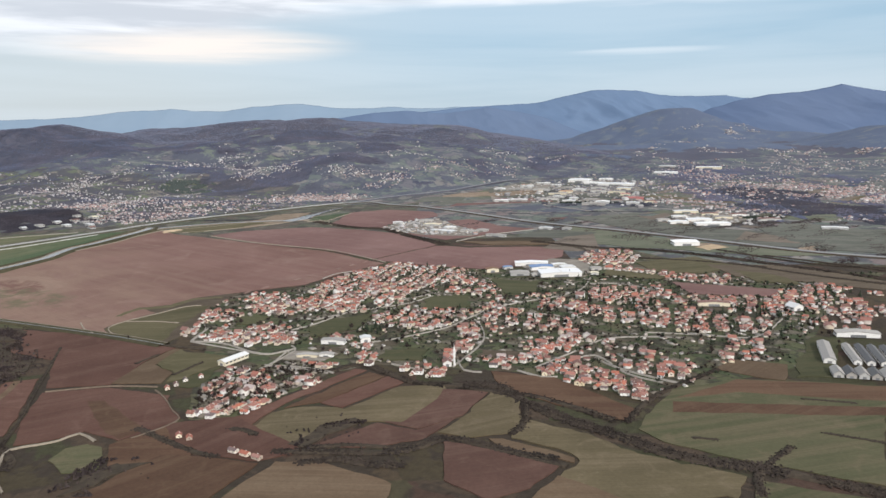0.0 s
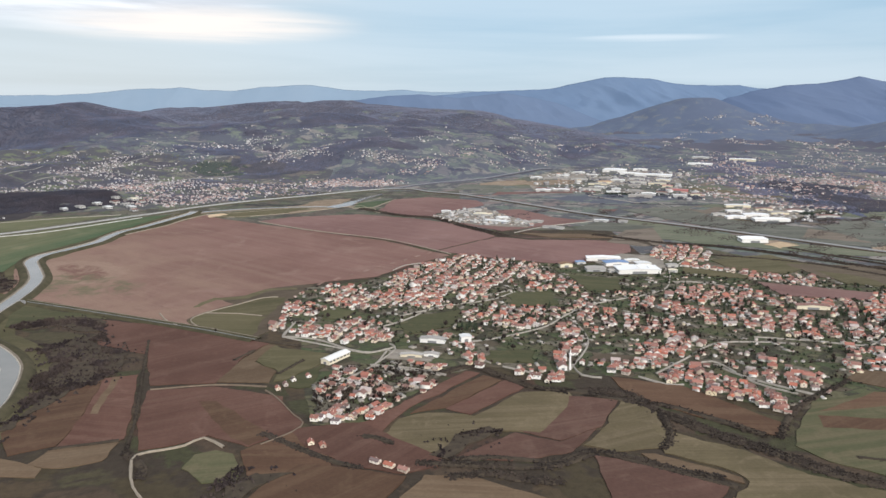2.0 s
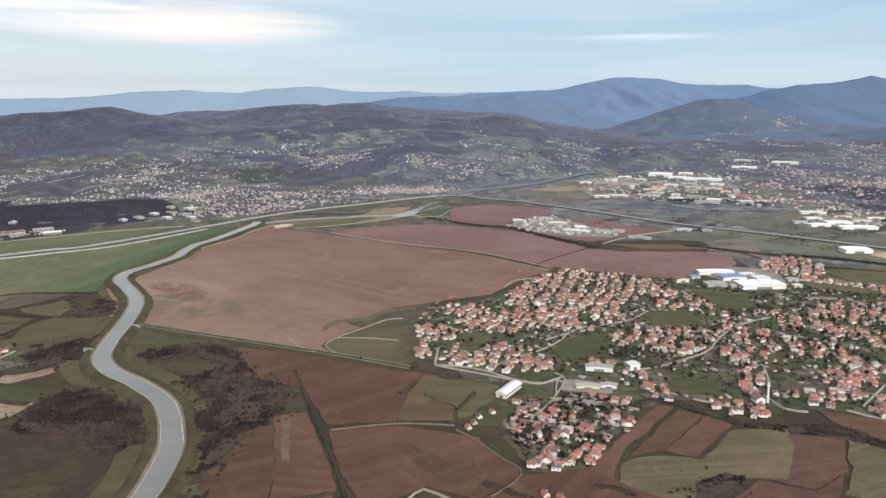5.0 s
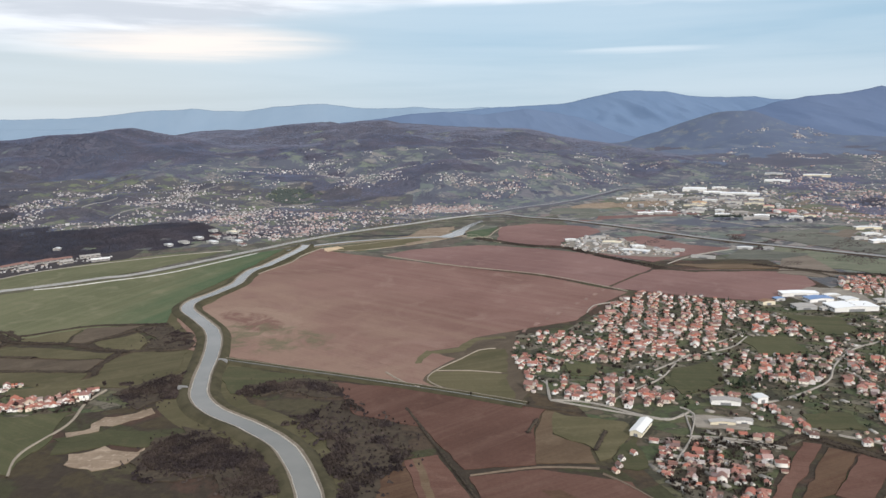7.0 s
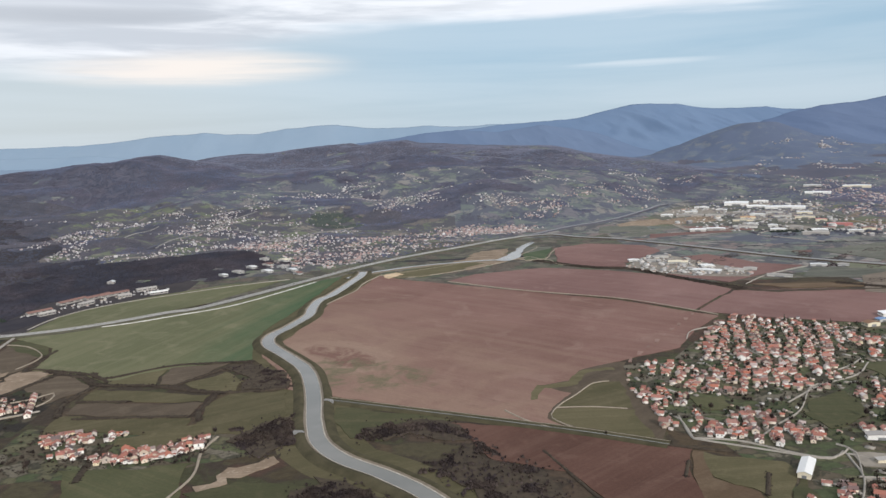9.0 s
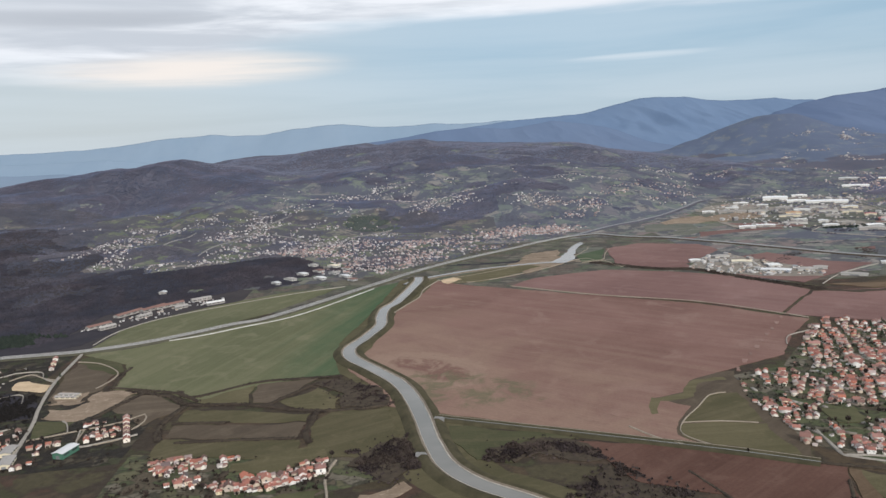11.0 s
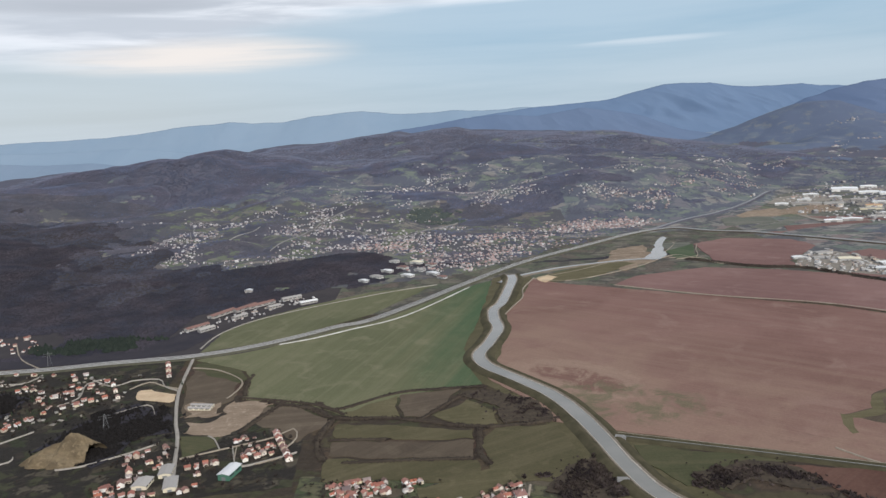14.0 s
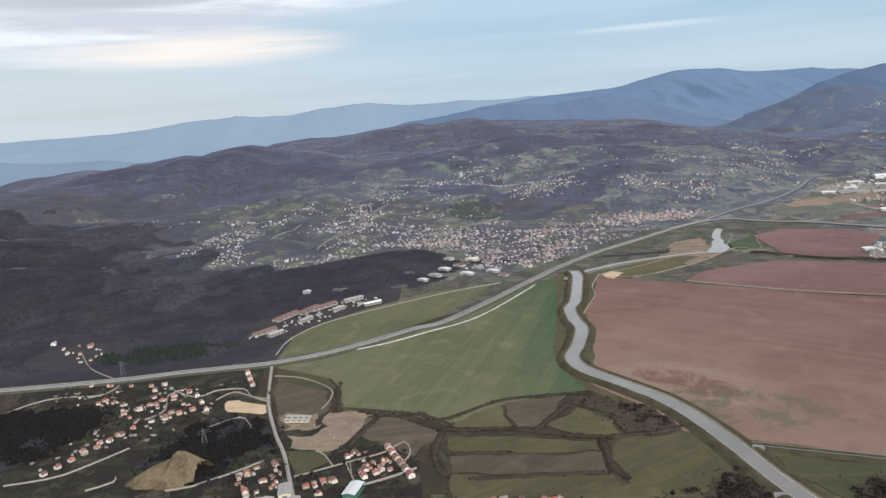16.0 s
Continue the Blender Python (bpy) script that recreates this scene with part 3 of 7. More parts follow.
NEAR_CREST = ((-1500, 82), (-1020, 88), (-926, 91), (-905, 93), (-855, 101), (-795, 94), (-740, 98), (-705, 83), (-670, 76), (-620, 76), (-560, 150))
RNG = np.random.default_rng(7)
LATTICE = RNG.random((256, 256))


def value_noise(x, y):
    xi, yi = np.floor(x).astype(int), np.floor(y).astype(int)
    fx, fy = x - xi, y - yi
    fx, fy = fx * fx * (3 - 2 * fx), fy * fy * (3 - 2 * fy)
    g = lambda a, b: LATTICE[a & 255, b & 255]
    return (g(xi, yi) * (1 - fx) + g(xi + 1, yi) * fx) * (1 - fy) + (g(xi, yi + 1) * (1 - fx) + g(xi + 1, yi + 1) * fx) * fy


def fbm(x, y, size, octaves=4):
    total, amp, top = 0, 1.0, 0.0
    for i in range(octaves):
        total = total + amp * value_noise(x / size * 2 ** i + 17.3 * i, y / size * 2 ** i + 5.1 * i)
        top += amp
        amp *= 0.5
    return total / top


def swell(x, y):
    """Smooth hills between the places of the table."""
    u, v = (x - SWELL_X) / SWELL_STEP, (y - SWELL_Y) / SWELL_STEP
    iu, iv = np.floor(u).astype(int), np.floor(v).astype(int)
    h = np.zeros(np.broadcast(x, y).shape)
    for b in range(-1, 3):
        for a in range(-1, 3):
            i, j = iu + a, iv + b
            du, dv = np.abs(u - i), np.abs(v - j)
            wu = np.where(du < 1, 2 / 3 - du * du + du ** 3 / 2, np.clip(2 - du, 0, None) ** 3 / 6)
            wv = np.where(dv < 1, 2 / 3 - dv * dv + dv ** 3 / 2, np.clip(2 - dv, 0, None) ** 3 / 6)
            ok = (i >= 0) & (i < SWELLS.shape[1]) & (j >= 0) & (j < SWELLS.shape[0])
            h = h + np.where(ok, SWELLS[np.clip(j, 0, SWELLS.shape[0] - 1), np.clip(i, 0, SWELLS.shape[1] - 1)], 0) * wu * wv
    return h


def ground_height(x, y):
    x, y = np.asarray(x, float), np.asarray(y, float)
    h = np.maximum(swell(x, y) - 1.5, 0)
    rise = np.clip(h / 22, 0, 1)
    ravine = np.abs(2 * fbm(x + 40 * value_noise(x / 60, y / 60), y, 230, 3) - 1)
    h = h + rise * ((ravine - 0.22) * 36 + (fbm(x + 900, y, 70, 2) - 0.5) * 7)
    h = np.maximum(h, 0)
    crest = np.where(y > 1600, np.interp(x, *zip(*FAR_CREST)), np.interp(x, *zip(*NEAR_CREST)) + np.clip((y - 1470) / 100, 0, 1) * 20) + 5 * (fbm(x, y, 60, 4) - 0.5)
    return -5 * np.logaddexp(-h / 5, -crest / 5) + 5 * np.logaddexp(0, -crest / 5)


def north_of_road(x):
    return np.interp(x, [-900, -655, -540, -520, -474, -421, -400, -360, -330, -273, -220, -160, -122, -77, -18, 50, 113, 300, 600], [575, 572, 582, 628, 700, 765, 765, 770, 748, 808, 863, 922, 955, 1000, 1045, 1115, 1215, 1400, 1450])


def near_forest(x, y):
    edge = np.interp(x, [-900, -655, -540, -520, -474, -440, -416, -393, -375], [575, 572, 582, 628, 690, 715, 732, 750, 792])
    tongue = np.interp(x, [-1200, -780, -690, -575, -548, -517, -494, -469, -443, -415, -388, -378], [1120, 1080, 920, 865, 796, 811, 833, 850, 860, 858, 825, 797]) + 24 * (fbm(x, y, 40, 3) - 0.5) + np.clip((-560 - x) / 60, 0, 1) * (150 * (fbm(x, y, 30, 3) - 0.5) + 110 * (fbm(x, y, 90, 3) - 0.5))
    clearing = ((x + 585) / 45) ** 2 + ((y - 850) / 26) ** 2 < 1
    hamlet = ((x + 640) / 34) ** 2 + ((y - 612) / 30) ** 2 < 1
    works = (np.abs(x + 478) < 54) & (y < 708 + (x + 478) * 0.7) & (y > 600)
    return (y > edge) & (y < tongue) & ~clearing & ~hamlet & ~works & (fbm(x, y, 40, 3) > 0.22)


def upper_forest(x, y):
    """The belt where the dark forest thins and its colour takes on haze, towards the hills."""
    return near_forest(x, y) & ~near_forest(x, y + 60 + 90 * fbm(x, y, 45, 3)) & (x < -575 + 110 * (fbm(x, y, 60, 3) - 0.5))


def hill_forest(x, y):
    up = ground_height(x, y)
    gate = np.interp(y, [780, 1000, 1250, 1450, 1700], [0.60, 0.60, 0.55, 0.43, 0.38])
    west = np.clip((-560 - x) / 160, 0, 1) * 0.2 - np.clip((x + 150) / 120, 0, 1) * 0.06
    return (y > north_of_road(x) + 25) & (up > 3) & (fbm(x, y, 55, 5) > gate - west - np.clip((up - 48) / 30, 0, 1) * 0.12) & ~near_forest(x, y)


def near_slope(x, y):
    """The western slopes, which get colours with less haze in them."""
    return (y + 160 * (fbm(x, y, 70, 3) - 0.5) < 1130 - 0.25 * (x + 500)) & (x < -200)


def np_mesh(name, verts, faces, mats, index=None, smooth=False):
    """A mesh from an array of places and an array of faces of one size."""
    me = bpy.data.meshes.new(name)
    n, k = faces.shape
    me.vertices.add(len(verts))
    me.vertices.foreach_set("co", np.ascontiguousarray(verts, dtype=np.float32).ravel())
    me.loops.add(n * k)
    me.loops.foreach_set("vertex_index", np.ascontiguousarray(faces, dtype=np.int32).ravel())
    me.polygons.add(n)
    me.polygons.foreach_set("loop_start", np.arange(0, n * k, k, dtype=np.int32))
    if index is not None:
        me.polygons.foreach_set("material_index", np.ascontiguousarray(index, dtype=np.int32))
    if smooth:
        me.polygons.foreach_set("use_smooth", np.ones(n, dtype=bool))
    for m in mats:
        me.materials.append(m)
    me.update(calc_edges=True)
    return me


def grid_faces(nx, ny):
    i = np.arange(nx * ny).reshape(ny, nx)
    return np.stack([i[:-1, :-1], i[:-1, 1:], i[1:, 1:], i[1:, :-1]], -1).reshape(-1, 4)


gx = np.concatenate([np.linspace(-9000, -1700, 24)[:-1], np.linspace(-1700, -1000, 60)[:-1], np.linspace(-1000, 500, 340)[:-1], np.linspace(500, 1500, 70)[:-1], np.linspace(1500, 9000, 24)])
gy = np.concatenate([np.linspace(-3000, 450, 14)[:-1], np.linspace(450, 1250, 190)[:-1], np.linspace(1250, 2100, 120)[:-1], np.linspace(2100, 2700, 40)[:-1], np.linspace(2700, 9000, 20)])
GX, GY = np.meshgrid(gx, gy)
land = np.stack([GX, GY, ground_height(GX, GY)], -1).reshape(-1, 3)
land_faces = grid_faces(len(gx), len(gy))
middle = land[land_faces].mean(1)
mx, my, mz = middle.T
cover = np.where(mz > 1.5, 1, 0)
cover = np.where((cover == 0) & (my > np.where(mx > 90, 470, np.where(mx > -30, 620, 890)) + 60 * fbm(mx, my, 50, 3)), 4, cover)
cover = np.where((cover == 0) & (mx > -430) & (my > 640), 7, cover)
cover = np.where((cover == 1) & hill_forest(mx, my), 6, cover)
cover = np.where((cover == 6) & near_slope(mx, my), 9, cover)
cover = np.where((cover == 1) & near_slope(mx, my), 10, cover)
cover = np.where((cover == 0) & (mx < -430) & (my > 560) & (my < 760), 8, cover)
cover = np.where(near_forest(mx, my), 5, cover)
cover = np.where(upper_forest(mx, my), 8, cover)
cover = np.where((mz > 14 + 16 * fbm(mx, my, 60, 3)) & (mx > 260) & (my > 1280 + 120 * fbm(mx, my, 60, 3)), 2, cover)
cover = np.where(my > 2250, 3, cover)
ground = new("ground", np_mesh("ground", land, land_faces, [LAND, HILLSIDE, FAR_HILLS, FAR_PLAIN, FAR_VALLEY, FOREST_FLOOR, WOODS_FLOOR, FOOT_LAND, LIGHTER_FLOOR, SLOPE_FLOOR, NEAR_SLOPES], cover, True))
tagged(ground, "winter valley floor and wooded hills in olive and brown plots", "ground", kind="structure")


def mountain_range(name, label, material, y, ridge, front, back, rough, fold=0.24):
    """A long ridge whose skyline runs through (x, height); its flanks fall to the plain in spurs."""
    xs = np.linspace(ridge[0][0], ridge[-1][0], 420)
    top = np.interp(xs, [p[0] for p in ridge], [p[1] for p in ridge])
    top = top + (fbm(xs, xs * 0 + y, 130, 6) - 0.5) * rough
    vs = np.concatenate([np.linspace(-1, 0, 40), np.linspace(0, 1, 8)[1:]])
    X, V = np.meshgrid(xs, vs)
    spur = 0.34 - np.abs(2 * fbm(X + V * front * 0.25, V * front * 0.30 + y, 210, 5) - 1) * 1.3
    fall = np.where(V < 0, (1 + V) ** 1.15, (1 - V) ** 1.2)
    Y = y + np.where(V < 0, V * front, V * back)
    Z = top[None, :] * fall + spur * top[None, :] * fold * np.sin(np.clip(1 + V, 0, 1) * np.pi) * (V < 0)
    verts = np.stack([X, Y, Z - 1], -1).reshape(-1, 3)
    ob = new(name, np_mesh(name, verts, grid_faces(len(xs), len(vs)), [material], smooth=True))
    return tagged(ob, label, "mountains", kind="structure")


mountain_range("backdrop_far_range", "farthest mountain range on the horizon, tinted pale haze blue", RANGE_FAR, 4650, FAR_RIDGE, 500, 150, 14, 0.06)
mountain_range("backdrop_high_mountain", "long wooded mountain with flat summit, tinted haze blue", RANGE_HIGH, 4300, HIGH_RIDGE, 900, 200, 14)
mountain_range("backdrop_east_mountain", "broad mountain with wooded flanks, tinted haze blue", RANGE_NEAR, 3400, EAST_RIDGE, 800, 300, 16)
mountain_range("backdrop_middle_range", "wooded middle range behind the hills, tinted haze blue", RANGE_MID, 3100, MIDDLE_RIDGE, 600, 300, 14)
mountain_range("backdrop_west_range", "low foothills tinted pale haze blue", RANGE_FAR, 3200, WEST_RIDGE, 350, 200, 10, 0.06)
mountain_range("backdrop_west_foothills", "low wooded foothills beyond the forest, tinted haze blue", RANGE_WEST, 2600, WEST_FOOT, 300, 200, 10, 0.1)


# ---- fields, water and roads ----
def part(name, bm, material, parent, label=""):
    me = bpy.data.meshes.new(name)
    bm.to_mesh(me)
    bm.free()
    me.materials.append(material)
    ob = new(name, me)
    ob.parent = parent
    if label:
        ob["label"] = label
    return ob


KINDS = {
    "soil_a": (SOIL_A, "ploughed_field", "wide bare ploughed field of reddish brown soil"),
    "soil_b": (SOIL_B, "ploughed_field", "smooth bare ploughed field of red-brown soil"),
    "soil_c": (SOIL_C, "ploughed_field", "dark brown ploughed field with faint furrows"),
    "soil_d": (SOIL_D, "ploughed_field", "brown ploughed field in long strips"),
    "dry_grass": (DRY_GRASS, "grass_field", "dry olive grass field with worn patches"),
    "hazy_meadow": (HAZY_MEADOW, "meadow", "meadow on the far plain, haze grey in its colour"),
    "far_grass": (FAR_GRASS, "meadow", "short green grass on the far plain"),
    "far_fallow": (FAR_FALLOW, "fallow_field", "brown fallow land on the far plain, paled by haze in its colour"),
    "pasture": (PASTURE, "pasture", "worn olive pasture in long strips"),
    "pale_row": (PALE_SOIL, "bare_soil", "pale worn patch across the ploughed field"),
    "stubble": (STUBBLE, "stubble_field", "brown stubble field in long strips"),
    "tan": (TAN, "stubble_field", "dry tan stubble field after harvest"),
    "olive": (OLIVE, "grass_field", "olive winter grass field with worn patches"),
    "meadow": (MEADOW, "meadow", "green meadow with short winter grass"),
    "grass_w": (GRASS_W, "meadow", "wide green river meadow with mown streaks"),
    "crop_dark": (CROP, "crop_field", "dark green field of young winter crop"),
    "fallow": (FALLOW, "fallow_field", "fallow field of brown withered grass"),
    "bare": (BARE, "earthworks", "bare pale earth scraped by diggers"),
    "sand": (SAND, "sand_pad", "levelled pad of pale orange sand"),
    "yard": (YARD, "gravel_yard", "pale gravel yard round works and halls"),
    "brush": (BRUSH, "brushland", "dark brush and dead leaves under bare trees"),
    "dark_brush": (FOREST_FLOOR, "brushland", "near-black ground by bare trees"),
    "rough": (ROUGH, "rough_grazing", "dark rough grazing and yards between houses"),
    "plots": (PLOTS, "garden_land", "patchwork of gardens and yards between houses"),
}
RAGGED = {"bare": 2.2, "sand": 0.9, "red_patch": 1.5, "pale_soil": 1.8, "meadow": 1.0, "brush": 1.2, "olive": 0.9, "fallow": 0.9, "dry_grass": 0.9}
NO_HOUSES = []
field_count = 0


def wavy_outline(points, step=6.0, wobble=0.5):
    ring = []
    n = len(points)
    for i in range(n):
        a, b = Vector(points[i]), Vector(points[(i + 1) % n])
        k = max(1, min(24, int((b - a).length / step)))
        for j in range(k):
            p = a.lerp(b, j / k)
            s = wobble if j else 0.2
            w = s if wobble < 0.8 else 2.4 * s
            dx = s * (2 * value_noise(np.array(p.x * 0.21), np.array(p.y * 0.21)) - 1) + w * (2 * value_noise(np.array(p.x * 0.07), np.array(p.y * 0.07)) - 1)
            dy = s * (2 * value_noise(np.array(p.x * 0.21 + 50), np.array(p.y * 0.21)) - 1) + w * (2 * value_noise(np.array(p.x * 0.07 + 90), np.array(p.y * 0.07)) - 1)
            ring.append((p.x + dx, p.y + dy))
    return ring


def field(kind, *points):
    """A field as a thin tilled layer with a slightly ragged rim."""
    global field_count
    field_count += 1
    material, name, label = KINDS[kind]
    z = 0.05 + 0.002 * field_count
    bm = bmesh.new()
    ring = [bm.verts.new((x, y, z)) for x, y in wavy_outline(points, 3.0, RAGGED.get(kind, 0.6))]
    edges = [bm.edges.new((ring[i], ring[(i + 1) % len(ring)])) for i in range(len(ring))]
    bmesh.ops.triangle_fill(bm, use_beauty=True, use_dissolve=False, edges=edges, normal=(0, 0, 1))
    rim = bmesh.ops.extrude_edge_only(bm, edges=edges)
    for v in rim["geom"]:
        if isinstance(v, bmesh.types.BMVert):
            v.co.z = -0.05
    bmesh.ops.recalc_face_normals(bm, faces=bm.faces)
    up = sum(f.normal.z * f.calc_area() for f in bm.faces)
    if up < 0:
        bmesh.ops.reverse_faces(bm, faces=bm.faces)
    me = bpy.data.meshes.new(name)
    bm.to_mesh(me)
    bm.free()
    me.materials.append(material)
    ob = tagged(new(name, me), label, name.replace("_", " "), kind="structure")
    if kind not in ("plots", "yard", "rough"):
        NO_HOUSES.append(np.array(points))
    return ob


def smooth_line(points, step=4.0):
    """A Catmull-Rom line through the points, in even steps."""
    p = np.array([points[0], *points, points[-1]], float)
    out = []
    for i in range(1, len(p) - 2):
        n = max(2, int(np.linalg.norm(p[i + 1] - p[i]) / step))
        for s in np.arange(n) / n:
            out.append(0.5 * (2 * p[i] + (p[i + 1] - p[i - 1]) * s + (2 * p[i - 1] - 5 * p[i] + 4 * p[i + 1] - p[i + 2]) * s * s + (3 * p[i] - p[i - 1] - 3 * p[i + 1] + p[i + 2]) * s ** 3))
    out.append(p[-2])
    return np.array(out)


def ribbon(name, line, profile, material, uneven=0.0, lift=None):
    """Sweeps a profile of (sideways, height) along a line over the land."""
    d = np.gradient(line, axis=0)
    d /= np.linalg.norm(d, axis=1)[:, None] + 1e-9
    side = np.stack([d[:, 1], -d[:, 0]], 1)
    base = ground_height(line[:, 0], line[:, 1])
    if lift is not None:
        base = base + lift
    rows = []
    for off, z in profile:
        wob = uneven * (fbm(line[:, 0] + off * 3, line[:, 1], 14, 3) - 0.5) * 2
        xy = line + side * (off + wob * np.sign(off))[:, None]
        rows.append(np.column_stack([xy, base + z]))
    verts = np.stack(rows, 1).reshape(-1, 3)
    return np_mesh(name, verts, grid_faces(len(profile), len(line))[:, ::-1], [material])


ROADS = []
road_count = 0


def road(name, label, category, width, points, material, height, shoulder, uneven):
    global road_count
    road_count += 1
    line = smooth_line(points)
    ROADS.append((line, width / 2))
    z = height + 0.003 * road_count
    h = width / 2
    ob = new(name, ribbon(name, line, [(-h - shoulder, -0.3), (-h, z), (h, z), (h + shoulder, -0.3)], material, uneven))
    return tagged(ob, label, category, kind="structure")


def highway(width, *points):
    base = road("road_embankment", "low grassy embankment under the main road", "embankment", width + 0.3, points, VERGE, 0.9, 1.2, 0.2)
    road("highway", "grey two-lane main road on an embankment", "road", width * 0.74, points, ASPHALT, 1.15, 0.3, 0.0)
    line = smooth_line(points)
    for off in (-width * 0.40, 0.0, width * 0.40):
        tagged(new("guard_rail", ribbon("guard_rail", line, [(off - 0.07, 1.2), (off - 0.07, 1.5), (off + 0.07, 1.5), (off + 0.07, 1.2)], RAIL)), "pale steel guard rail along the main road", "guard rail", kind="structure")
    return base


def flyover(width, *points):
    base = road("road_embankment", "low dark embankment under the crossing road", "embankment", width, points, BRUSH, 0.9, 1.6, 0.3)
    road("highway", "pale concrete road across the plain", "road", width * 0.92, points, CONCRETE, 1.15, 0.3, 0.0)
    return base


def foot_road(width, *points):
    base = road("road_embankment", "dark verge of the road along the hill foot", "embankment", width, points, SLOPE_FLOOR, 0.9, 1.6, 0.3)
    road("highway", "grey road along the foot of the hills", "road", width * 0.7, points, FOOT_ASPHALT, 1.15, 0.3, 0.0)
    return base


def lane(width, *points):
    return road("village_lane", "pale narrow paved village lane", "road", width * 0.30, points, LANE, 0.50, 0.14, 0.12)


def track(width, *points):
    if width < 1:
        return road("dirt_track", "faint brown dirt track between fields", "track", width * 0.52, points, DIRT, 0.48, 0.15, 0.25)
    return road("farm_track", "pale gravel farm track between fields", "track", width * 0.38, points, GRAVEL, 0.48, 0.2, 0.2)


def pale_strip(width, *points):
    return road("concrete_ditch", "pale concrete ditch beside the main road", "ditch", width * 0.6, points, WHITE_LINE, 0.5, 0.12, 0.3)


def canal(width, *points):
    line = smooth_line(points)
    tagged(new("canal_bank", ribbon("canal_bank", line, [(-4.2, -0.2), (-2.9, 0.85), (-1.7, 0.85), (-0.9, 0.6), (0.9, 0.6), (1.7, 0.85), (2.9, 0.85), (4.2, -0.2)], BANK, 0.3)), "straight grassy banks of a drainage canal", "canal bank", kind="structure")
    tagged(new("canal_water", ribbon("canal_water", line, [(-0.28, 0.64), (0.28, 0.64)], WATER, 0.1)), "narrow dark drainage canal", "water", kind="structure")
    tagged(new("canal_track", ribbon("canal_track", line, [(-2.6, 0.8), (-2.5, 0.92), (-2.25, 0.92), (-2.15, 0.8)], GRAVEL, 0.1)), "pale gravel track on the canal bank", "track", kind="structure")


RIVER_LINE = smooth_line([(-287, 745), (-287, 726), (-294, 685), (-301, 650), (-308, 630), (-309, 605), (-308, 582), (-315, 552), (-322, 530), (-319, 510), (-305, 487), (-291, 463), (-283, 441), (-276, 410), (-271, 381), (-265, 358), (-254, 341), (-236, 325), (-221, 308), (-212, 291), (-205, 271), (-202, 253), (-201, 236), (-202, 215), (-206, 190), (-208, 150), (-200, 60), (-198, 0), (-220, -70), (-270, -160), (-290, -270), (-260, -400), (-310, -580)], 4)
tagged(new("water", ribbon("river", RIVER_LINE, [(-5.0, 0.9), (0, 0.9), (4.6, 0.9)], WATER)), "grey reflecting river winding through the plain", "river", kind="structure")
tagged(new("river_verge", ribbon("river_verge", RIVER_LINE, [(-17, -0.05), (-16, 0.035), (16, 0.035), (17, -0.05)], OLIVE, 1.5)), "rough olive verge along the flood banks", "verge", kind="structure")
for name, sign in (("river_bank_east", -1), ("river_bank_west", 1)):
    prof = [(3.4 if sign > 0 else 3.6, 0.8), (4.0 if sign > 0 else 4.3, 1.15), (5.4, 1.7), (6.6, 1.7), (9.4, -0.1)]
    prof = [(sign * a, z) for a, z in prof]
    if sign < 0:
        prof = prof[::-1]
    tagged(new(name, ribbon(name, RIVER_LINE, prof, BANK, 0.5)), "grassy flood bank along the river", "river bank", kind="structure")
    shore = [(sign * 3.25, 0.85), (sign * 3.75, 1.12), (sign * 4.3, 1.36)] if sign > 0 else [(-3.4, 0.85), (-4.0, 1.10), (-4.7, 1.40)]
    if sign < 0:
        shore = shore[::-1]
    tagged(new("river_shore", ribbon("river_shore", RIVER_LINE, shore, MUD, 0.5, 0.03)), "muddy shore at the water's edge", "shore", kind="structure")
for off, half, wild in ((-3.8, 0.36, 0.75), (3.3, 0.10, 0.45)):
    tagged(new("river_edging", ribbon("river_edging", RIVER_LINE, [(off - half - 0.06, 0.86), (off - half, 1.08), (off + half, 1.05), (off + half + 0.06, 0.86)], EDGING, wild)), "pale stone edging along the water", "edging", kind="structure")
STREAM_LINE = smooth_line([(-296.9, 717), (-286.5, 734.1), (-265, 750.4), (-233, 766.2), (-191.4, 776.9), (-165.4, 778.9)], 4)
tagged(new("stream_bed", ribbon("stream_bed", STREAM_LINE, [(-5.5, -0.1), (-3.2, 0.75), (-2, 0.8), (2, 0.8), (3.2, 0.75), (5.5, -0.1)], MUD, 0.8)), "sandy bed of the shallow upper river", "stream bed", kind="structure")
tagged(new("stream_water", ribbon("stream_water", STREAM_LINE, [(-2.2, 0.86), (2.2, 0.86)], WATER, 0.7)), "shallow pale stream feeding the river", "water", kind="structure")
pond = bmesh.new()
rim = [pond.verts.new((x, y, 0.62)) for x, y in wavy_outline([(-167, 777), (-148.1, 815.9), (-129.6, 871), (-118.6, 890.3), (-117.5, 878.9), (-134.2, 830.7), (-141.8, 790.3), (-152.6, 773.6)], 5, 1.2)]
pond.faces.new(rim)
bmesh.ops.recalc_face_normals(pond, faces=pond.faces)
pond_mesh = bpy.data.meshes.new("pond")
pond.to_mesh(pond_mesh)
pond.free()
pond_mesh.materials.append(WATER)
tagged(new("pond_water", pond_mesh), "still pale pool above the river", "water", kind="structure")


def hill_lane(*points):
    return road("hill_lane", "pale narrow lane up the hillside", "road", 0.45, points, HILL_LANE, 0.9, 0.5, 0.2)


hill_lane((-648, 1030), (-639, 991), (-629, 959), (-621, 937))
hill_lane((-589, 941), (-568, 971), (-560, 999))
hill_lane((-468, 996), (-438, 981), (-418, 953))
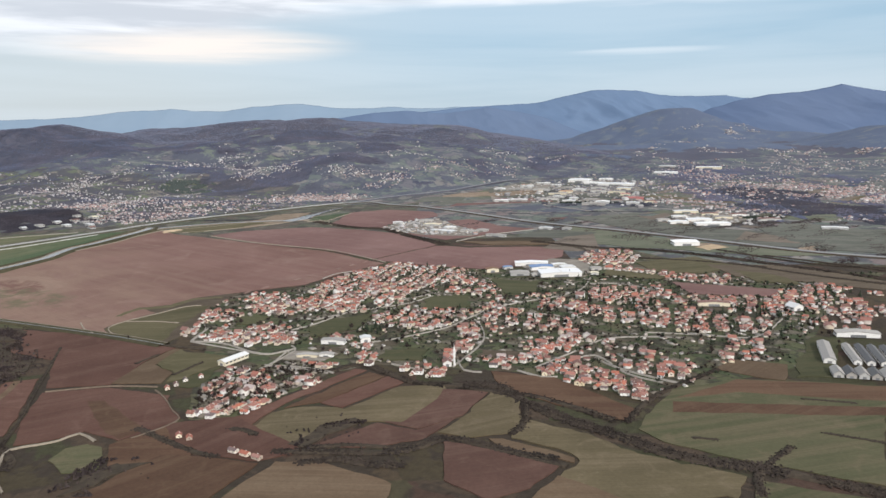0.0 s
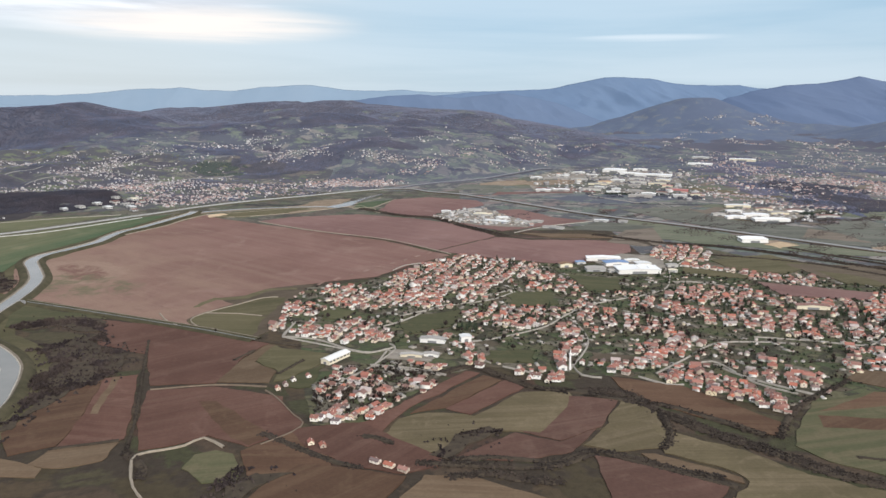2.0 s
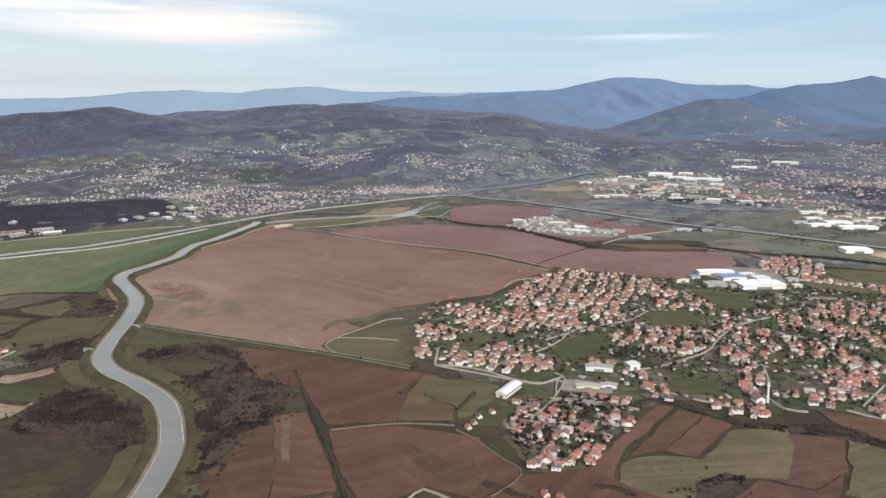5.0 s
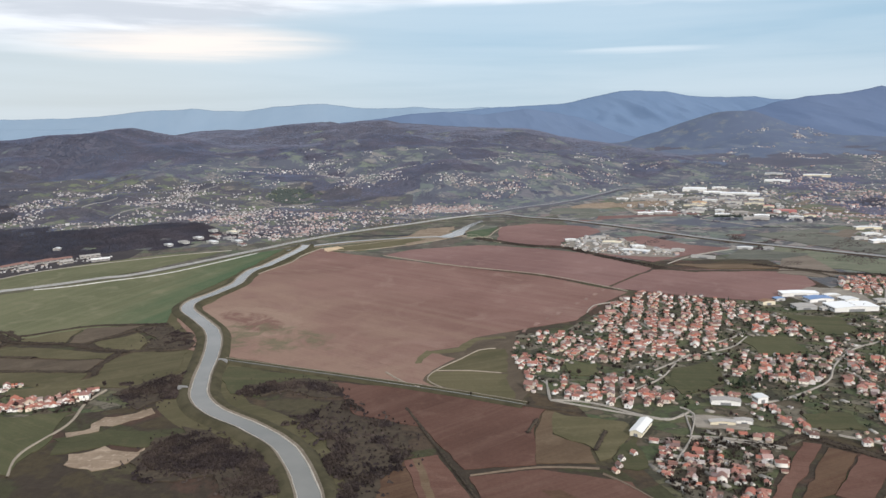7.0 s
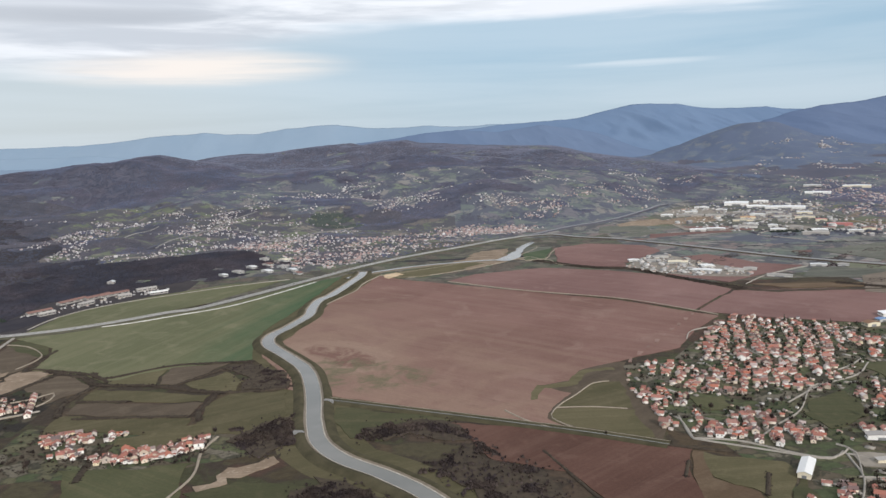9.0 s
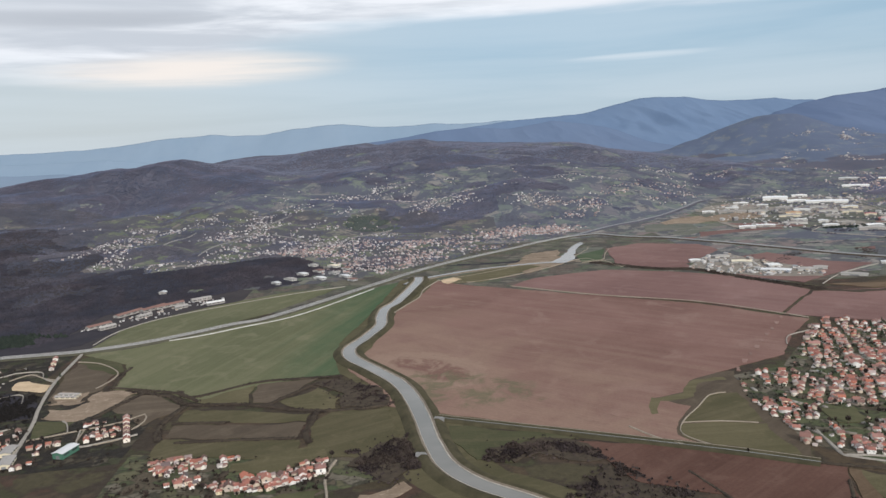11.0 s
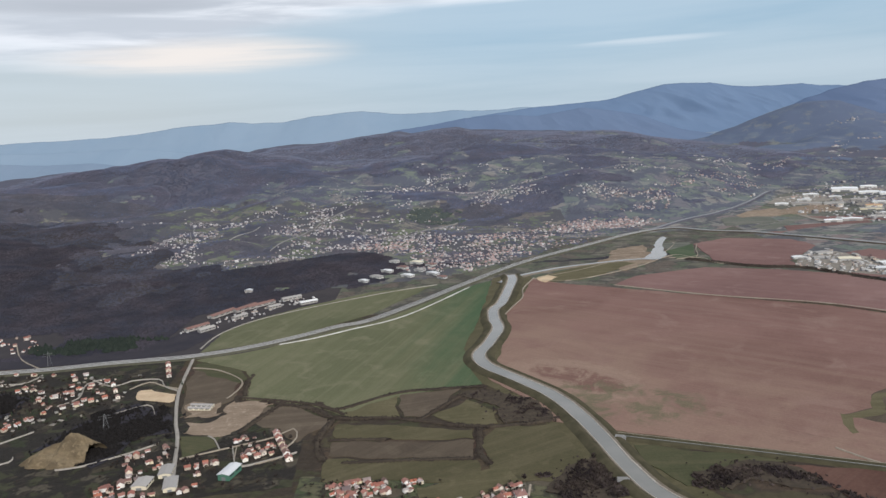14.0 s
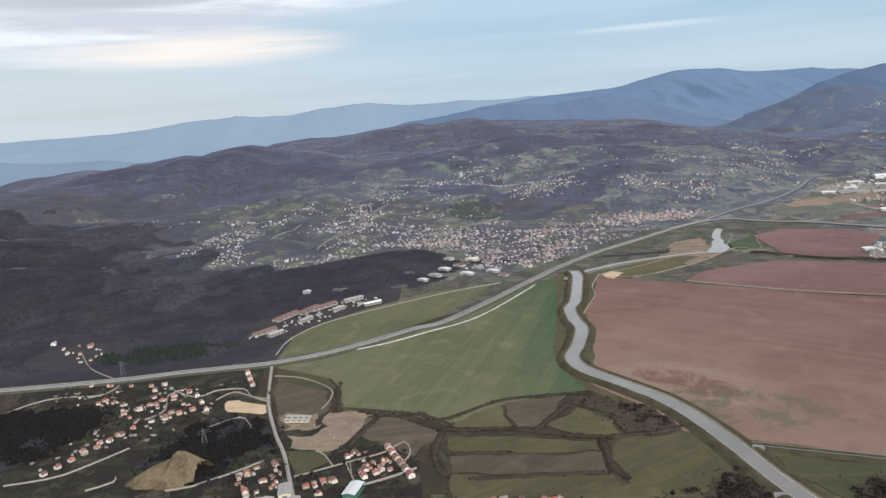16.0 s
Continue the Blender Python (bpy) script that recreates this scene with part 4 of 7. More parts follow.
hill_lane((-524, 887), (-504, 949), (-493, 1023), (-483, 1065), (-464, 1101))
hill_lane((-411, 935), (-374, 973), (-346, 1013), (-316, 1058))

field("plots", (-140, 374), (-136, 438), (-96, 452), (-59, 505), (-15, 516), (45, 502), (136, 575), (184, 476), (273, 469), (219, 419), (138, 294), (70, 262), (28, 295), (-31, 309), (-48, 299), (-55, 285), (-72, 252), (-90, 252), (-99, 286), (-110, 340))
field("rough", (-640, 547), (-500, 555), (-490, 480), (-405, 440), (-400, 380), (-490, 370), (-600, 400))
field("plots", (-398, 388), (-309, 378), (-288, 372), (-288, 352), (-317, 338), (-395, 332))

STRIP_RNG = random.Random(5)
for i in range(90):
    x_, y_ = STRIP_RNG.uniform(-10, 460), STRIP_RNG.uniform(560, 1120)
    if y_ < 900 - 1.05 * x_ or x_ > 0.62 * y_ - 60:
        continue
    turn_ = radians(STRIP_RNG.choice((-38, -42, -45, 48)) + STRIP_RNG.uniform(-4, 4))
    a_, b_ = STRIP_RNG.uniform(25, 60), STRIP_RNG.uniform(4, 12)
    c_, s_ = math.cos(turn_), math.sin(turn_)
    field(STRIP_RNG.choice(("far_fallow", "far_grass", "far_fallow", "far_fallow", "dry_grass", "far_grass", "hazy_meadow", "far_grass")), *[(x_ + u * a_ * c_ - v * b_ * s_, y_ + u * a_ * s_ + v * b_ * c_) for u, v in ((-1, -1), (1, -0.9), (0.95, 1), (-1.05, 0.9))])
field("fallow", (-193, 378), (-172, 370), (-158, 360), (-132, 345), (-126, 372), (-130, 412), (-122, 448), (-151, 441), (-171, 420), (-174, 403), (-185, 394))
field("dark_brush", (-740, 557), (-600, 558), (-530, 565), (-508, 580), (-500, 612), (-520, 630), (-541, 588), (-655, 578), (-740, 580))
field("meadow", (-483, 516), (-461, 503), (-453, 510), (-458, 538), (-482, 553), (-491, 545))
field("rough", (-447, 423), (-434, 431), (-417, 446), (-432, 465), (-439, 438))
field("olive", (-161, 362), (-170, 376), (-166, 386), (-151, 385.5), (-134, 381), (-134, 350))
field("olive", (-166, 388.5), (-155, 403), (-145, 417), (-132, 418), (-134, 383), (-151, 387.5))
field("soil_a", (-271.2, 726.8), (-246, 701.2), (-189, 659.3), (-92.1, 590.1), (-55.2, 546.6), (-43.8, 534.8), (-69.5, 502.7), (-88.3, 469.3), (-124, 450.7), (-148, 437), (-155, 423), (-170, 418), (-157, 405), (-168, 388), (-172, 375), (-164, 363), (-191.3, 377), (-232.5, 397.2), (-268.4, 414.9), (-295.1, 429.3), (-301.9, 457.3), (-317.5, 487.4), (-319.2, 497.7), (-313.1, 517.8), (-309.2, 532.5), (-306, 567.1), (-301, 580), (-300.5, 605.1), (-300.1, 622.7), (-285, 662.5))
field("olive", (-176, 398), (-171, 419), (-155, 422), (-148, 436), (-130, 440), (-130, 436), (-145, 433), (-152, 417), (-168, 414), (-173, 399))
field("soil_b", (-188.9, 713.1), (-128, 730.6), (-72.2, 702.3), (-33.5, 670.1), (-16.1, 628.9), (-8.2, 610.2), (-53.5, 553), (-91, 596.2), (-153.9, 637.3), (-211.7, 686.7))
field("soil_b", (-7.6, 606.8), (57.7, 600.4), (92, 588), (84, 548), (60, 524), (29.4, 505.2), (-17.3, 527.7), (-52.7, 550.2))
field("grass_w", (-493.5, 553.6), (-467.8, 563.5), (-441.8, 580.4), (-414.1, 602.7), (-394.7, 618.8), (-347.9, 689.9), (-304.1, 730.1), (-318.8, 610.9), (-330.5, 545.9), (-327.3, 506.4), (-322, 482), (-345.2, 477.5), (-366, 469.8), (-388.2, 449.5), (-407.9, 466.5), (-446.4, 481.3), (-447.3, 504.6), (-455.5, 527.3))
field("grass_w", (-495.8, 570.1), (-494.9, 615.6), (-481.1, 645.1), (-451.8, 676.5), (-395.4, 720.8), (-348.6, 732.4), (-394.9, 642), (-443.2, 594.2), (-470.5, 580.1))
field("olive", (-389.3, 454.9), (-364.7, 472.4), (-362.5, 444.9), (-385.2, 445.4))
field("fallow", (-363.5, 473.4), (-332.8, 478), (-350.6, 440.2), (-360.4, 444.5))
field("olive", (-346.2, 443.4), (-330.9, 461.8), (-316.6, 443), (-317.5, 429.5), (-334.1, 430.1))
field("olive", (-390.3, 440), (-328.3, 424.5), (-328.3, 414.3), (-368.3, 419.3), (-389.4, 423.7))
field("fallow", (-390.4, 419.5), (-368.6, 415.9), (-327.7, 412.5), (-328.4, 395.5), (-389.5, 405))
field("olive", (-390.4, 403.2), (-328, 393.5), (-326.7, 375.8), (-389.6, 383.2))
field("olive", (-318.7, 424.2), (-292.1, 426), (-284.1, 394.2), (-286.2, 369.9), (-321.6, 376.7), (-324.8, 408.7))
field("fallow", (-441, 467.2), (-416.7, 467.1), (-393.4, 442.9), (-405.8, 421.1), (-416.8, 438.3), (-427.5, 443.1))
field("meadow", (-462.2, 435.8), (-442.4, 432.5), (-440.9, 422.6), (-454.7, 413.1))
field("bare", (-465.9, 453.2), (-450.7, 458.2), (-449, 478.9), (-423.8, 472.3), (-434.1, 446.2), (-438.8, 435.5), (-463.2, 440.6))
field("fallow", (-489.3, 534.7), (-455, 507.6), (-450.8, 480.4), (-471.5, 459.3))
field("bare", (-474, 476.1), (-456.2, 478.5), (-451.5, 463.7), (-469.2, 458.9))
field("sand", (-507.6, 503.8), (-501.7, 504.5), (-485.1, 494.3), (-483.3, 483.7), (-504.3, 490.7))
field("meadow", (-361.9, 342.7), (-338.4, 342.3), (-310.8, 344.8), (-308.9, 306.1), (-307.5, 289.8), (-331, 288.1))
field("meadow", (-307, 318.6), (-290, 326.4), (-263.1, 320.6), (-267.4, 312.3), (-283.7, 312.9), (-301.3, 304.9))
field("bare", (-305.2, 324.2), (-296.3, 339.3), (-281.2, 348.1), (-277.7, 342.4), (-294.9, 330.8), (-302.4, 319.4))
field("bare", (-294.8, 305.2), (-284.8, 311.6), (-269.9, 309.9), (-269.1, 296.9), (-280.7, 291.3), (-291.8, 296.7))
field("olive", (-351.7, 373.4), (-315.3, 387.3), (-313.1, 375.8), (-334.2, 360.8), (-351.7, 365.6))
field("soil_c", (-238.8, 381.5), (-210.4, 374.1), (-160.4, 359.2), (-133.5, 343), (-123.6, 337.8), (-128.7, 323), (-132.8, 290), (-156.6, 287.3), (-171.8, 323.8), (-180.5, 327.4), (-197.1, 336), (-209.2, 365.1))
field("meadow", (-263.9, 399.2), (-237.7, 388.4), (-211.4, 376.8), (-235.4, 373.3), (-240.1, 357.8), (-253.4, 362.3), (-263.9, 384.1))
field("tan", (-132.6, 290.8), (-130.2, 311.2), (-123.5, 336.8), (-119.8, 335.1), (-124, 313.4), (-112.7, 302), (-112.9, 289.7))
field("olive", (-119.8, 335.6), (-95.2, 323.9), (-96.1, 315.2), (-107.2, 293.6), (-111.5, 291.2), (-112.1, 302), (-123.3, 314.3))
field("meadow", (-106.8, 293.6), (-94, 316.1), (-96.7, 303.9), (-96.4, 286.3), (-104.6, 285.7))
field("soil_c", (-155.1, 281.9), (-132.1, 286.1), (-104.4, 275.6), (-102.3, 267.6), (-93, 253.2), (-95.7, 246.5), (-107, 235.2), (-121.8, 243.5), (-132.5, 235.1), (-139.7, 232.6), (-148.7, 255.5))
field("stubble", (-133.6, 271.5), (-127.4, 272.1), (-101.6, 243.2), (-107, 235.8), (-113.9, 241.2))
field("pasture", (-122.4, 220.9), (-121.6, 229.9), (-116.3, 232.8), (-110, 230.2), (-105.1, 220.7), (-104.7, 213.6), (-114.2, 212))
field("stubble", (-108.4, 232.2), (-95.4, 245.3), (-80.2, 231.8), (-79.1, 213.7), (-101.1, 214.8))
field("soil_c", (-168.6, 259.5), (-176.5, 294.7), (-165.4, 298.7), (-151, 255.5), (-147.4, 240.5), (-165.5, 234))
field("stubble", (-188.3, 244.4), (-185.7, 275.1), (-176.5, 293.9), (-167.9, 255.8), (-166.3, 236), (-177.1, 228.6))
field("tan", (-166.8, 260.4), (-173.7, 295.5), (-171, 295.5), (-164.3, 260.4))
field("tan", (-166.7, 233), (-148, 238.4), (-147.9, 225.8), (-156.8, 221.3), (-168.8, 222.6))
field("tan", (-185, 215.9), (-182.9, 228.2), (-163, 220.9), (-162.1, 215.6))
field("soil_c", (-80.1, 248.6), (-72.2, 254.4), (-58.8, 273.9), (-38.8, 302.9), (-33.2, 300.7), (-46.6, 280.9), (-58, 267), (-67.4, 245.5), (-75.2, 240.1))
field("stubble", (-58.3, 260.4), (-31.8, 298.1), (-25.2, 292.2), (-45.6, 266.1))
field("soil_c", (-46.2, 265.1), (-23.6, 292.2), (-17.7, 285), (-38.1, 260.1))
field("dry_grass", (-67.6, 242.7), (-58.7, 258.2), (-47.6, 261.2), (-37.2, 258.5), (-19, 280.5), (-1.6, 280.2), (-4.5, 266.2), (-16.6, 245.4), (-23.9, 246.9), (-37, 245.1), (-48.7, 231.9), (-56.4, 229.5), (-64.4, 234.7))
field("soil_d", (-2.3, 276.6), (14.4, 272.7), (4.2, 250.3), (-10.6, 239.8), (-23.2, 247.2), (-16.2, 245.4), (-4.5, 266.2))
field("soil_d", (-44.7, 226.9), (-24.2, 245.5), (-11, 238.7), (2.2, 248.3), (-8.3, 231.4), (-23.9, 226.6))
field("dry_grass", (15, 272.7), (26, 262.4), (24.7, 253), (22.5, 236.1), (3.6, 231.2), (-4, 236.5), (5.4, 250.3))
field("stubble", (17.1, 296), (40.6, 287.4), (65.5, 251.7), (58.8, 243.1), (38.2, 258.4), (20.2, 276.2))
field("pasture", (60.9, 236.1), (66, 247.5), (83.4, 272.4), (109.5, 280.9), (160.1, 270.2), (117.2, 194.3), (98.1, 205.4), (79.5, 215.3), (66.1, 225.8))
field("stubble", (80.7, 263.1), (109.3, 280.4), (159.8, 269.8), (151.7, 255.4), (104.4, 267.3))
field("stubble", (78.8, 259.6), (148.4, 249.6), (144.4, 242.4), (75.9, 249.4))
field("tan", (105.4, 293.1), (118.1, 304), (135.7, 296.9), (126.7, 278.3), (120.1, 281.3))
field("meadow", (140.9, 302.4), (162.3, 334.1), (174.2, 333.3), (145.5, 279.7), (132.4, 281.6))
field("dry_grass", (21.7, 254.1), (41.8, 233.4), (55.9, 219), (66.7, 209.2), (82.2, 201.3), (74.9, 188.5), (34.2, 190.2), (29.1, 196.8), (37.3, 215.1), (19.6, 230.9))
field("tan", (12.3, 230.6), (16.7, 230.4), (36.6, 215.1), (36.1, 212.1), (16.1, 223.5))
field("soil_d", (-2.2, 229.6), (15.9, 220.9), (31.1, 210.2), (21.7, 197.1), (10, 191.2), (-2.2, 203))
field("tan", (21, 190.7), (30.3, 204.4), (46.3, 189.7))
field("pasture", (84.6, 199.2), (112.3, 185.7), (108.5, 178.9), (78.7, 184.7))
field("soil_c", (-97, 247), (-83, 252), (-74, 253), (-54, 234), (-45, 224), (-58, 218), (-74, 223), (-88, 233))
field("stubble", (-104.2, 195.9), (-89.1, 223.6), (-74.3, 221.3), (-57.7, 216.4), (-66.1, 194.3))
field("tan", (-62.4, 194.2), (-52.4, 217.1), (-38.5, 216.5), (-16.9, 201.5), (-17.6, 192.3))
field("soil_b", (-93.7, 848.4), (-48.5, 810.4), (-57.4, 718.1), (-87.8, 728.3), (-113.5, 752.8))
field("soil_b", (-16, 880.5), (46.3, 873.9), (82.9, 811.5), (60.5, 760), (32.6, 794.1))
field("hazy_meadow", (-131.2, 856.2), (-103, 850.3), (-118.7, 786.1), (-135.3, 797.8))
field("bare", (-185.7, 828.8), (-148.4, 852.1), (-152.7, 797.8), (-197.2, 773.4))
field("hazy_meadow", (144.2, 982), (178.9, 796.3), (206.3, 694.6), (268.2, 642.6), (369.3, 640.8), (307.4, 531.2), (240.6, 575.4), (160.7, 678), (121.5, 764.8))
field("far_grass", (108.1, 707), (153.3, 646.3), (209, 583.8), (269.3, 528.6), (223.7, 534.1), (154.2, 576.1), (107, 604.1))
field("soil_b", (135.8, 454.1), (190.4, 427.5), (178.5, 411.6), (136.8, 422.2))
field("olive", (103.3, 497.5), (140.4, 469.9), (132.3, 461.1), (99.4, 478.5))
field("meadow", (-17, 427.4), (12.5, 431.9), (12.6, 403.6), (-11.2, 399.5))
field("meadow", (-68.4, 368.6), (-60.1, 381.7), (-39, 392.7), (-44.1, 363), (-65.4, 351.3))
field("meadow", (-28.4, 328.7), (-8.3, 328.3), (-10.5, 311.4), (-31.1, 314.1))
field("meadow", (26.7, 474.8), (56.2, 465.5), (52.1, 436.4), (32.8, 432.3))
field("fallow", (14.7, 325.4), (34.7, 320), (30.5, 313), (11.8, 315.6))
field("meadow", (-108.6, 393.5), (-92.2, 393.1), (-93.7, 377), (-106.5, 377.3))
field("soil_b", (13.1, 909.8), (101.5, 913.4), (96.3, 837.1), (131.4, 779.2), (114.6, 749.4), (61.4, 789.5), (-3.3, 848.2))
field("soil_b", (-9.6, 748.8), (26.2, 764.8), (51.1, 711.1), (79.5, 689.6), (23.1, 652.5), (-0.7, 635.1), (-36.1, 674.1))
field("soil_b", (-103, 838.8), (-64.9, 859.3), (-8.3, 829.6), (-7.6, 791.9), (-52.4, 738.7), (-104.2, 758.8), (-108, 785.8))
field("hazy_meadow", (85.4, 682.6), (130, 658.1), (112.2, 626.6), (58.5, 644))
field("hazy_meadow", (160.1, 816.4), (201.3, 783.6), (167.7, 724.4), (128.6, 752))
field("far_grass", (127.2, 884.8), (160.5, 828.7), (157.7, 789.7), (120.2, 801.4))
field("hazy_meadow", (-26.4, 992.2), (28.8, 994.6), (21.6, 942), (-38.4, 932.5))
field("crop_dark", (-137.3, 811.5), (-104.1, 839.1), (-120.5, 776), (-138.5, 774.4))
field("bare", (-206.9, 776.7), (-177.5, 837.8), (-152.5, 808.7), (-162.9, 765), (-192.4, 736.8))
field("olive", (-256.8, 727.7), (-240.4, 751.8), (-207.1, 764.3), (-212.4, 730.5), (-241.8, 721.3))
field("bare", (-5.5, 1025.8), (69.4, 1040.7), (138.1, 1032.4), (116.3, 990.6), (-1.3, 982.9))
field("stubble", (-56, 1064.6), (14.4, 1083.5), (6.2, 1015.2), (-50.2, 1012.7))
field("tan", (12.4, 625.5), (103.4, 611.1), (97.1, 600), (33, 606.2))
field("bare", (195, 589.3), (214.2, 576.2), (202.9, 562.4), (186, 574.7))
field("bare", (260.2, 560), (278.4, 567.7), (267.6, 549.3), (255.1, 546.1))
field("far_fallow", (254.2, 646.7), (279.4, 597.3), (269, 579.4), (228.9, 604.2))
field("hazy_meadow", (269.6, 661.2), (321.5, 689.2), (351.4, 632.2), (332.9, 576.2), (285.6, 556.7), (267.5, 590.5))
field("far_grass", (125.6, 649.2), (177.2, 611.4), (174.2, 571.1), (141.3, 575.3), (117.2, 605.3))
field("far_fallow", (99.7, 637.1), (125.6, 649.2), (116.4, 578.5), (97.5, 568.3), (74.1, 584))
field("olive", (131.5, 518.8), (175.4, 535.2), (190.8, 501.8), (163.7, 476.6), (131.4, 489.2))
field("fallow", (172.8, 503.8), (226.4, 497.8), (256.9, 441.8), (244.9, 420.5), (210.3, 446.5), (177.6, 466.4))
field("olive", (181.8, 487.4), (204.3, 463.6), (206.8, 439), (184.6, 449.1))
field("olive", (-258, 738.7), (-195.2, 781), (-175.6, 765.3), (-232.4, 712.3), (-258.7, 713.6))
for i in range(9):
    x_, y_ = -120 + 7.6 * i, 450.5 + 11.4 * i
    field("pale_row", (x_ - 0.8, y_ - 2.5), (x_ + 1.0, y_ - 3.5 + (i % 3)), (x_ + 2.6 + (i % 2), y_ + 2.4), (x_ + 1.2, y_ + 3.0 + (i % 2)))
field("yard", (-62, 712), (-38, 756), (-8, 768), (14, 712), (34, 678), (22, 652), (-18, 664), (-46, 690))
field("bare", (57, 986), (83, 1032), (137, 1014), (108, 958))
field("yard", (64, 1049), (151, 1090), (248, 1060), (236, 950), (190, 915), (102, 912), (58, 924), (58, 967))
field("yard", (120, 890), (190, 900), (240, 880), (215, 835), (150, 830))
field("sand", (187, 572), (203, 584), (212, 569), (194, 558))
field("brush", (-8, 606), (31, 600), (101, 592), (108, 566), (92, 590), (21, 594))
field("hazy_meadow", (52.6, 1133.1), (150.8, 1187.9), (274.6, 1197.7), (272.3, 995.2), (198.8, 864.7), (140.7, 900), (66, 967.7))
field("soil_b", (62, 962), (125, 940), (128, 905), (70, 930))
field("bare", (83, 1041), (140, 1059), (130, 1000), (62, 975), (40, 1000))
field("yard", (60, 1120), (150, 1160), (170, 1120), (140, 1075), (75, 1070))
field("yard", (190, 1215), (300, 1175), (320, 1130), (210, 1150))
field("yard", (150, 1090), (270, 1080), (262, 1010), (150, 985))
field("far_grass", (131, 898), (169, 844), (192, 798), (160, 770), (110, 830))
field("yard", (150, 940), (185, 935), (200, 880), (160, 870))
field("yard", (224.9, 758.7), (286.8, 775.3), (288.7, 722.1), (255.2, 688.5), (214.8, 706.3))
field("yard", (-414, 742), (-396, 790), (-360, 812), (-334, 752), (-346, 734), (-380, 742))
field("yard", (48.3, 519.8), (75.3, 539.1), (99.9, 529.1), (91.3, 484.7), (58.9, 481.6))
field("sand", (-267.2, 727), (-255.8, 737.9), (-249.1, 726.8), (-261.5, 710.5))
field("yard", (-68.6, 329), (-47.8, 324.6), (-53.9, 313.3), (-70.8, 317.7))

highway(7, (-712.1, 550.2), (-655.2, 547.4), (-588, 549.9), (-549, 555.5), (-522, 557.6), (-497.8, 560.3), (-469, 570.7), (-442.5, 587.2), (-414.4, 610.1), (-394.7, 621), (-361.4, 666.3), (-321.1, 727.7), (-273.6, 789.9), (-220.6, 844.5), (-159.6, 905.5), (-122.5, 933.3))
flyover(5, (-122.5, 933.3), (-91.1, 939.6), (-64.5, 908.5), (-29.1, 883.1), (-2.2, 845.6), (85.3, 729.7), (156.3, 659.2), (213.4, 596.5), (260, 542.7), (298, 514.5))
foot_road(5, (-122.5, 933.3), (-77.4, 978.4), (-18.7, 1022.9), (50.4, 1094.7), (112.8, 1193.4))
lane(2.2, (-44.8, 338.5), (-30.2, 342.1), (-12, 353.2), (1.8, 365.2), (14.3, 385), (34.6, 407), (61.2, 422.9), (78.6, 440.3), (95.3, 486.2), (119.1, 528.9))
lane(2, (1.6, 302.2), (15.9, 338.4), (15.8, 368.1), (12.6, 378.1))
lane(2, (35, 299.5), (51.9, 317.3), (70.9, 337.4), (89.6, 339.7), (107, 336.7))
lane(1.8, (-118.3, 370.9), (-120, 350.2), (-117.3, 346.2), (-101.9, 337.2), (-93.1, 332.1), (-78.8, 324.7), (-71.5, 330.5), (-72.4, 322.1), (-75.5, 308.7), (-86.2, 290.4))
lane(1.8, (-75.5, 308.7), (-61.9, 304.2), (-48.2, 298))
lane(1.8, (-70.7, 328.3), (-61.2, 319.3), (-52, 314.7))
lane(1.8, (-68.9, 381.2), (-44.9, 401.2), (-22.6, 413.1), (-8, 430.5))
lane(1.8, (91.7, 347), (115.4, 341.4), (138.4, 335.9), (163.8, 366))
lane(1.8, (45.6, 302.8), (61.8, 314), (69.7, 289.9), (80.9, 278.6))
track(1.5, (-124.7, 200.3), (-132.3, 210.2), (-137.3, 221.1), (-139, 229.4), (-132, 233), (-126.6, 236), (-122.4, 241.6), (-114.2, 234.8))
track(0.7, (-103.4, 236.5), (-95.4, 245.9), (-93.3, 253.2), (-97.6, 259.4), (-103.2, 269.3), (-109, 278.2), (-112.3, 282))
track(0.6, (-154.9, 282.7), (-132.3, 287.6), (-112.7, 285.8))
track(1.2, (-161, 361), (-170, 375), (-166, 388), (-155, 403), (-145, 417), (-137, 419))
track(1.0, (-167, 387), (-151, 386), (-137, 382))
track(1.2, (-211.7, 686.7), (-153.9, 637.3), (-91, 596.2), (-53.5, 553), (-42.7, 538.5))
track(2, (-306.8, 288.2), (-312.1, 306.3), (-307.7, 332.5), (-311.1, 355.1), (-309.1, 370.1))
lane(5.2, (-450.1, 390.1), (-462.3, 431.3), (-472, 456.8), (-485.1, 499.3), (-496.2, 555.8))
lane(1.8, (-498.9, 577.9), (-494.9, 615.6), (-469.3, 653.7), (-395.3, 705.4), (-349, 725.9))
track(1.6, (-515, 506.5), (-508.1, 517.2), (-495.7, 507.9), (-485.8, 502.7))
track(1.6, (-454.3, 411.1), (-434.8, 420.3), (-418, 428.4), (-410.6, 437.3), (-407.1, 426.6), (-409.5, 417.5))
track(1.4, (-432.6, 421.2), (-426.7, 401.1), (-410.7, 406.3))
track(1.6, (-490.2, 538.6), (-472.9, 531.1), (-454.3, 510.8), (-452.2, 494), (-454.6, 482.3))
track(1.4, (-635.9, 610.6), (-614.9, 578.5), (-590.2, 555))
track(1.6, (-269.5, 726.2), (-226.4, 751.4), (-177.5, 786.3), (-153.2, 786.8), (-122.2, 839.6), (-118.4, 856.4))
track(1.4, (-263.6, 719), (-235.7, 713.9), (-181.9, 747.3), (-135.9, 790.4), (-122.6, 763))
canal(2.4, (-271.6, 410.4), (-231.9, 392.2), (-189.4, 372.4), (-157.6, 357.2), (-130.6, 342.5))
lane(1.8, (8.6, 626.4), (38.7, 658.4), (82.5, 686.1))
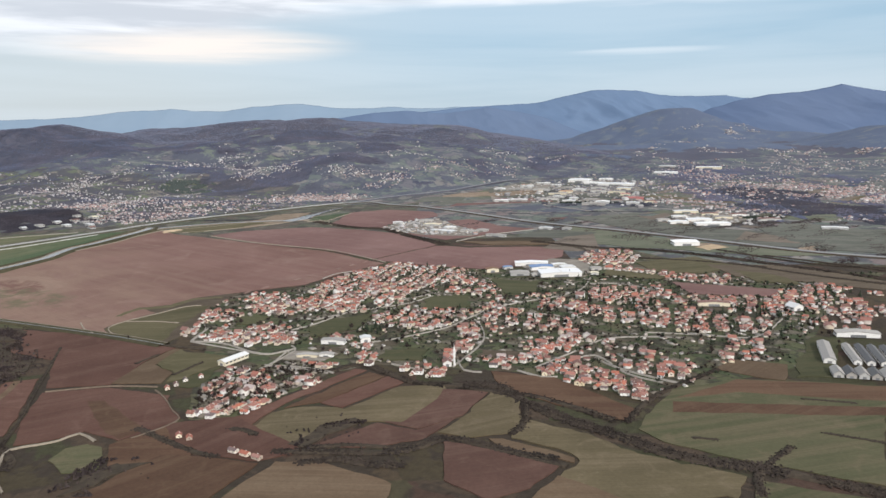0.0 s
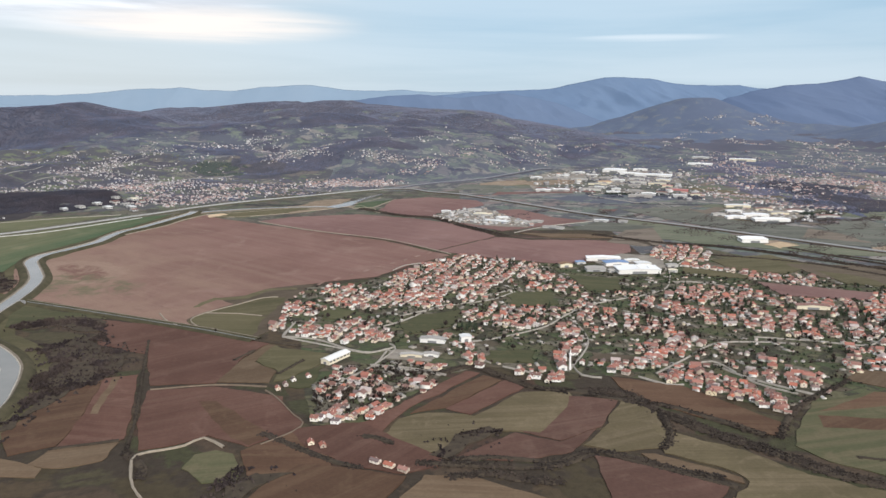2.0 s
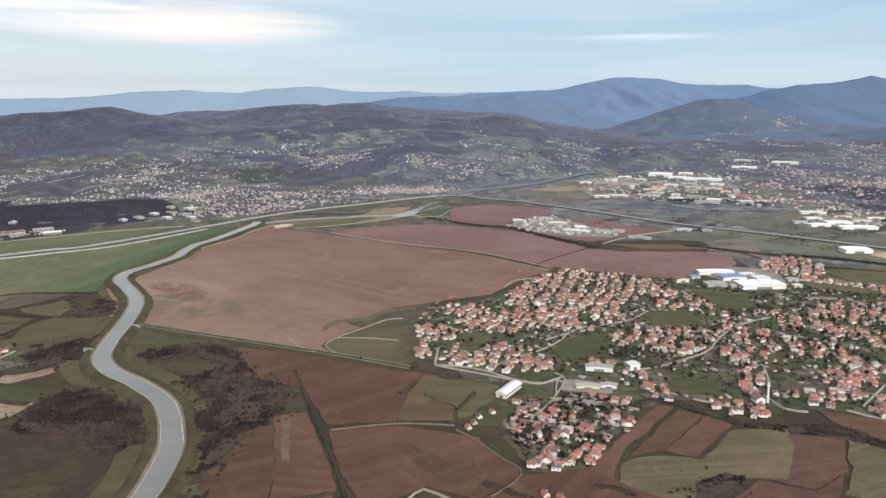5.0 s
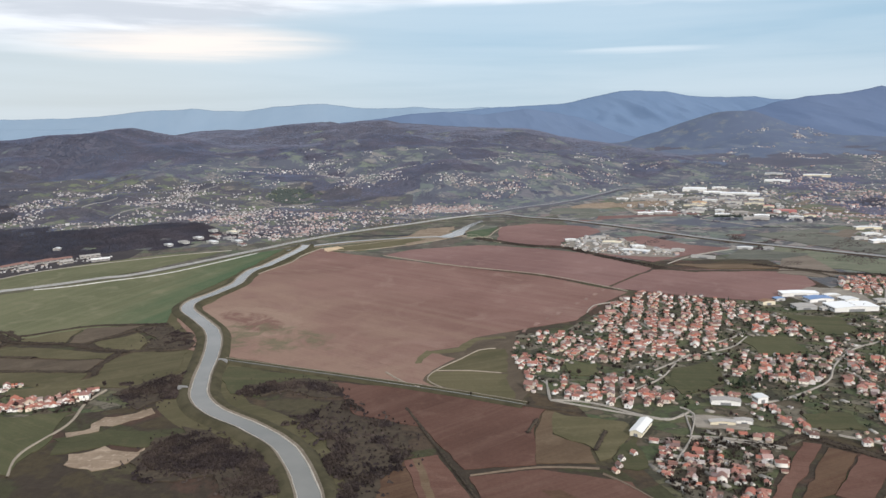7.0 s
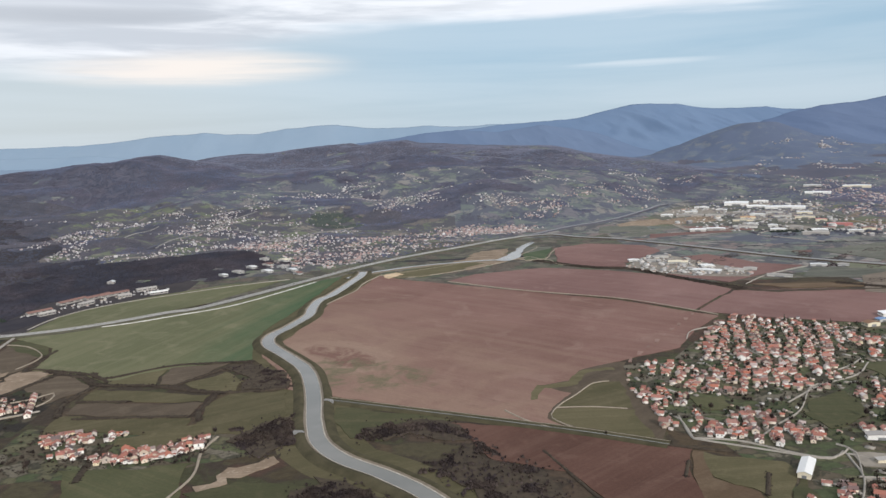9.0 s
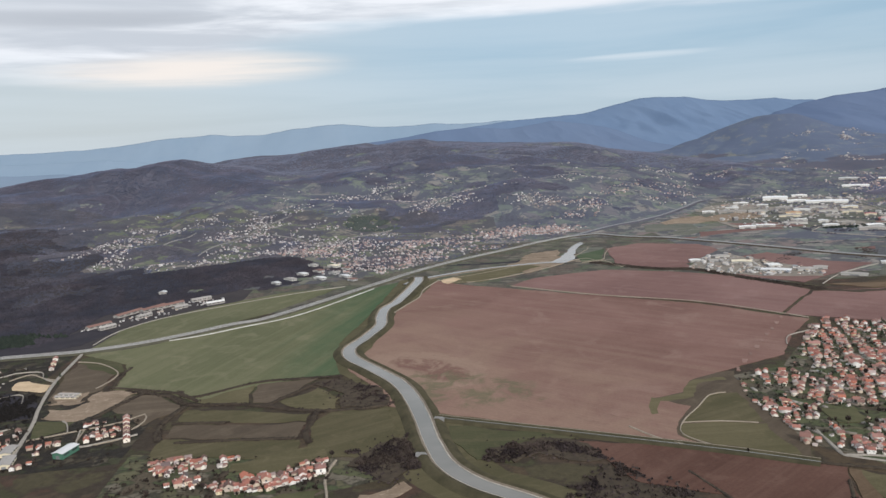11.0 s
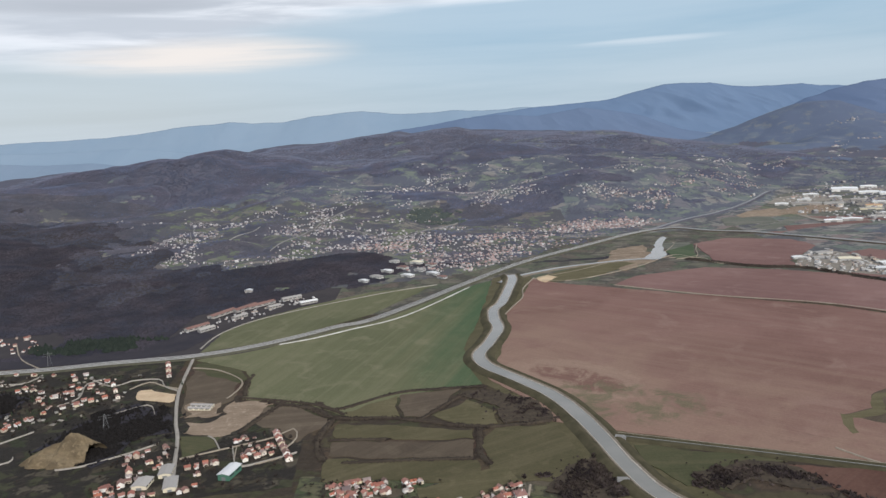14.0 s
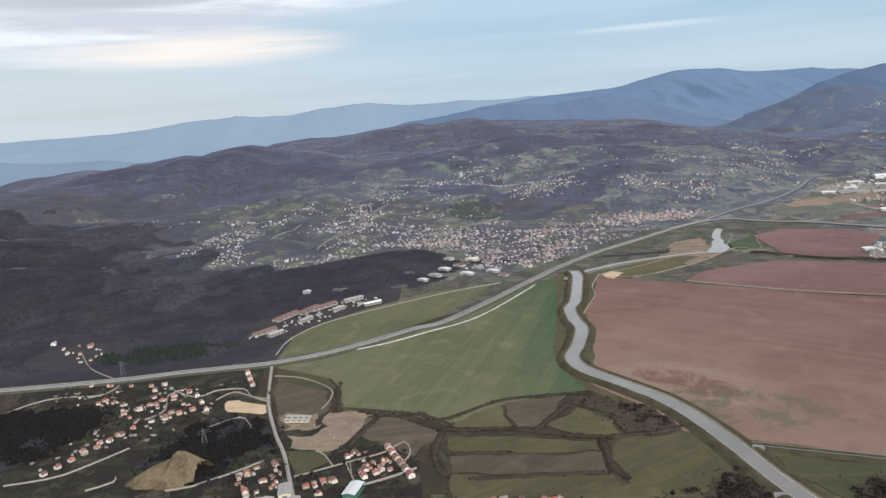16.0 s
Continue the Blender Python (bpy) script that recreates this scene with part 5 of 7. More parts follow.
track(1.5, (-143.3, 779), (-119.5, 779), (-109.8, 810.8), (-100.3, 838))
track(1.5, (-138.9, 771.3), (-117.8, 772), (-113.8, 745.9), (-102.7, 737))
lane(2, (108.9, 854.4), (129.5, 822.3), (151.7, 799.2))
lane(2, (108.9, 854.4), (136, 891.3))
lane(2.5, (290.1, 1112.9), (261.2, 981.5), (262.6, 911.2))
lane(2.5, (169.6, 813.3), (175.4, 773))
lane(1.4, (-119.6, 349.4), (-119, 367.3), (-122.6, 377))
lane(1.4, (-119.3, 347.6), (-103.8, 343.5), (-87, 329.2), (-77, 325.4), (-68, 333))
lane(1.6, (-75.5, 309.2), (-67.7, 329.2), (-70.7, 337))
lane(1.4, (-76.7, 309.8), (-61.8, 306.5), (-46.1, 298.1))
lane(1.3, (-94.2, 346.8), (-82.7, 358.1), (-67.8, 372), (-51.8, 397.8), (-43.1, 403.4))
lane(1.3, (-79.5, 485.1), (-71.5, 502), (-55.3, 510.9))
lane(1.3, (-62.1, 493.4), (-52.5, 447.4))
lane(1.2, (-27.6, 421.1), (-18, 427.4), (-4.4, 440.5))
lane(1.2, (-23.6, 307.8), (-9, 298.1))
lane(1.2, (4, 311.2), (6.3, 298.1), (13.3, 295.1))
lane(1.3, (27.6, 296.3), (36.1, 287.9), (42.4, 287.9))
lane(1.3, (61.9, 307.8), (69.9, 293.8), (86, 277.8))
lane(1.3, (86, 454.2), (104.8, 451.3), (122.7, 429.7))
lane(1.3, (70.7, 381.8), (62.9, 373.8), (54.1, 381.8), (41.3, 387))
track(1.6, (-268.9, 729.8), (-281, 693.9), (-284.3, 664.6), (-293.2, 639.7), (-301, 616.9))
lane(1.1, (-631, 509), (-622, 523), (-609, 529), (-586, 527))
lane(1.1, (-594, 524), (-584, 531), (-582, 542))
lane(1.1, (-581, 422), (-561, 427), (-549, 439), (-539, 452))
lane(1.1, (-545, 486), (-539, 497), (-545, 520), (-538, 528))
lane(1.1, (-548, 530), (-527, 513), (-520, 521), (-504, 521), (-496, 508), (-485, 499))
lane(1.1, (-507, 470), (-495, 480), (-489, 473), (-485, 464))
lane(1.8, (-434, 420), (-429, 405), (-425, 400), (-412, 406), (-404, 411))
lane(1.6, (-449, 434), (-445, 430), (-439, 418))
lane(1.1, (-506, 407), (-496, 409), (-480, 420), (-470, 429))
lane(1.1, (-541, 412), (-532, 418), (-533, 423))
track(1.6, (-189, 386), (-181, 373), (-173, 365))
pale_strip(0.8, (-447.6, 576.9), (-428.1, 586.1), (-406.2, 602), (-369.6, 631.3), (-322.9, 709.3))


# ---- hedges and woods ----
def tuft(count, spread, up, width, seed, rise=0.35):
    """Twigs as narrow blades that leave a short stem and end on an uneven crown."""
    r = np.random.default_rng(seed)
    a = r.random(count) * 2 * np.pi
    e = np.arcsin(r.random(count) ** 0.8)
    reach = 0.65 + 0.35 * r.random(count)
    tip = np.stack([np.cos(a) * np.cos(e) * spread * reach, np.sin(a) * np.cos(e) * spread * reach, up * (rise + (1 - rise) * np.sin(e) * reach)], -1)
    root = tip * np.array([0.25, 0.25, 0.0]) + np.array([0, 0, up * 0.08])
    across = np.stack([-np.sin(a), np.cos(a), np.zeros(count)], -1) * width + (r.random((count, 3)) - 0.5) * width
    mid = (root + tip) / 2 + (r.random((count, 3)) - 0.5) * spread * 0.3
    return np.stack([root, mid + across, tip, root, tip, mid - across], 1).reshape(-1, 3)


def scatter(name, places, sizes, templates, material):
    """One mesh of many tufts, each turned and scaled on its own."""
    if len(places) == 0:
        return None
    pick = RNG.integers(0, len(templates), len(places))
    turn = RNG.random(len(places)) * 2 * np.pi
    chunks = []
    for k, tpl in enumerate(templates):
        w = np.where(pick == k)[0]
        if not len(w):
            continue
        c, s = np.cos(turn[w])[:, None], np.sin(turn[w])[:, None]
        x = tpl[None, :, 0] * c - tpl[None, :, 1] * s
        y = tpl[None, :, 0] * s + tpl[None, :, 1] * c
        z = np.broadcast_to(tpl[None, :, 2], x.shape)
        v = np.stack([x, y, z], -1) * sizes[w][:, None, None] + places[w][:, None, :]
        chunks.append(v.reshape(-1, 3))
    verts = np.concatenate(chunks)
    return new(name, np_mesh(name, verts, np.arange(len(verts)).reshape(-1, 3), [material]))


BUSHES = [tuft(8, 0.8, 0.95, 0.17, s) for s in (1, 2, 3, 4)]
CROWNS = [tuft(8, 0.7, 1.0, 0.17, s, 0.4) for s in (11, 12, 13, 14)]


def canopy(name, places, sizes, material, high=0.5):
    """Far woods: many low uneven crowns that grow into one another."""
    n, k = len(places), 7
    a = np.arange(k) / k * 2 * np.pi + RNG.random((n, 1)) * 6.28
    r = 0.7 + 0.4 * RNG.random((n, k))
    ring = np.stack([np.cos(a) * r, np.sin(a) * r, -0.15 + 0.3 * RNG.random((n, k)) * high], -1)
    tip = np.stack([0.5 * RNG.random(n) - 0.25, 0.5 * RNG.random(n) - 0.25, high * (0.8 + 0.5 * RNG.random(n))], -1)
    v = np.concatenate([ring, tip[:, None, :]], 1) * sizes[:, None, None] + places[:, None, :]
    f = np.array([(i, (i + 1) % k, k) for i in range(k)])
    faces = (f[None] + (k + 1) * np.arange(n)[:, None, None]).reshape(-1, 3)
    return new(name, np_mesh(name, v.reshape(-1, 3), faces, [material], smooth=True))


def inside(points, poly):
    x, y = points[:, 0], points[:, 1]
    hit = np.zeros(len(points), bool)
    p = np.asarray(poly, float)
    q = np.roll(p, 1, 0)
    for (ax, ay), (bx, by) in zip(p, q):
        if ay == by:
            continue
        c = ((ay > y) != (by > y)) & (x < (bx - ax) * (y - ay) / (by - ay) + ax)
        hit ^= c
    return hit


def lifted(xy):
    return np.column_stack([xy, ground_height(xy[:, 0], xy[:, 1]) + 0.3])


hedge_count = 0


def off_roads(at, margin=0.5):
    """Those places that lie clear of every road and of the river."""
    ok = np.ones(len(at), bool)
    for line, half in ROADS + [(RIVER_LINE, 4.2), (STREAM_LINE, 3.0)]:
        lo, hi = line.min(0) - 3, line.max(0) + 3
        near = np.where(np.all((at > lo) & (at < hi), 1))[0]
        for i in range(0, len(near), 20000):
            k = near[i:i + 20000]
            d = np.full(len(k), 99.0)
            for p in line[::1]:
                d = np.minimum(d, np.hypot(at[k, 0] - p[0], at[k, 1] - p[1]))
            ok[k[d < half + margin + 1.2]] = False
    return at[ok]


def hedge(width, height, *points):
    """A ragged band of thorn and brush on its own dark strip of ground."""
    global hedge_count
    hedge_count += 1
    line = smooth_line(points, 1.0)
    n = int(len(line) * max(8.0, width * 4.6))
    at = line[RNG.integers(0, len(line), n)] + np.clip(RNG.normal(0, 0.25, (n, 2)), -0.6, 0.6) * width
    at = at[fbm(at[:, 0], at[:, 1], 8, 3) > 0.32]
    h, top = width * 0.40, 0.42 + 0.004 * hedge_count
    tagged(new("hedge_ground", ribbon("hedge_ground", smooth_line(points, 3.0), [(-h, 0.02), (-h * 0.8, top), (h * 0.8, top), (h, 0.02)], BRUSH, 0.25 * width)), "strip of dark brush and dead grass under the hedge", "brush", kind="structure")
    clumps = at
    tagged(canopy("hedge_brush", lifted(clumps), height * 0.24 * (0.4 + 0.9 * RNG.random(len(clumps))), SCRUB, 0.7), "low tangled brush of a leafless hedgerow", "hedge", kind="stuff")
    at = at[::2]
    ob = scatter("hedgerow", lifted(at), height * 0.30 * (0.3 + 0.9 * RNG.random(len(at)) ** 1.8), BUSHES, SCRUB)
    return tagged(ob, "dark brown leafless hedgerow of thorn scrub", "hedge", kind="stuff")


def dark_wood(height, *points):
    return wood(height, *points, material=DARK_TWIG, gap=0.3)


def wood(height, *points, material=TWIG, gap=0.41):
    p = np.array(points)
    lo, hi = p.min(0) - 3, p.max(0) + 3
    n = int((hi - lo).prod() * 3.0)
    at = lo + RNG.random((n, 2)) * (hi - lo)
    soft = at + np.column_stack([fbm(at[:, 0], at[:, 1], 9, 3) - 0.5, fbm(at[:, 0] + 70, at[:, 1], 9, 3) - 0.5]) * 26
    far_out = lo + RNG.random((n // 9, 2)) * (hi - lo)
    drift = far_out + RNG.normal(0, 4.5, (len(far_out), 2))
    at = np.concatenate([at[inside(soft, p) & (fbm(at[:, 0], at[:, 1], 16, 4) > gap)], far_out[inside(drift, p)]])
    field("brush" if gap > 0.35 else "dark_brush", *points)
    at = off_roads(at)
    clumps = at[RNG.random(len(at)) < 0.5]
    tagged(canopy("thicket_brush", lifted(clumps), height * 0.27 * (0.4 + 0.9 * RNG.random(len(clumps))), material, 0.8), "dense brush of bare winter trees", "woodland", kind="stuff")
    ob = scatter("bare_thicket", lifted(at), height * 0.37 * (0.45 + 0.9 * RNG.random(len(at)) ** 1.6), CROWNS, material)
    return tagged(ob, "thicket of bare dark winter trees", "woodland", kind="stuff")


hedge(6, 2.0, (-2.2, 281.1), (17, 279.9), (24.5, 267.3), (30, 257.9), (43.1, 240.8), (55.5, 229.1), (64.1, 218.6), (77.7, 210.1), (89.5, 206.6), (95.3, 202.1), (114.8, 190))
hedge(3, 1.7, (58.5, 241.9), (68.7, 258), (82.9, 273.4), (106.8, 293))
hedge(3, 1.7, (82.4, 189.4), (86.5, 202.5), (99.9, 216.9), (103.3, 219.9))
hedge(3.2, 1.8, (27.1, 260.3), (24.4, 241.8), (19.9, 234.5))
hedge(2.5, 1.2, (0.7, 231.9), (15.9, 220.9), (33.8, 210.1))
hedge(2, 1.2, (117.6, 229.5), (132.4, 221.2))
hedge(2, 1.2, (76.1, 228.1), (83.2, 226))
hedge(2, 1.2, (124, 259.2), (140.5, 253.9))
hedge(4, 2.2, (-44.6, 215.8), (-38.6, 217.1), (-33.3, 218.4), (-26, 215), (-15, 212.9))
hedge(4, 2, (-53.9, 224.3), (-39.6, 223.6), (-17, 222.5), (-2.2, 232))
hedge(3, 1.8, (-104.4, 244.7), (-79.8, 225.5), (-71.6, 221.8))
hedge(1.2, 1.5, (-177.9, 342.2), (-163.8, 298.7), (-149.6, 255.5), (-143.5, 233.2))
hedge(3, 2, (-142.2, 230.6), (-133.9, 221), (-132.5, 215.4))
hedge(2, 1.4, (-132.6, 315.9), (-127.8, 328))
hedge(2, 1.4, (-111.2, 299.9), (-104.6, 315.4))
hedge(2, 1.2, (-165.9, 233.4), (-148.4, 239.7))
hedge(2.2, 1.2, (-169.1, 364.3), (-133.7, 344.1), (-109.6, 334.4))
hedge(4, 1.9, (-58, 303.3), (-48.8, 300.9), (-35.4, 307.3), (-14.7, 286.1), (1.3, 280.2), (16.1, 272.7), (32.8, 265.6), (54.7, 243.8))
hedge(3, 1.7, (-43.8, 226.9), (-30.6, 227.9), (-14.9, 225.3), (-6, 231.3), (-1.6, 230))
hedge(4, 2.2, (2.4, 231.2), (9.2, 227.4), (21.7, 219.1), (31.2, 215.6))
hedge(2.4, 1.5, (27.3, 259.2), (24.8, 244.2), (21.3, 236.1))
hedge(3, 1.6, (-72.6, 242.8), (-67.7, 241.4), (-63, 237.3))
hedge(3.5, 1.8, (-404.7, 468.7), (-393.5, 458.4), (-366.7, 475.8), (-344, 478.4), (-321.4, 478.8))
hedge(4, 1.8, (-429.5, 473.4), (-406.6, 461.9), (-393.5, 447.9), (-362.7, 442.4), (-334.1, 430.1), (-315.2, 426.8), (-292.7, 430.8))
hedge(3.5, 1.8, (-393.5, 447.9), (-397.1, 420.6), (-391.3, 401.4))
hedge(3, 1.6, (-391.3, 421.8), (-366.4, 419.8))
hedge(3, 1.8, (-352.9, 438.2), (-342.7, 454.2), (-331.9, 468.9))
hedge(4, 1.8, (-326, 426.3), (-326.4, 400.9), (-323.3, 391))
hedge(3, 1.5, (-382.3, 398.1), (-357.4, 397.3), (-329.3, 395.6))
hedge(3, 1.8, (-445.8, 485.4), (-449.8, 505.2), (-449.2, 518.8))
hedge(3, 1.8, (-446.5, 482.5), (-407.9, 467.6), (-389.3, 451.3))
hedge(3.5, 1.8, (-422.7, 472.1), (-432.1, 447.3), (-434.8, 435.8))
hedge(3, 1.6, (-351.7, 365.6), (-351.9, 344.2), (-350.2, 331.3))
hedge(8, 2.6, (-128.9, 768.8), (-88.5, 723.6), (-55.8, 706.3), (-34.5, 666.1), (-0.7, 612.5))
hedge(7, 2.6, (72, 615.7), (113.5, 581.4), (151.6, 566.2), (191, 532.7), (232.1, 483.3), (262.5, 451.7))
hedge(4, 2.2, (107.1, 548.3), (173.1, 517.3), (206.6, 492.3))
hedge(4, 2.2, (200.6, 560), (240.5, 501.1), (279.1, 481.1))
hedge(5, 2, (189.3, 510.3), (223.7, 465.3), (253.6, 435.8))
hedge(3, 1.6, (223.7, 534.1), (254.8, 499.5), (274.4, 472.7))

wood(2.6, (-248.2, 373.6), (-226.3, 379.8), (-211.9, 372.9), (-205.4, 357.1), (-217.6, 357.3), (-230.3, 365.5), (-239.1, 357.7))
wood(3, (-221.4, 329.7), (-214.4, 340.1), (-204.2, 351.1), (-193.5, 330.7), (-181.5, 325.5), (-173.2, 298.8), (-181.3, 286.9), (-190.3, 256.1), (-193.1, 272.4), (-203.9, 295.2), (-205.1, 312.5))
wood(2.4, (-51.4, 229.4), (-43.4, 244.6), (-32.2, 250.2), (-29.4, 245), (-39.7, 236.9), (-46.1, 226.9))
wood(2.2, (-335.1, 469.5), (-326.7, 473.8), (-299.9, 456.9), (-292.3, 432.1), (-314.7, 429), (-314.5, 447.8))
wood(2.6, (-270.6, 297), (-269, 317.9), (-256.6, 320.9), (-241, 308.7), (-222, 284.8), (-261.3, 285.6))
wood(2.4, (-304.2, 364.5), (-290.1, 385.2), (-279.1, 390.2), (-277.8, 362.5), (-286, 346.2))
dark_wood(3.4, (-632.1, 507.6), (-586.6, 511.6), (-567.2, 501.5), (-566.6, 473.6), (-577.7, 464), (-583.3, 445.5), (-590.7, 436.3))
dark_wood(3.4, (-527.9, 426.6), (-517.7, 463.9), (-501, 482.9), (-476.6, 462.9), (-468.6, 441.5), (-484.4, 438.5), (-483.7, 421.7), (-490.8, 406.9), (-507.1, 421.2), (-521, 431.9))
wood(2.6, (-262.4, 327.9), (-248.1, 320.3), (-226.4, 299.7), (-216.3, 276.3), (-221.2, 269.4), (-231.6, 273))
wood(2.4, (-194.2, 253.1), (-188.9, 256.1), (-186.4, 247.2), (-191.5, 244.4))
wood(2.2, (-195.1, 233.8), (-189.6, 239), (-186.6, 231.2), (-192, 230))
wood(2.4, (-108.7, 197.4), (-106.8, 209.7), (-99.7, 218.4), (-89.8, 217.9), (-98.6, 209.3))


def woodland(name, label, lo, hi, spacing, size, mask, material=WOODS, high=0.5):
    n = int((hi[0] - lo[0]) * (hi[1] - lo[1]) / spacing ** 2)
    at = np.array(lo) + RNG.random((n, 2)) * (np.array(hi) - np.array(lo))
    at = at[mask(at[:, 0], at[:, 1])]
    ob = canopy(name, lifted(at), size * (0.6 + 0.7 * RNG.random(len(at))), material, high)
    return tagged(ob, label, "woodland", kind="stuff")


woodland("forest", "dark leafless forest on the lower slopes", (-1150, 565), (-355, 1200), 1.9, 1.45, lambda x, y: near_forest(x, y) & ~upper_forest(x, y), FOREST, 0.3)
woodland("upper_forest", "thinner leafless forest towards the hills, haze in its colour", (-1150, 690), (-545, 1240), 2.2, 1.6, upper_forest, HAZED_FOREST, 0.3)
woodland("hill_woods", "leafless woods on the near slopes, slight haze in their colour", (-1300, 780), (0, 1250), 2.4, 1.6, lambda x, y: hill_forest(x, y) & near_slope(x, y), NEAR_WOODS, 0.20)
woodland("hill_woods", "leafless woods on the hills, haze blue in their colour", (-1300, 780), (330, 1500), 2.6, 1.7, lambda x, y: hill_forest(x, y) & ~near_slope(x, y), WOODS, 0.20)
woodland("ridge_woods", "leafless woods along the ridge, haze blue in their colour", (-1300, 1500), (330, 2050), 4.0, 2.6, hill_forest, RIDGE_WOODS, 0.18)


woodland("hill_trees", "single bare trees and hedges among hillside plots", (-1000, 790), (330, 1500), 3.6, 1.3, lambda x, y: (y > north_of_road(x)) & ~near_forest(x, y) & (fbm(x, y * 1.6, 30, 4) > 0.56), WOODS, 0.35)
woodland("forest_conifers", "dark green conifers at the forest's edge", (-640, 575), (-520, 625), 1.8, 2.2, lambda x, y: (y > north_of_road(x) + 3) & (((x + 572) / 48) ** 2 + ((y - 598) / 16) ** 2 < 1) & (fbm(x, y, 14, 3) > 0.42), DARK_PINES, 1.2)
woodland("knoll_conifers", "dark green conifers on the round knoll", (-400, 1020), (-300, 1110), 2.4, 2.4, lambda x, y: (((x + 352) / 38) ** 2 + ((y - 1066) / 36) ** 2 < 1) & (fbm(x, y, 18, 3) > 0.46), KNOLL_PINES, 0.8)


# ---- houses ----
def add_box(bm, x0, x1, y0, y1, z0, z1):
    v = [bm.verts.new(p) for p in ((x0, y0, z0), (x1, y0, z0), (x1, y1, z0), (x0, y1, z0), (x0, y0, z1), (x1, y0, z1), (x1, y1, z1), (x0, y1, z1))]
    for f in ((3, 2, 1, 0), (4, 5, 6, 7), (0, 1, 5, 4), (1, 2, 6, 5), (2, 3, 7, 6), (3, 0, 4, 7)):
        bm.faces.new([v[i] for i in f])


def gabled_walls(w, l, h, rise):
    bm = bmesh.new()
    v = [bm.verts.new(p) for p in ((-w, -l, 0), (w, -l, 0), (w, l, 0), (-w, l, 0), (-w, -l, h), (w, -l, h), (w, l, h), (-w, l, h), (0, -l, h + rise), (0, l, h + rise))]
    for f in ((3, 2, 1, 0), (0, 1, 5, 8, 4), (2, 3, 7, 9, 6), (1, 2, 6, 5), (3, 0, 4, 7), (4, 8, 9, 7), (8, 5, 6, 9)):
        bm.faces.new([v[i] for i in f])
    return bm


def gabled_roof(w, l, h, rise, over=0.22, thick=0.12):
    bm = bmesh.new()
    k = rise / w
    for s in (-1, 1):
        e = w + over
        p = [(s * e, -l - over, h - over * k), (s * e, l + over, h - over * k), (0, l + over, h + rise), (0, -l - over, h + rise)]
        low = [bm.verts.new((x, y, z + 0.01)) for x, y, z in p]
        top = [bm.verts.new((x, y, z + thick)) for x, y, z in p]
        bm.faces.new(top)
        bm.faces.new(low[::-1])
        for i in range(4):
            bm.faces.new((low[i], low[(i + 1) % 4], top[(i + 1) % 4], top[i]))
    bmesh.ops.recalc_face_normals(bm, faces=bm.faces)
    return bm


def hipped_roof(w, l, h, rise, over=0.25):
    bm = bmesh.new()
    a, b, r = w + over, l + over, max(0.1, l - w * 0.9)
    low = [bm.verts.new(p) for p in ((-a, -b, h), (a, -b, h), (a, b, h), (-a, b, h))]
    mid = [bm.verts.new(p) for p in ((-a, -b, h + 0.12), (a, -b, h + 0.12), (a, b, h + 0.12), (-a, b, h + 0.12))]
    top = [bm.verts.new((0, -r, h + rise)), bm.verts.new((0, r, h + rise))]
    bm.faces.new(low[::-1])
    for i in range(4):
        bm.faces.new((low[i], low[(i + 1) % 4], mid[(i + 1) % 4], mid[i]))
    bm.faces.new((mid[0], mid[1], top[0]))
    bm.faces.new((mid[1], mid[2], top[1], top[0]))
    bm.faces.new((mid[2], mid[3], top[1]))
    bm.faces.new((mid[3], mid[0], top[0], top[1]))
    return bm


def box_part(name, dims, material, parent, label=""):
    bm = bmesh.new()
    add_box(bm, *dims)
    return part(name, bm, material, parent, label)


def house(label, w, l, h, rise, hip=False, balcony=False, wall=WALL, roof=ROOF):
    """A detached house: w and l are half its sides."""
    ob = tagged(new("house"), label, "house", "houses of the villages")
    if hip:
        bm = bmesh.new()
        add_box(bm, -w, w, -l, l, 0, h)
        part("wall", bm, wall, ob)
        top = part("roof", hipped_roof(w, l, h, rise), roof, ob, "clay tile hipped roof")
        run = max(0.1, l - w * 0.9)
    else:
        part("wall", gabled_walls(w, l, h, rise), wall, ob)
        top = part("roof", gabled_roof(w, l, h, rise), roof, ob, "clay tile gabled roof")
        run = l + 0.22
    box_part("ridge", (-0.09, 0.09, -run, run, h + rise - 0.02, h + rise + 0.17), roof, top, "clay ridge tiles")
    box_part("chimney", (w * 0.3, w * 0.3 + 0.22, -0.3, -0.05, h + rise * 0.3, h + rise + 0.3), wall, ob)
    for s in (-1, 1):
        for y in (-l * 0.5, l * 0.5):
            box_part("window", (s * w - 0.03, s * w + 0.03, y - 0.24, y + 0.24, h * 0.52, h * 0.80), PANE, ob, "dark glass window")
    box_part("window", (-0.3, 0.3, -l - 0.03, -l + 0.03, h * 0.52, h * 0.82), PANE, ob, "dark glass window")
    box_part("door", (w * 0.2, w * 0.2 + 0.34, -l - 0.035, -l + 0.03, 0, 0.72), TIMBER, ob, "brown wooden door")
    if balcony:
        box_part("balcony", (-w * 0.8, w * 0.8, -l - 0.42, -l, h * 0.44, h * 0.52), PALE, ob, "pale concrete balcony")
    return ob


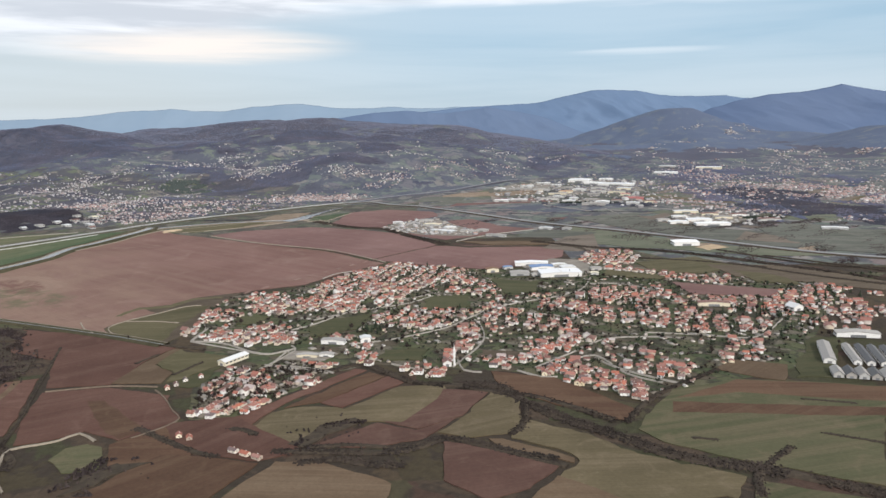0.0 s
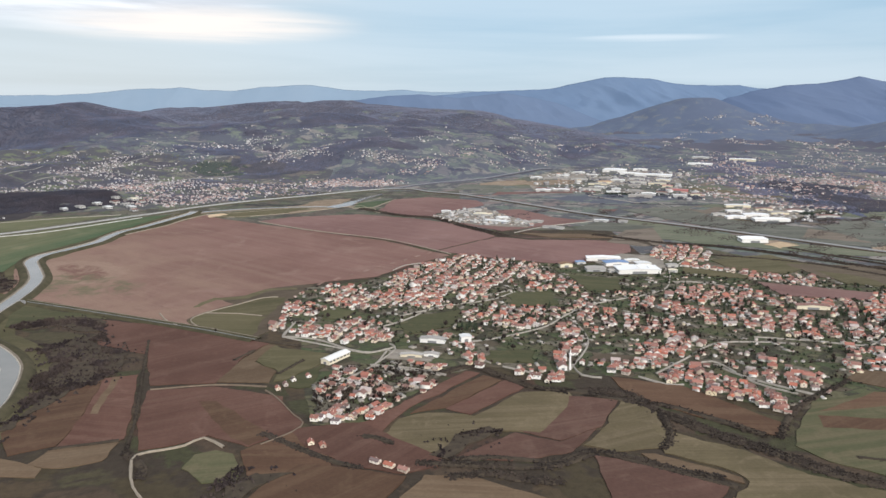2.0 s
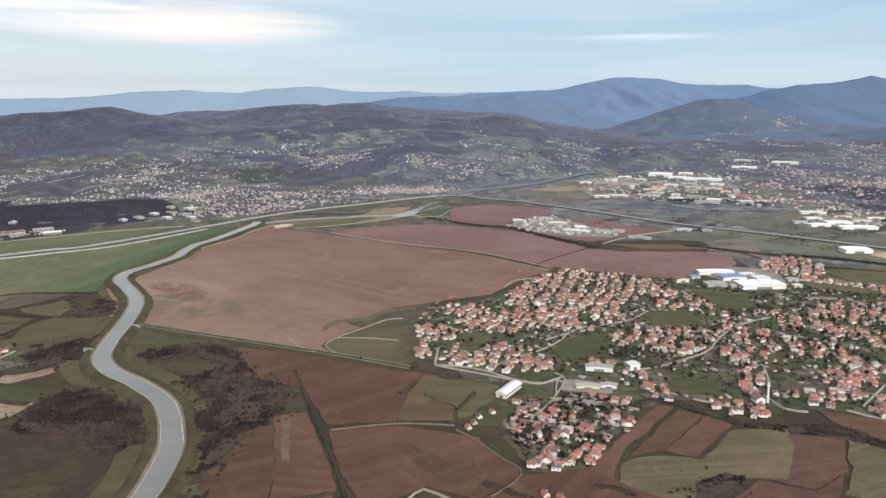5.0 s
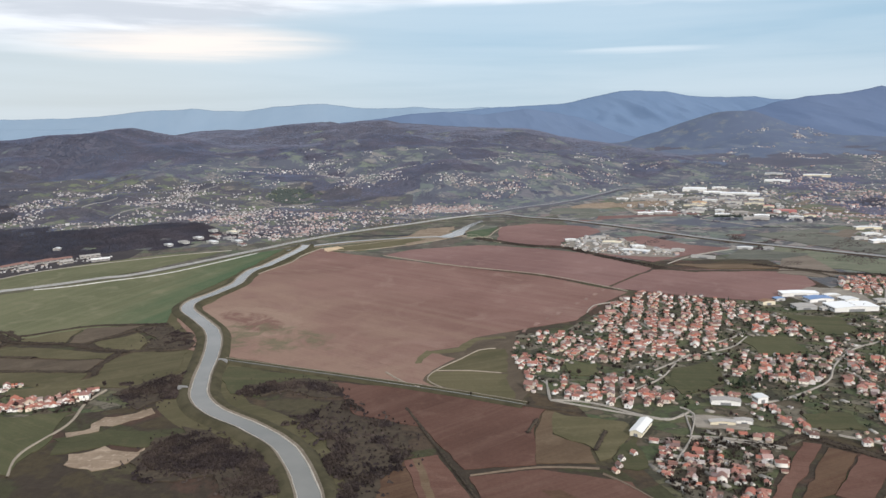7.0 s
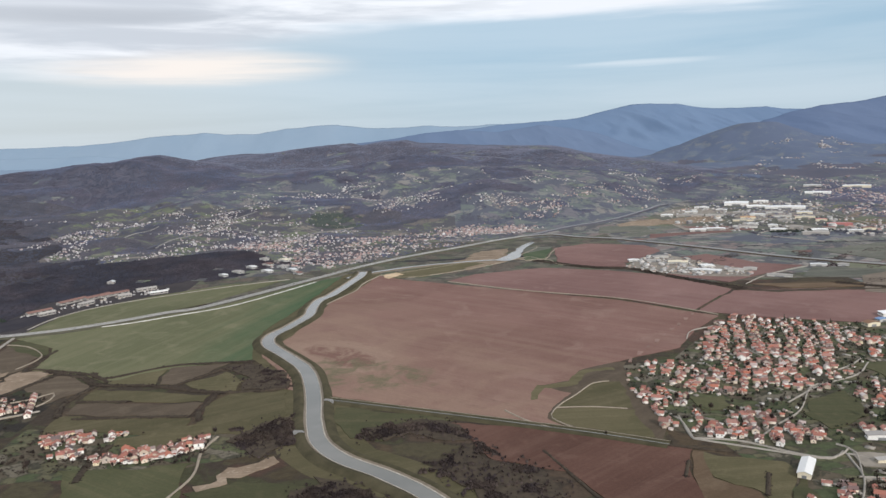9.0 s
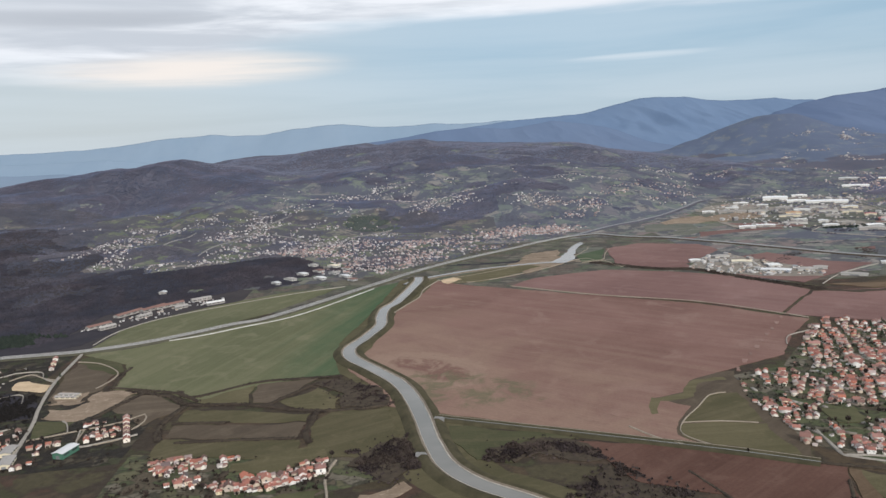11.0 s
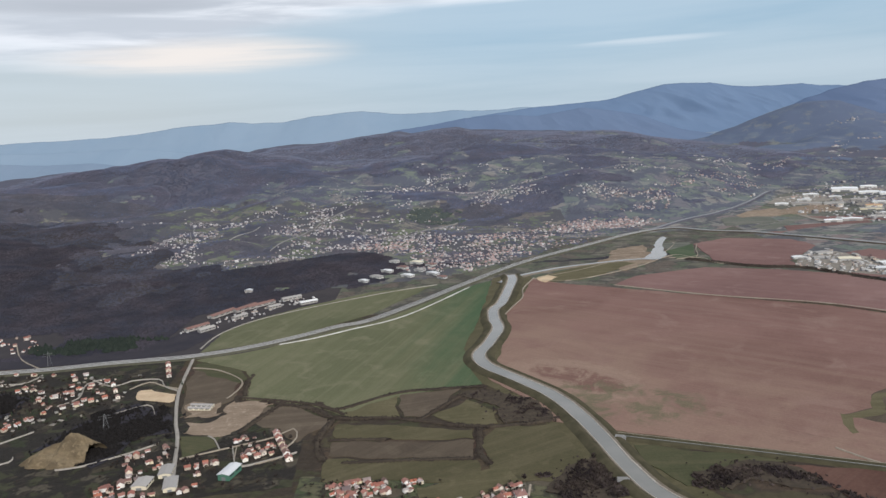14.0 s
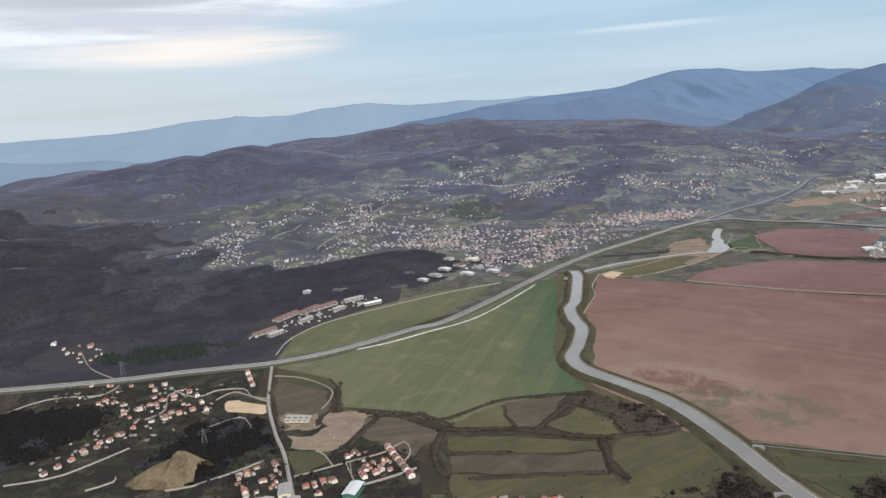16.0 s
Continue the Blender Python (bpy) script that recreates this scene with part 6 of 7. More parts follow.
HOUSE_KINDS = [
    house("two-storey rendered house with terracotta gabled roof", 1.7, 2.0, 1.9, 1.05),
    house("square rendered house with terracotta hipped roof", 1.85, 1.95, 1.8, 1.15, hip=True),
    house("tall rendered house with balcony and tiled roof", 1.7, 1.9, 2.3, 1.05, balcony=True),
    house("small rendered cottage with steep tiled roof", 1.3, 1.6, 1.4, 1.0),
    house("long rendered house with low tiled roof", 1.5, 2.5, 1.7, 0.85),
    house("large hipped-roof family house with balcony", 1.9, 2.1, 2.4, 1.15, hip=True, balcony=True),
]
for k, kind_of in enumerate(HOUSE_KINDS):
    kind_of.matrix_basis = pose(-346 + 6.5 * k, 350 + 2 * k, 0.15, 0, 0, 12)

OCCUPIED = []


def clear_of(at, margin=2.4):
    ok = np.ones(len(at), bool)
    for poly in NO_HOUSES:
        ok &= ~inside(at, poly)
    for line, half in ROADS:
        lo, hi = line.min(0) - 6, line.max(0) + 6
        near = ok & np.all((at > lo) & (at < hi), 1)
        if near.any():
            d = np.linalg.norm(at[near][:, None, :] - line[None, ::1, :], axis=2).min(1)
            ok[np.where(near)[0][d < half + margin]] = False
    for x, y, r in OCCUPIED:
        ok &= np.hypot(at[:, 0] - x, at[:, 1] - y) > r
    return ok


def spaced(poly, spacing, way):
    """Places inside a polygon in loose rows that run along the given direction."""
    p = np.array(poly, float)
    mid, reach = p.mean(0), np.ptp(p, 0).max()
    u, v = np.meshgrid(np.arange(-reach, reach, spacing * 0.84), np.arange(-reach, reach, spacing * 1.14))
    v = v + 0.22 * spacing * np.where(np.arange(len(v)) % 2, 1, -1)[:, None] + 4.5 * spacing * (fbm(u + mid[0], v + mid[1], 40, 2) - 0.5)
    u, v = u + RNG.normal(0, 0.22 * spacing, u.shape), v + RNG.normal(0, 0.22 * spacing, v.shape)
    c, q = math.cos(radians(way)), math.sin(radians(way))
    at = np.column_stack([mid[0] + (u * c - v * q).ravel(), mid[1] + (u * q + v * c).ravel()])
    at = at[inside(at, p)]
    return at[clear_of(at)]


house_total = 0


def put_house(x, y, angle, k=None, size=1.0):
    global house_total
    house_total += 1
    k = int(RNG.integers(0, len(HOUSE_KINDS))) if k is None else k
    z = float(ground_height(x, y)) + 0.15
    ob = copy_thing(HOUSE_KINDS[k], pose(x, y, z, 0, 0, angle))
    ob.scale = (size, size, size)
    return ob


def far_houses(name, label, at, angle, size, roof=ROOF_FAR):
    """Houses too many to count one by one: walls under gabled roofs in one mesh."""
    n = len(at)
    w = (1.25 + 0.6 * RNG.random(n)) * size
    l = w * (1.0 + 0.5 * RNG.random(n))
    h = (1.4 + 0.9 * RNG.random(n)) * size
    r = (0.62 + 0.4 * RNG.random(n)) * size
    o = 0.2 * size
    zero = np.zeros(n)
    body = [(-w, -l, zero), (w, -l, zero), (w, l, zero), (-w, l, zero), (-w, -l, h), (w, -l, h), (w, l, h), (-w, l, h), (zero, -l, h + r), (zero, l, h + r)]
    cap = [(-w - o, -l - o, h - 0.1), (-w - o, l + o, h - 0.1), (zero, l + o, h + r + 0.08), (zero, -l - o, h + r + 0.08), (w + o, -l - o, h - 0.1), (w + o, l + o, h - 0.1)]
    v = np.stack([np.stack(np.broadcast_arrays(*p), -1) for p in body + cap], 1)
    a = np.radians(angle if np.ndim(angle) else np.full(n, angle)) + RNG.choice([0, np.pi / 2], n) + RNG.normal(0, 0.12, n)
    c, s = np.cos(a)[:, None], np.sin(a)[:, None]
    xyz = np.stack([v[..., 0] * c - v[..., 1] * s + at[:, :1], v[..., 0] * s + v[..., 1] * c + at[:, 1:2], v[..., 2] + ground_height(at[:, 0], at[:, 1])[:, None] - 0.1], -1)
    tris = np.array([(0, 1, 5), (0, 5, 4), (1, 2, 6), (1, 6, 5), (2, 3, 7), (2, 7, 6), (3, 0, 4), (3, 4, 7), (4, 5, 8), (6, 7, 9), (10, 13, 12), (10, 12, 11), (13, 14, 15), (13, 15, 12)])
    faces = (tris[None] + 16 * np.arange(n)[:, None, None]).reshape(-1, 3)
    index = np.tile([0] * 10 + [1] * 4, n)
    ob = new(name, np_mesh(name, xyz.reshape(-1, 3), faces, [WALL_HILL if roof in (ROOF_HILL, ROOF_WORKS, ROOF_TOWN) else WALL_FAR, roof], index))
    return tagged(ob, label, "houses", kind="stuff")


def district(label, spacing, nearest, *poly, gaps=0.36):
    """Houses of one quarter: those on the camera's side are things of their own, the rest one mesh."""
    way = 71 if poly[0][0] > -200 else 24
    angle = way - 90
    at = spaced(poly, spacing * (0.80 if spacing < 5 else 0.68), way)
    at = at[fbm(at[:, 0] + 300, at[:, 1], 15, 3) > gaps + (0.02 if spacing < 5 else 0.0)]
    at = at[np.argsort(at[:, 1])]
    for x, y in at[:nearest]:
        put_house(x, y, angle + RNG.normal(0, 7) + 90 * RNG.integers(0, 4), None, 0.47 + 0.31 * RNG.random())
    rest = at[nearest:]
    if len(rest):
        far_houses("village_houses", label, rest, angle, 0.57 * np.exp(RNG.normal(0, 0.22, len(rest))))


def row_of_houses(start, end, count, k, size=1.0):
    a, b = Vector(start), Vector(end)
    turn = math.degrees(math.atan2(b.y - a.y, b.x - a.x))
    for i in range(count):
        p = a.lerp(b, i / max(1, count - 1))
        put_house(p.x, p.y, turn + 90, k, size)


# ---- halls, works and single buildings ----
def hall(name, label, x, y, w, l, h, rise, angle, wall=PALE, roof=SHEET, windows=4, vents=False, category="hall"):
    """A shed or works hall; w and l are its sides. It keeps its ground free of houses."""
    ob = tagged(new(name), label, category)
    ob.matrix_basis = pose(x, y, float(ground_height(x, y)) + 0.2, 0, 0, angle)
    a, b = w / 2, l / 2
    OCCUPIED.append((x, y, max(a, b) + 2.5))
    part("wall", gabled_walls(a, b, h, rise), wall, ob)
    part("roof", gabled_roof(a, b, h, rise, 0.3, 0.15), roof, ob)
    for i in range(windows):
        p = -b + l * (i + 0.5) / windows
        for s in (-1, 1):
            box_part("window", (s * a - 0.04, s * a + 0.04, p - l / windows * 0.32, p + l / windows * 0.32, h * 0.5, h * 0.78), PANE, ob, "dark strip of glazing")
    box_part("gate", (-a * 0.35, a * 0.35, -b - 0.05, -b + 0.02, 0, h * 0.6), STEEL, ob, "grey sheet metal gate")
    if vents:
        for i in range(3):
            p = -b + l * (i + 0.5) / 3
            box_part("roof_vent", (-0.35, 0.35, p - l * 0.11, p + l * 0.11, h + rise * 0.8, h + rise + 0.55), wall, ob)
    return ob


# ---- single buildings ----
hall("barn", "long white farm hall with pale metal roof", -91.4, 316, 4.2, 13.5, 1.9, 0.7, -31, CREAM, SHEET, 6)
hall("factory_hall", "large white factory hall with white metal roof", 72, 482, 26, 13, 2.6, 0.6, 3, PALE, WHITE_SHEET, 4, True)
hall("factory_hall", "factory hall with blue metal roof", 63, 502, 15, 8, 2.2, 0.6, 6, PALE, BLUE, 3)
hall("factory_hall", "long white factory hall with pale roof", 58, 517, 22, 7, 2.2, 0.5, -4, PALE, WHITE_SHEET, 4)
hall("factory_hall", "low white factory annex with grey roof", 47, 486, 12, 8, 1.8, 0.4, 0, HALL_WALL, DULL, 3)
hall("warehouse", "low pale warehouse beside the factory", 80, 500, 9, 7, 2.0, 0.5, 12, PALE, SHEET, 2)
hall("warehouse", "small yellow warehouse at the field's edge", 30, 497, 8, 5, 2.2, 0.6, 10, CREAM, TIMBER, 2)
hall("hangar", "isolated white hangar on the plain", 184, 586, 19, 12, 2.8, 0.5, -3, PALE, WHITE_SHEET, 4)
hall("storage_dome", "rounded white storage hall among houses", 177, 383, 6, 6, 2.0, 1.6, 20, PALE, SHEET, 2)
hall("green_hall", "tall green sheet metal hall with white roof", -427.5, 393, 5, 10, 2.5, 0.5, -14, GREEN, SHEET, 2)
for i in range(6):
    hall("greenhouse", "white barrel-roofed greenhouse of the nursery" if i % 2 == 0 else "grey barrel-roofed greenhouse of the nursery", 149 + 4.2 * i, 284 - 1.2 * i, 3.6, 8, 1.5, 1.3, -16, HALL_WALL if i % 2 == 0 else DULL, DULL if i % 2 == 0 else DARKSHEET, 0)
for i in range(4):
    hall("poultry_shed", "long low shed with dark slate roof", 166 + 4.6 * i, 306 - 1.4 * i, 2.9, 24, 1.5, 0.7, -16, PALE, DARKSHEET if i else DULL, 6)
hall("poultry_shed", "long low shed with grey roof", 157, 309, 4.4, 26, 1.8, 0.8, -20, PALE, DULL, 6)
hall("workshop", "low workshop with grey roof by the nursery", 183, 334, 18, 5, 2.0, 0.7, -12, PALE, DULL, 4)
hall("industrial_hall", "large white industrial hall in the valley", 205, 1166, 32, 22, 4.2, 0.6, -23, PALE, WHITE_SHEET, 2)
hall("industrial_hall", "low white industrial hall in the valley", 217, 1126, 24, 14, 2.6, 0.5, -22, PALE, WHITE_SHEET, 2)
hall("industrial_hall", "long white industrial hall in the valley", 245, 1100, 50, 16, 2.8, 0.5, -22, PALE, WHITE_SHEET, 3)
hall("industrial_hall", "white hall behind the long hall", 248, 1186, 20, 10, 2.8, 0.5, -22, PALE, WHITE_SHEET, 2)
for x, y, w, l, a, wall_, roof_ in ((77, 1066, 15, 9, -20, HALL_WALL, WHITE_SHEET), (104, 1057, 34, 10, -20, DULL, DULL), (146, 1138, 19, 9, -21, HALL_WALL, WHITE_SHEET), (132, 1046, 22, 8, -20, HALL_WALL, DULL), (170, 1062, 16, 9, -20, DULL, DULL), (116, 1090, 16, 8, -20, HALL_WALL, SHEET),
                                    (68, 916, 17, 8, -17, HALL_WALL, WHITE_SHEET), (89, 918, 19, 8, -17, DULL, WHITE_SHEET), (124, 926, 26, 7, -17, HALL_WALL, DULL), (139, 945, 13, 6, -17, HALL_WALL, SHEET), (172, 905, 14, 7, -17, DULL, DULL), (155, 925, 10, 8, -17, HALL_WALL, SHEET),
                                    (143, 884, 15, 7, -16, HALL_WALL, WHITE_SHEET), (163, 842, 25, 8, -16, DULL, DULL), (177, 862, 15, 9, -16, HALL_WALL, WHITE_SHEET), (201, 1006, 20, 8, -19, HALL_WALL, DULL), (221, 990, 22, 7, -19, CREAM, DULL), (187, 968, 15, 8, -18, DULL, DULL),
                                    (180, 1030, 18, 8, -19, HALL_WALL, SHEET), (240, 1032, 18, 9, -20, CREAM, SHEET), (210, 1050, 20, 7, -20, HALL_WALL, DULL), (198, 885, 12, 8, -17, DULL, BRICK_ROOF), (208, 850, 14, 7, -16, HALL_WALL, SHEET), (232, 870, 12, 8, -16, CREAM, BRICK_ROOF), (225, 958, 12, 7, -18, CREAM, REDSHEET), (160, 1100, 14, 9, -21, DULL, SHEET)):
    hall("industrial_hall", "pale works hall between yards in the valley", x, y, w, l, 2.3, 0.5, a, wall_, roof_, 2)
hall("industrial_hall", "cream works hall with orange roof", 158, 1004, 17, 9, 2.6, 0.5, -19, CREAM, ORANGE_SHEET, 2)
hall("industrial_hall", "cream works hall with dull roof", 145, 986, 23, 7, 2.1, 0.5, -18, CREAM, DULL, 2)
hall("industrial_hall", "faded red sheet metal hall in the town", 223, 912, 25, 8, 2.6, 0.5, -18, REDSHEET, REDSHEET, 2)
hall("industrial_hall", "long pale hall at the town's edge", 353, 1232, 36, 12, 2.6, 0.5, -25, PALE, WHITE_SHEET, 2)
hall("industrial_hall", "cream works hall at the town's edge", 438, 1282, 40, 14, 3.6, 0.5, -27, CREAM, WHITE_SHEET, 2)
hall("industrial_hall", "pale hall on the town's main street", 372, 1290, 26, 12, 2.6, 0.5, -27, HALL_WALL, SHEET, 2)
for x, y, w, l, a, wall_, roof_ in ((214, 703, 17, 8, 0, PALE, WHITE_SHEET), (237, 716, 22, 10, -3, PALE, WHITE_SHEET), (240, 688, 30, 10, -4, PALE, WHITE_SHEET), (244, 779, 24, 8, -4, CREAM, SHEET), (260, 755, 16, 8, -6, CREAM, BRICK_ROOF), (264, 729, 16, 9, -6, CREAM, DULL), (285, 745, 14, 8, -8, PALE, BRICK_ROOF), (226, 740, 14, 7, 0, PALE, SHEET),
                                    (300, 708, 18, 7, -8, HALL_WALL, BRICK_ROOF), (205, 720, 12, 6, 0, HALL_WALL, DULL)):
    hall("works_hall", "pale works hall by the airfield meadow", x, y, w, l, 2.0, 0.5, a, wall_, roof_, 3)
for x, y, w, l, a, m in ((-46, 742, 9, 6, 0, SHEET), (-19, 755, 14, 7, 10, DULL), (-12, 724, 16, 9, -20, CREAM), (-2, 680, 22, 8, -30, SHEET), (20, 676, 12, 7, -25, DULL), (33, 680, 10, 6, -25, DULL), (-30, 735, 12, 6, -10, DULL), (5, 700, 9, 9, 0, SHEET), (43, 648, 18, 4, -30, DULL), (90, 684, 12, 5, -20, SHEET), (108, 680, 8, 5, -20, DULL), (330, 648, 20, 7, -20, SHEET)):
    hall("depot", "pale depot building among storage yards", x, y, w, l, 1.6, 0.4, a, HALL_WALL, m, 3)
for x, y, w, l, a, m in ((-518, 631, 5, 18, -38, BRICK_ROOF), (-509, 624, 4, 12, -38, DULL), (-511, 668, 6, 24, -28, BRICK_ROOF), (-497, 682, 6, 22, -30, BRICK_ROOF), (-487, 690, 6, 24, -42, BRICK_ROOF), (-494, 655, 4, 12, -35, DULL), (-507, 733, 6, 4, 0, SHEET), (-466, 706, 5, 16, -54, DULL), (-449, 688, 4, 14, -58, SHEET), (-474, 680, 4, 10, -50, DULL)):
    hall("barracks", "long low barracks building below the forest", x, y, w, l, 1.9, 0.8, a, DULL, m, 4)
for x, y, w, l, a, m in ((-412, 746, 9, 4, -40, SHEET), (-402, 758, 12, 5, -40, DULL), (-394, 777, 11, 5, -42, SHEET), (-381, 788, 10, 6, -40, BRICK_ROOF), (-375, 757, 12, 5, -42, SHEET), (-365, 775, 9, 6, -40, DULL), (-353, 760, 12, 5, -45, SHEET), (-345, 746, 8, 5, -45, BRICK_ROOF), (-390, 812, 9, 5, -40, DULL), (-369, 805, 12, 6, -40, CREAM), (-356, 793, 9, 5, -42, BRICK_ROOF)):
    hall("store", "pale store building beside the main road", x, y, w, l, 1.8, 0.5, a, HALL_WALL, m, 2)
for x, y, w, l, a in ((-455, 398, 5, 9, 10), (-461, 388, 6, 8, 0), (-449, 386, 5, 10, 15)):
    hall("workshop", "low workshop with grey roof and cluttered yard", x, y, w, l, 1.6, 0.5, a, CREAM, DULL, 3)
for x, y, a in ((-464, 473, 78), (-464, 469, 80)):
    hall("store_shed", "long low pale shed on bare earth", x, y, 2.2, 12, 1.2, 0.4, a, CREAM, DULL, 4)
hall("school", "long pale school building with flat roof", -52, 340, 11, 3.6, 1.8, 0.5, -12, PALE, DULL, 6)
hall("community_hall", "long pale hall with brown tiled roof in the village", 140, 395, 16, 4, 1.9, 0.6, -8, CREAM, BRICK_ROOF, 5)

hall("garage_row", "low pale garages along a gravel yard", -60.5, 319.8, 9, 2.4, 1.3, 0.4, -6, CREAM, DULL, 5)
hall("garage_row", "low garages with grey roof on a yard", -52.3, 320.5, 6, 2.6, 1.3, 0.4, -10, PALE, DULL, 4)
hall("town_house", "large white house with flat pale roof", -37.7, 341.4, 4.5, 4, 2.4, 0.4, 12, PALE, SHEET, 3)

for x, y, w, l, a, m in ((72, 481, 6, 3, 8, DULL), (50, 488, 5, 3.5, 20, SHEET), (98, 497, 7, 4, 5, DULL), (41, 506, 6, 4, 14, BLUE), (76, 512, 9, 4, 8, SHEET), (94, 481, 5, 3, 0, CREAM), (56, 481, 4, 3, 12, DULL)):
    hall("outbuilding", "low outbuilding in the factory yard", x, y, w, l, 1.5, 0.35, a, HALL_WALL, m, 2)


def minaret(x, y):
    """A white mosque with a slender minaret."""
    hall("mosque", "white mosque with low tiled roof", x - 3, y + 1, 3.4, 4, 1.8, 0.9, 5, PALE, ROOF, 3)
    ob = tagged(new("minaret"), "slender white minaret with pointed cap", "minaret")
    ob.matrix_basis = pose(x, y, 0.3)
    for name, z0, z1, r0, r1, m in (("shaft", 0, 6.4, 0.45, 0.35, PALE), ("gallery", 6.4, 6.8, 0.62, 0.62, PALE), ("lantern", 6.8, 8.0, 0.30, 0.28, PALE), ("cap", 8.0, 9.6, 0.35, 0.02, DULL)):
        bm = bmesh.new()
        bmesh.ops.create_cone(bm, cap_ends=True, segments=12, radius1=r0, radius2=r1, depth=z1 - z0, matrix=Matrix.Translation((0, 0, (z0 + z1) / 2)))
        part(name, bm, m, ob)


minaret(2.5, 304)


def outlet(x, y, angle):
    """A drain outlet in the river bank: a concrete apron between two wing walls."""
    ob = tagged(new("drain_outlet"), "small pale concrete drain outlet in the river bank", "drain outlet")
    ob.matrix_basis = pose(x, y, 0.9, 0, 0, angle)
    box_part("apron", (-2.2, 2.2, -0.35, 0.35, -0.6, 0.95), CONCRETE, ob)
    for s_ in (-1, 1):
        box_part("wing_wall", (-2.3, 1.6, s_ * 0.5 - 0.1, s_ * 0.5 + 0.1, -0.6, 1.25), CONCRETE, ob)


outlet(-275, 368, -8)
outlet(-268, 405, -20)


def pylon(x, y, height):
    """A lattice mast of the power line."""
    ob = tagged(new("power_pylon"), "grey steel lattice pylon of a power line", "pylon")
    ob.matrix_basis = pose(x, y, float(ground_height(x, y)), 0, 0, 30)

    def bar(name, a, b, r=0.05):
        a, b = Vector(a), Vector(b)
        bm = bmesh.new()
        m = Matrix.Translation((a + b) / 2) @ (b - a).to_track_quat("Z", "Y").to_matrix().to_4x4()
        bmesh.ops.create_cone(bm, cap_ends=True, segments=6, radius1=r, radius2=r, depth=(b - a).length, matrix=m)
        part(name, bm, STEEL, ob)
    for sx_ in (-1, 1):
        for sy_ in (-1, 1):
            bar("leg", (sx_ * 1.3, sy_ * 1.3, 0), (sx_ * 0.2, sy_ * 0.2, height))
    for i in range(5):
        z0, z1 = height * i / 5, height * (i + 1) / 5
        w0, w1 = 1.3 - 1.1 * i / 5, 1.3 - 1.1 * (i + 1) / 5
        for s in (-1, 1):
            bar("brace", (-w0, s * w0, z0), (w1, s * w1, z1), 0.03)
            bar("brace", (s * w0, -w0, z0), (s * w1, w1, z1), 0.03)
    for z, w in ((0.72, 3.4), (0.86, 2.6)):
        bar("cross_arm", (-w, 0, height * z), (w, 0, height * z), 0.06)


pylon(-503, 450, 8)
pylon(-588, 562, 9)

# a bare quarry mound among the western houses
ux, uy = np.meshgrid(np.linspace(-1, 1, 70), np.linspace(-1, 1, 50))
rough_ = fbm(ux * 20 + 40, uy * 20 + 9, 9, 5) - 0.5
uz = np.clip(1 - np.abs(ux - 0.45 + 0.3 * uy) ** 1.1 * 0.8 - np.abs(uy + 0.5 * rough_) ** 1.4, 0, 1) ** 0.9 * (1 + 0.9 * rough_) * 12.0 - 0.5
mound = new("quarry_mound", np_mesh("quarry_mound", np.stack([-512 + ux * 19 + uy * 4, 417 + uy * 11 + ux * 3, uz], -1).reshape(-1, 3), grid_faces(70, 50), [SPOIL], smooth=True))
tagged(mound, "bare ochre quarry mound with worn slopes", "mound", kind="structure")

# ---- the villages ----
district("dense red-roofed houses at the plough's edge", 3.7, 30, (-136.5, 366.6), (-138.1, 407.4), (-114.3, 407.4), (-106.2, 392.8), (-111.3, 380.2), (-107, 362.8), (-87.1, 375.2), (-69.8, 360.9), (-71.2, 343.5), (-84.4, 350.3), (-90.5, 337.8), (-98.5, 341.9), (-120.3, 350.3), (-127.4, 359.2), gaps=0.3)
district("red-roofed houses behind the green strip", 4, 13, (-132.6, 432), (-108, 448.2), (-87.8, 441.3), (-67.7, 425.5), (-46, 425.5), (-43.2, 396), (-66, 390.6), (-86.1, 392.8), (-101.4, 399.4), (-116.3, 419.3), gaps=0.37)
district("houses on the field corner lanes", 4.4, 7, (-83.9, 456.7), (-66, 499.7), (-55.2, 508.5), (-42.7, 452.3), (-46, 419.2), (-61.3, 419.3), (-77.5, 431.9), gaps=0.28)
district("dense red-roofed houses north of the village", 4.4, 0, (-57.2, 513.9), (-30.2, 543), (-3.1, 536.8), (15.7, 499.4), (18.5, 466.9), (34.5, 452.2), (30.2, 419.1), (7.4, 431.8), (-16.2, 455.2), (-25, 413.1), (-40.1, 407.3), gaps=0.36)
district("houses along the middle lane", 4.4, 16, (-37.5, 392.7), (-13.7, 403.8), (10.2, 395.9), (10.7, 380.1), (-1.3, 360.9), (-17.1, 360.9), (-29.9, 368.4), (-37.9, 375.2), gaps=0.36)
district("red-roofed houses round the village centre", 5.2, 16, (9.7, 392.7), (37.5, 425.3), (63.8, 431.7), (75, 395.8), (54.3, 327.6), (36.3, 313.2), (29.8, 335.4), (20.8, 339.4), (17.1, 360.9), gaps=0.37)
district("houses lining the minaret street", 3.9, 15, (3.2, 365.5), (13.3, 370.2), (19.1, 343.5), (12.3, 313.2), (3.2, 306.4), (-2.6, 313.2), (6.6, 343.5), gaps=0.2)
district("houses above the hedge", 3.9, 12, (-22.5, 307.7), (-8.2, 305.1), (4.3, 306.4), (1, 292.5), (-7.3, 286.6), (-22, 299.9), gaps=0.2)
district("houses above the brown field", 4.2, 16, (14.1, 316.7), (24.8, 313.2), (42.8, 320.2), (48.1, 303.1), (43.7, 282), (30.9, 292.5), (17.5, 299.9), gaps=0.3)
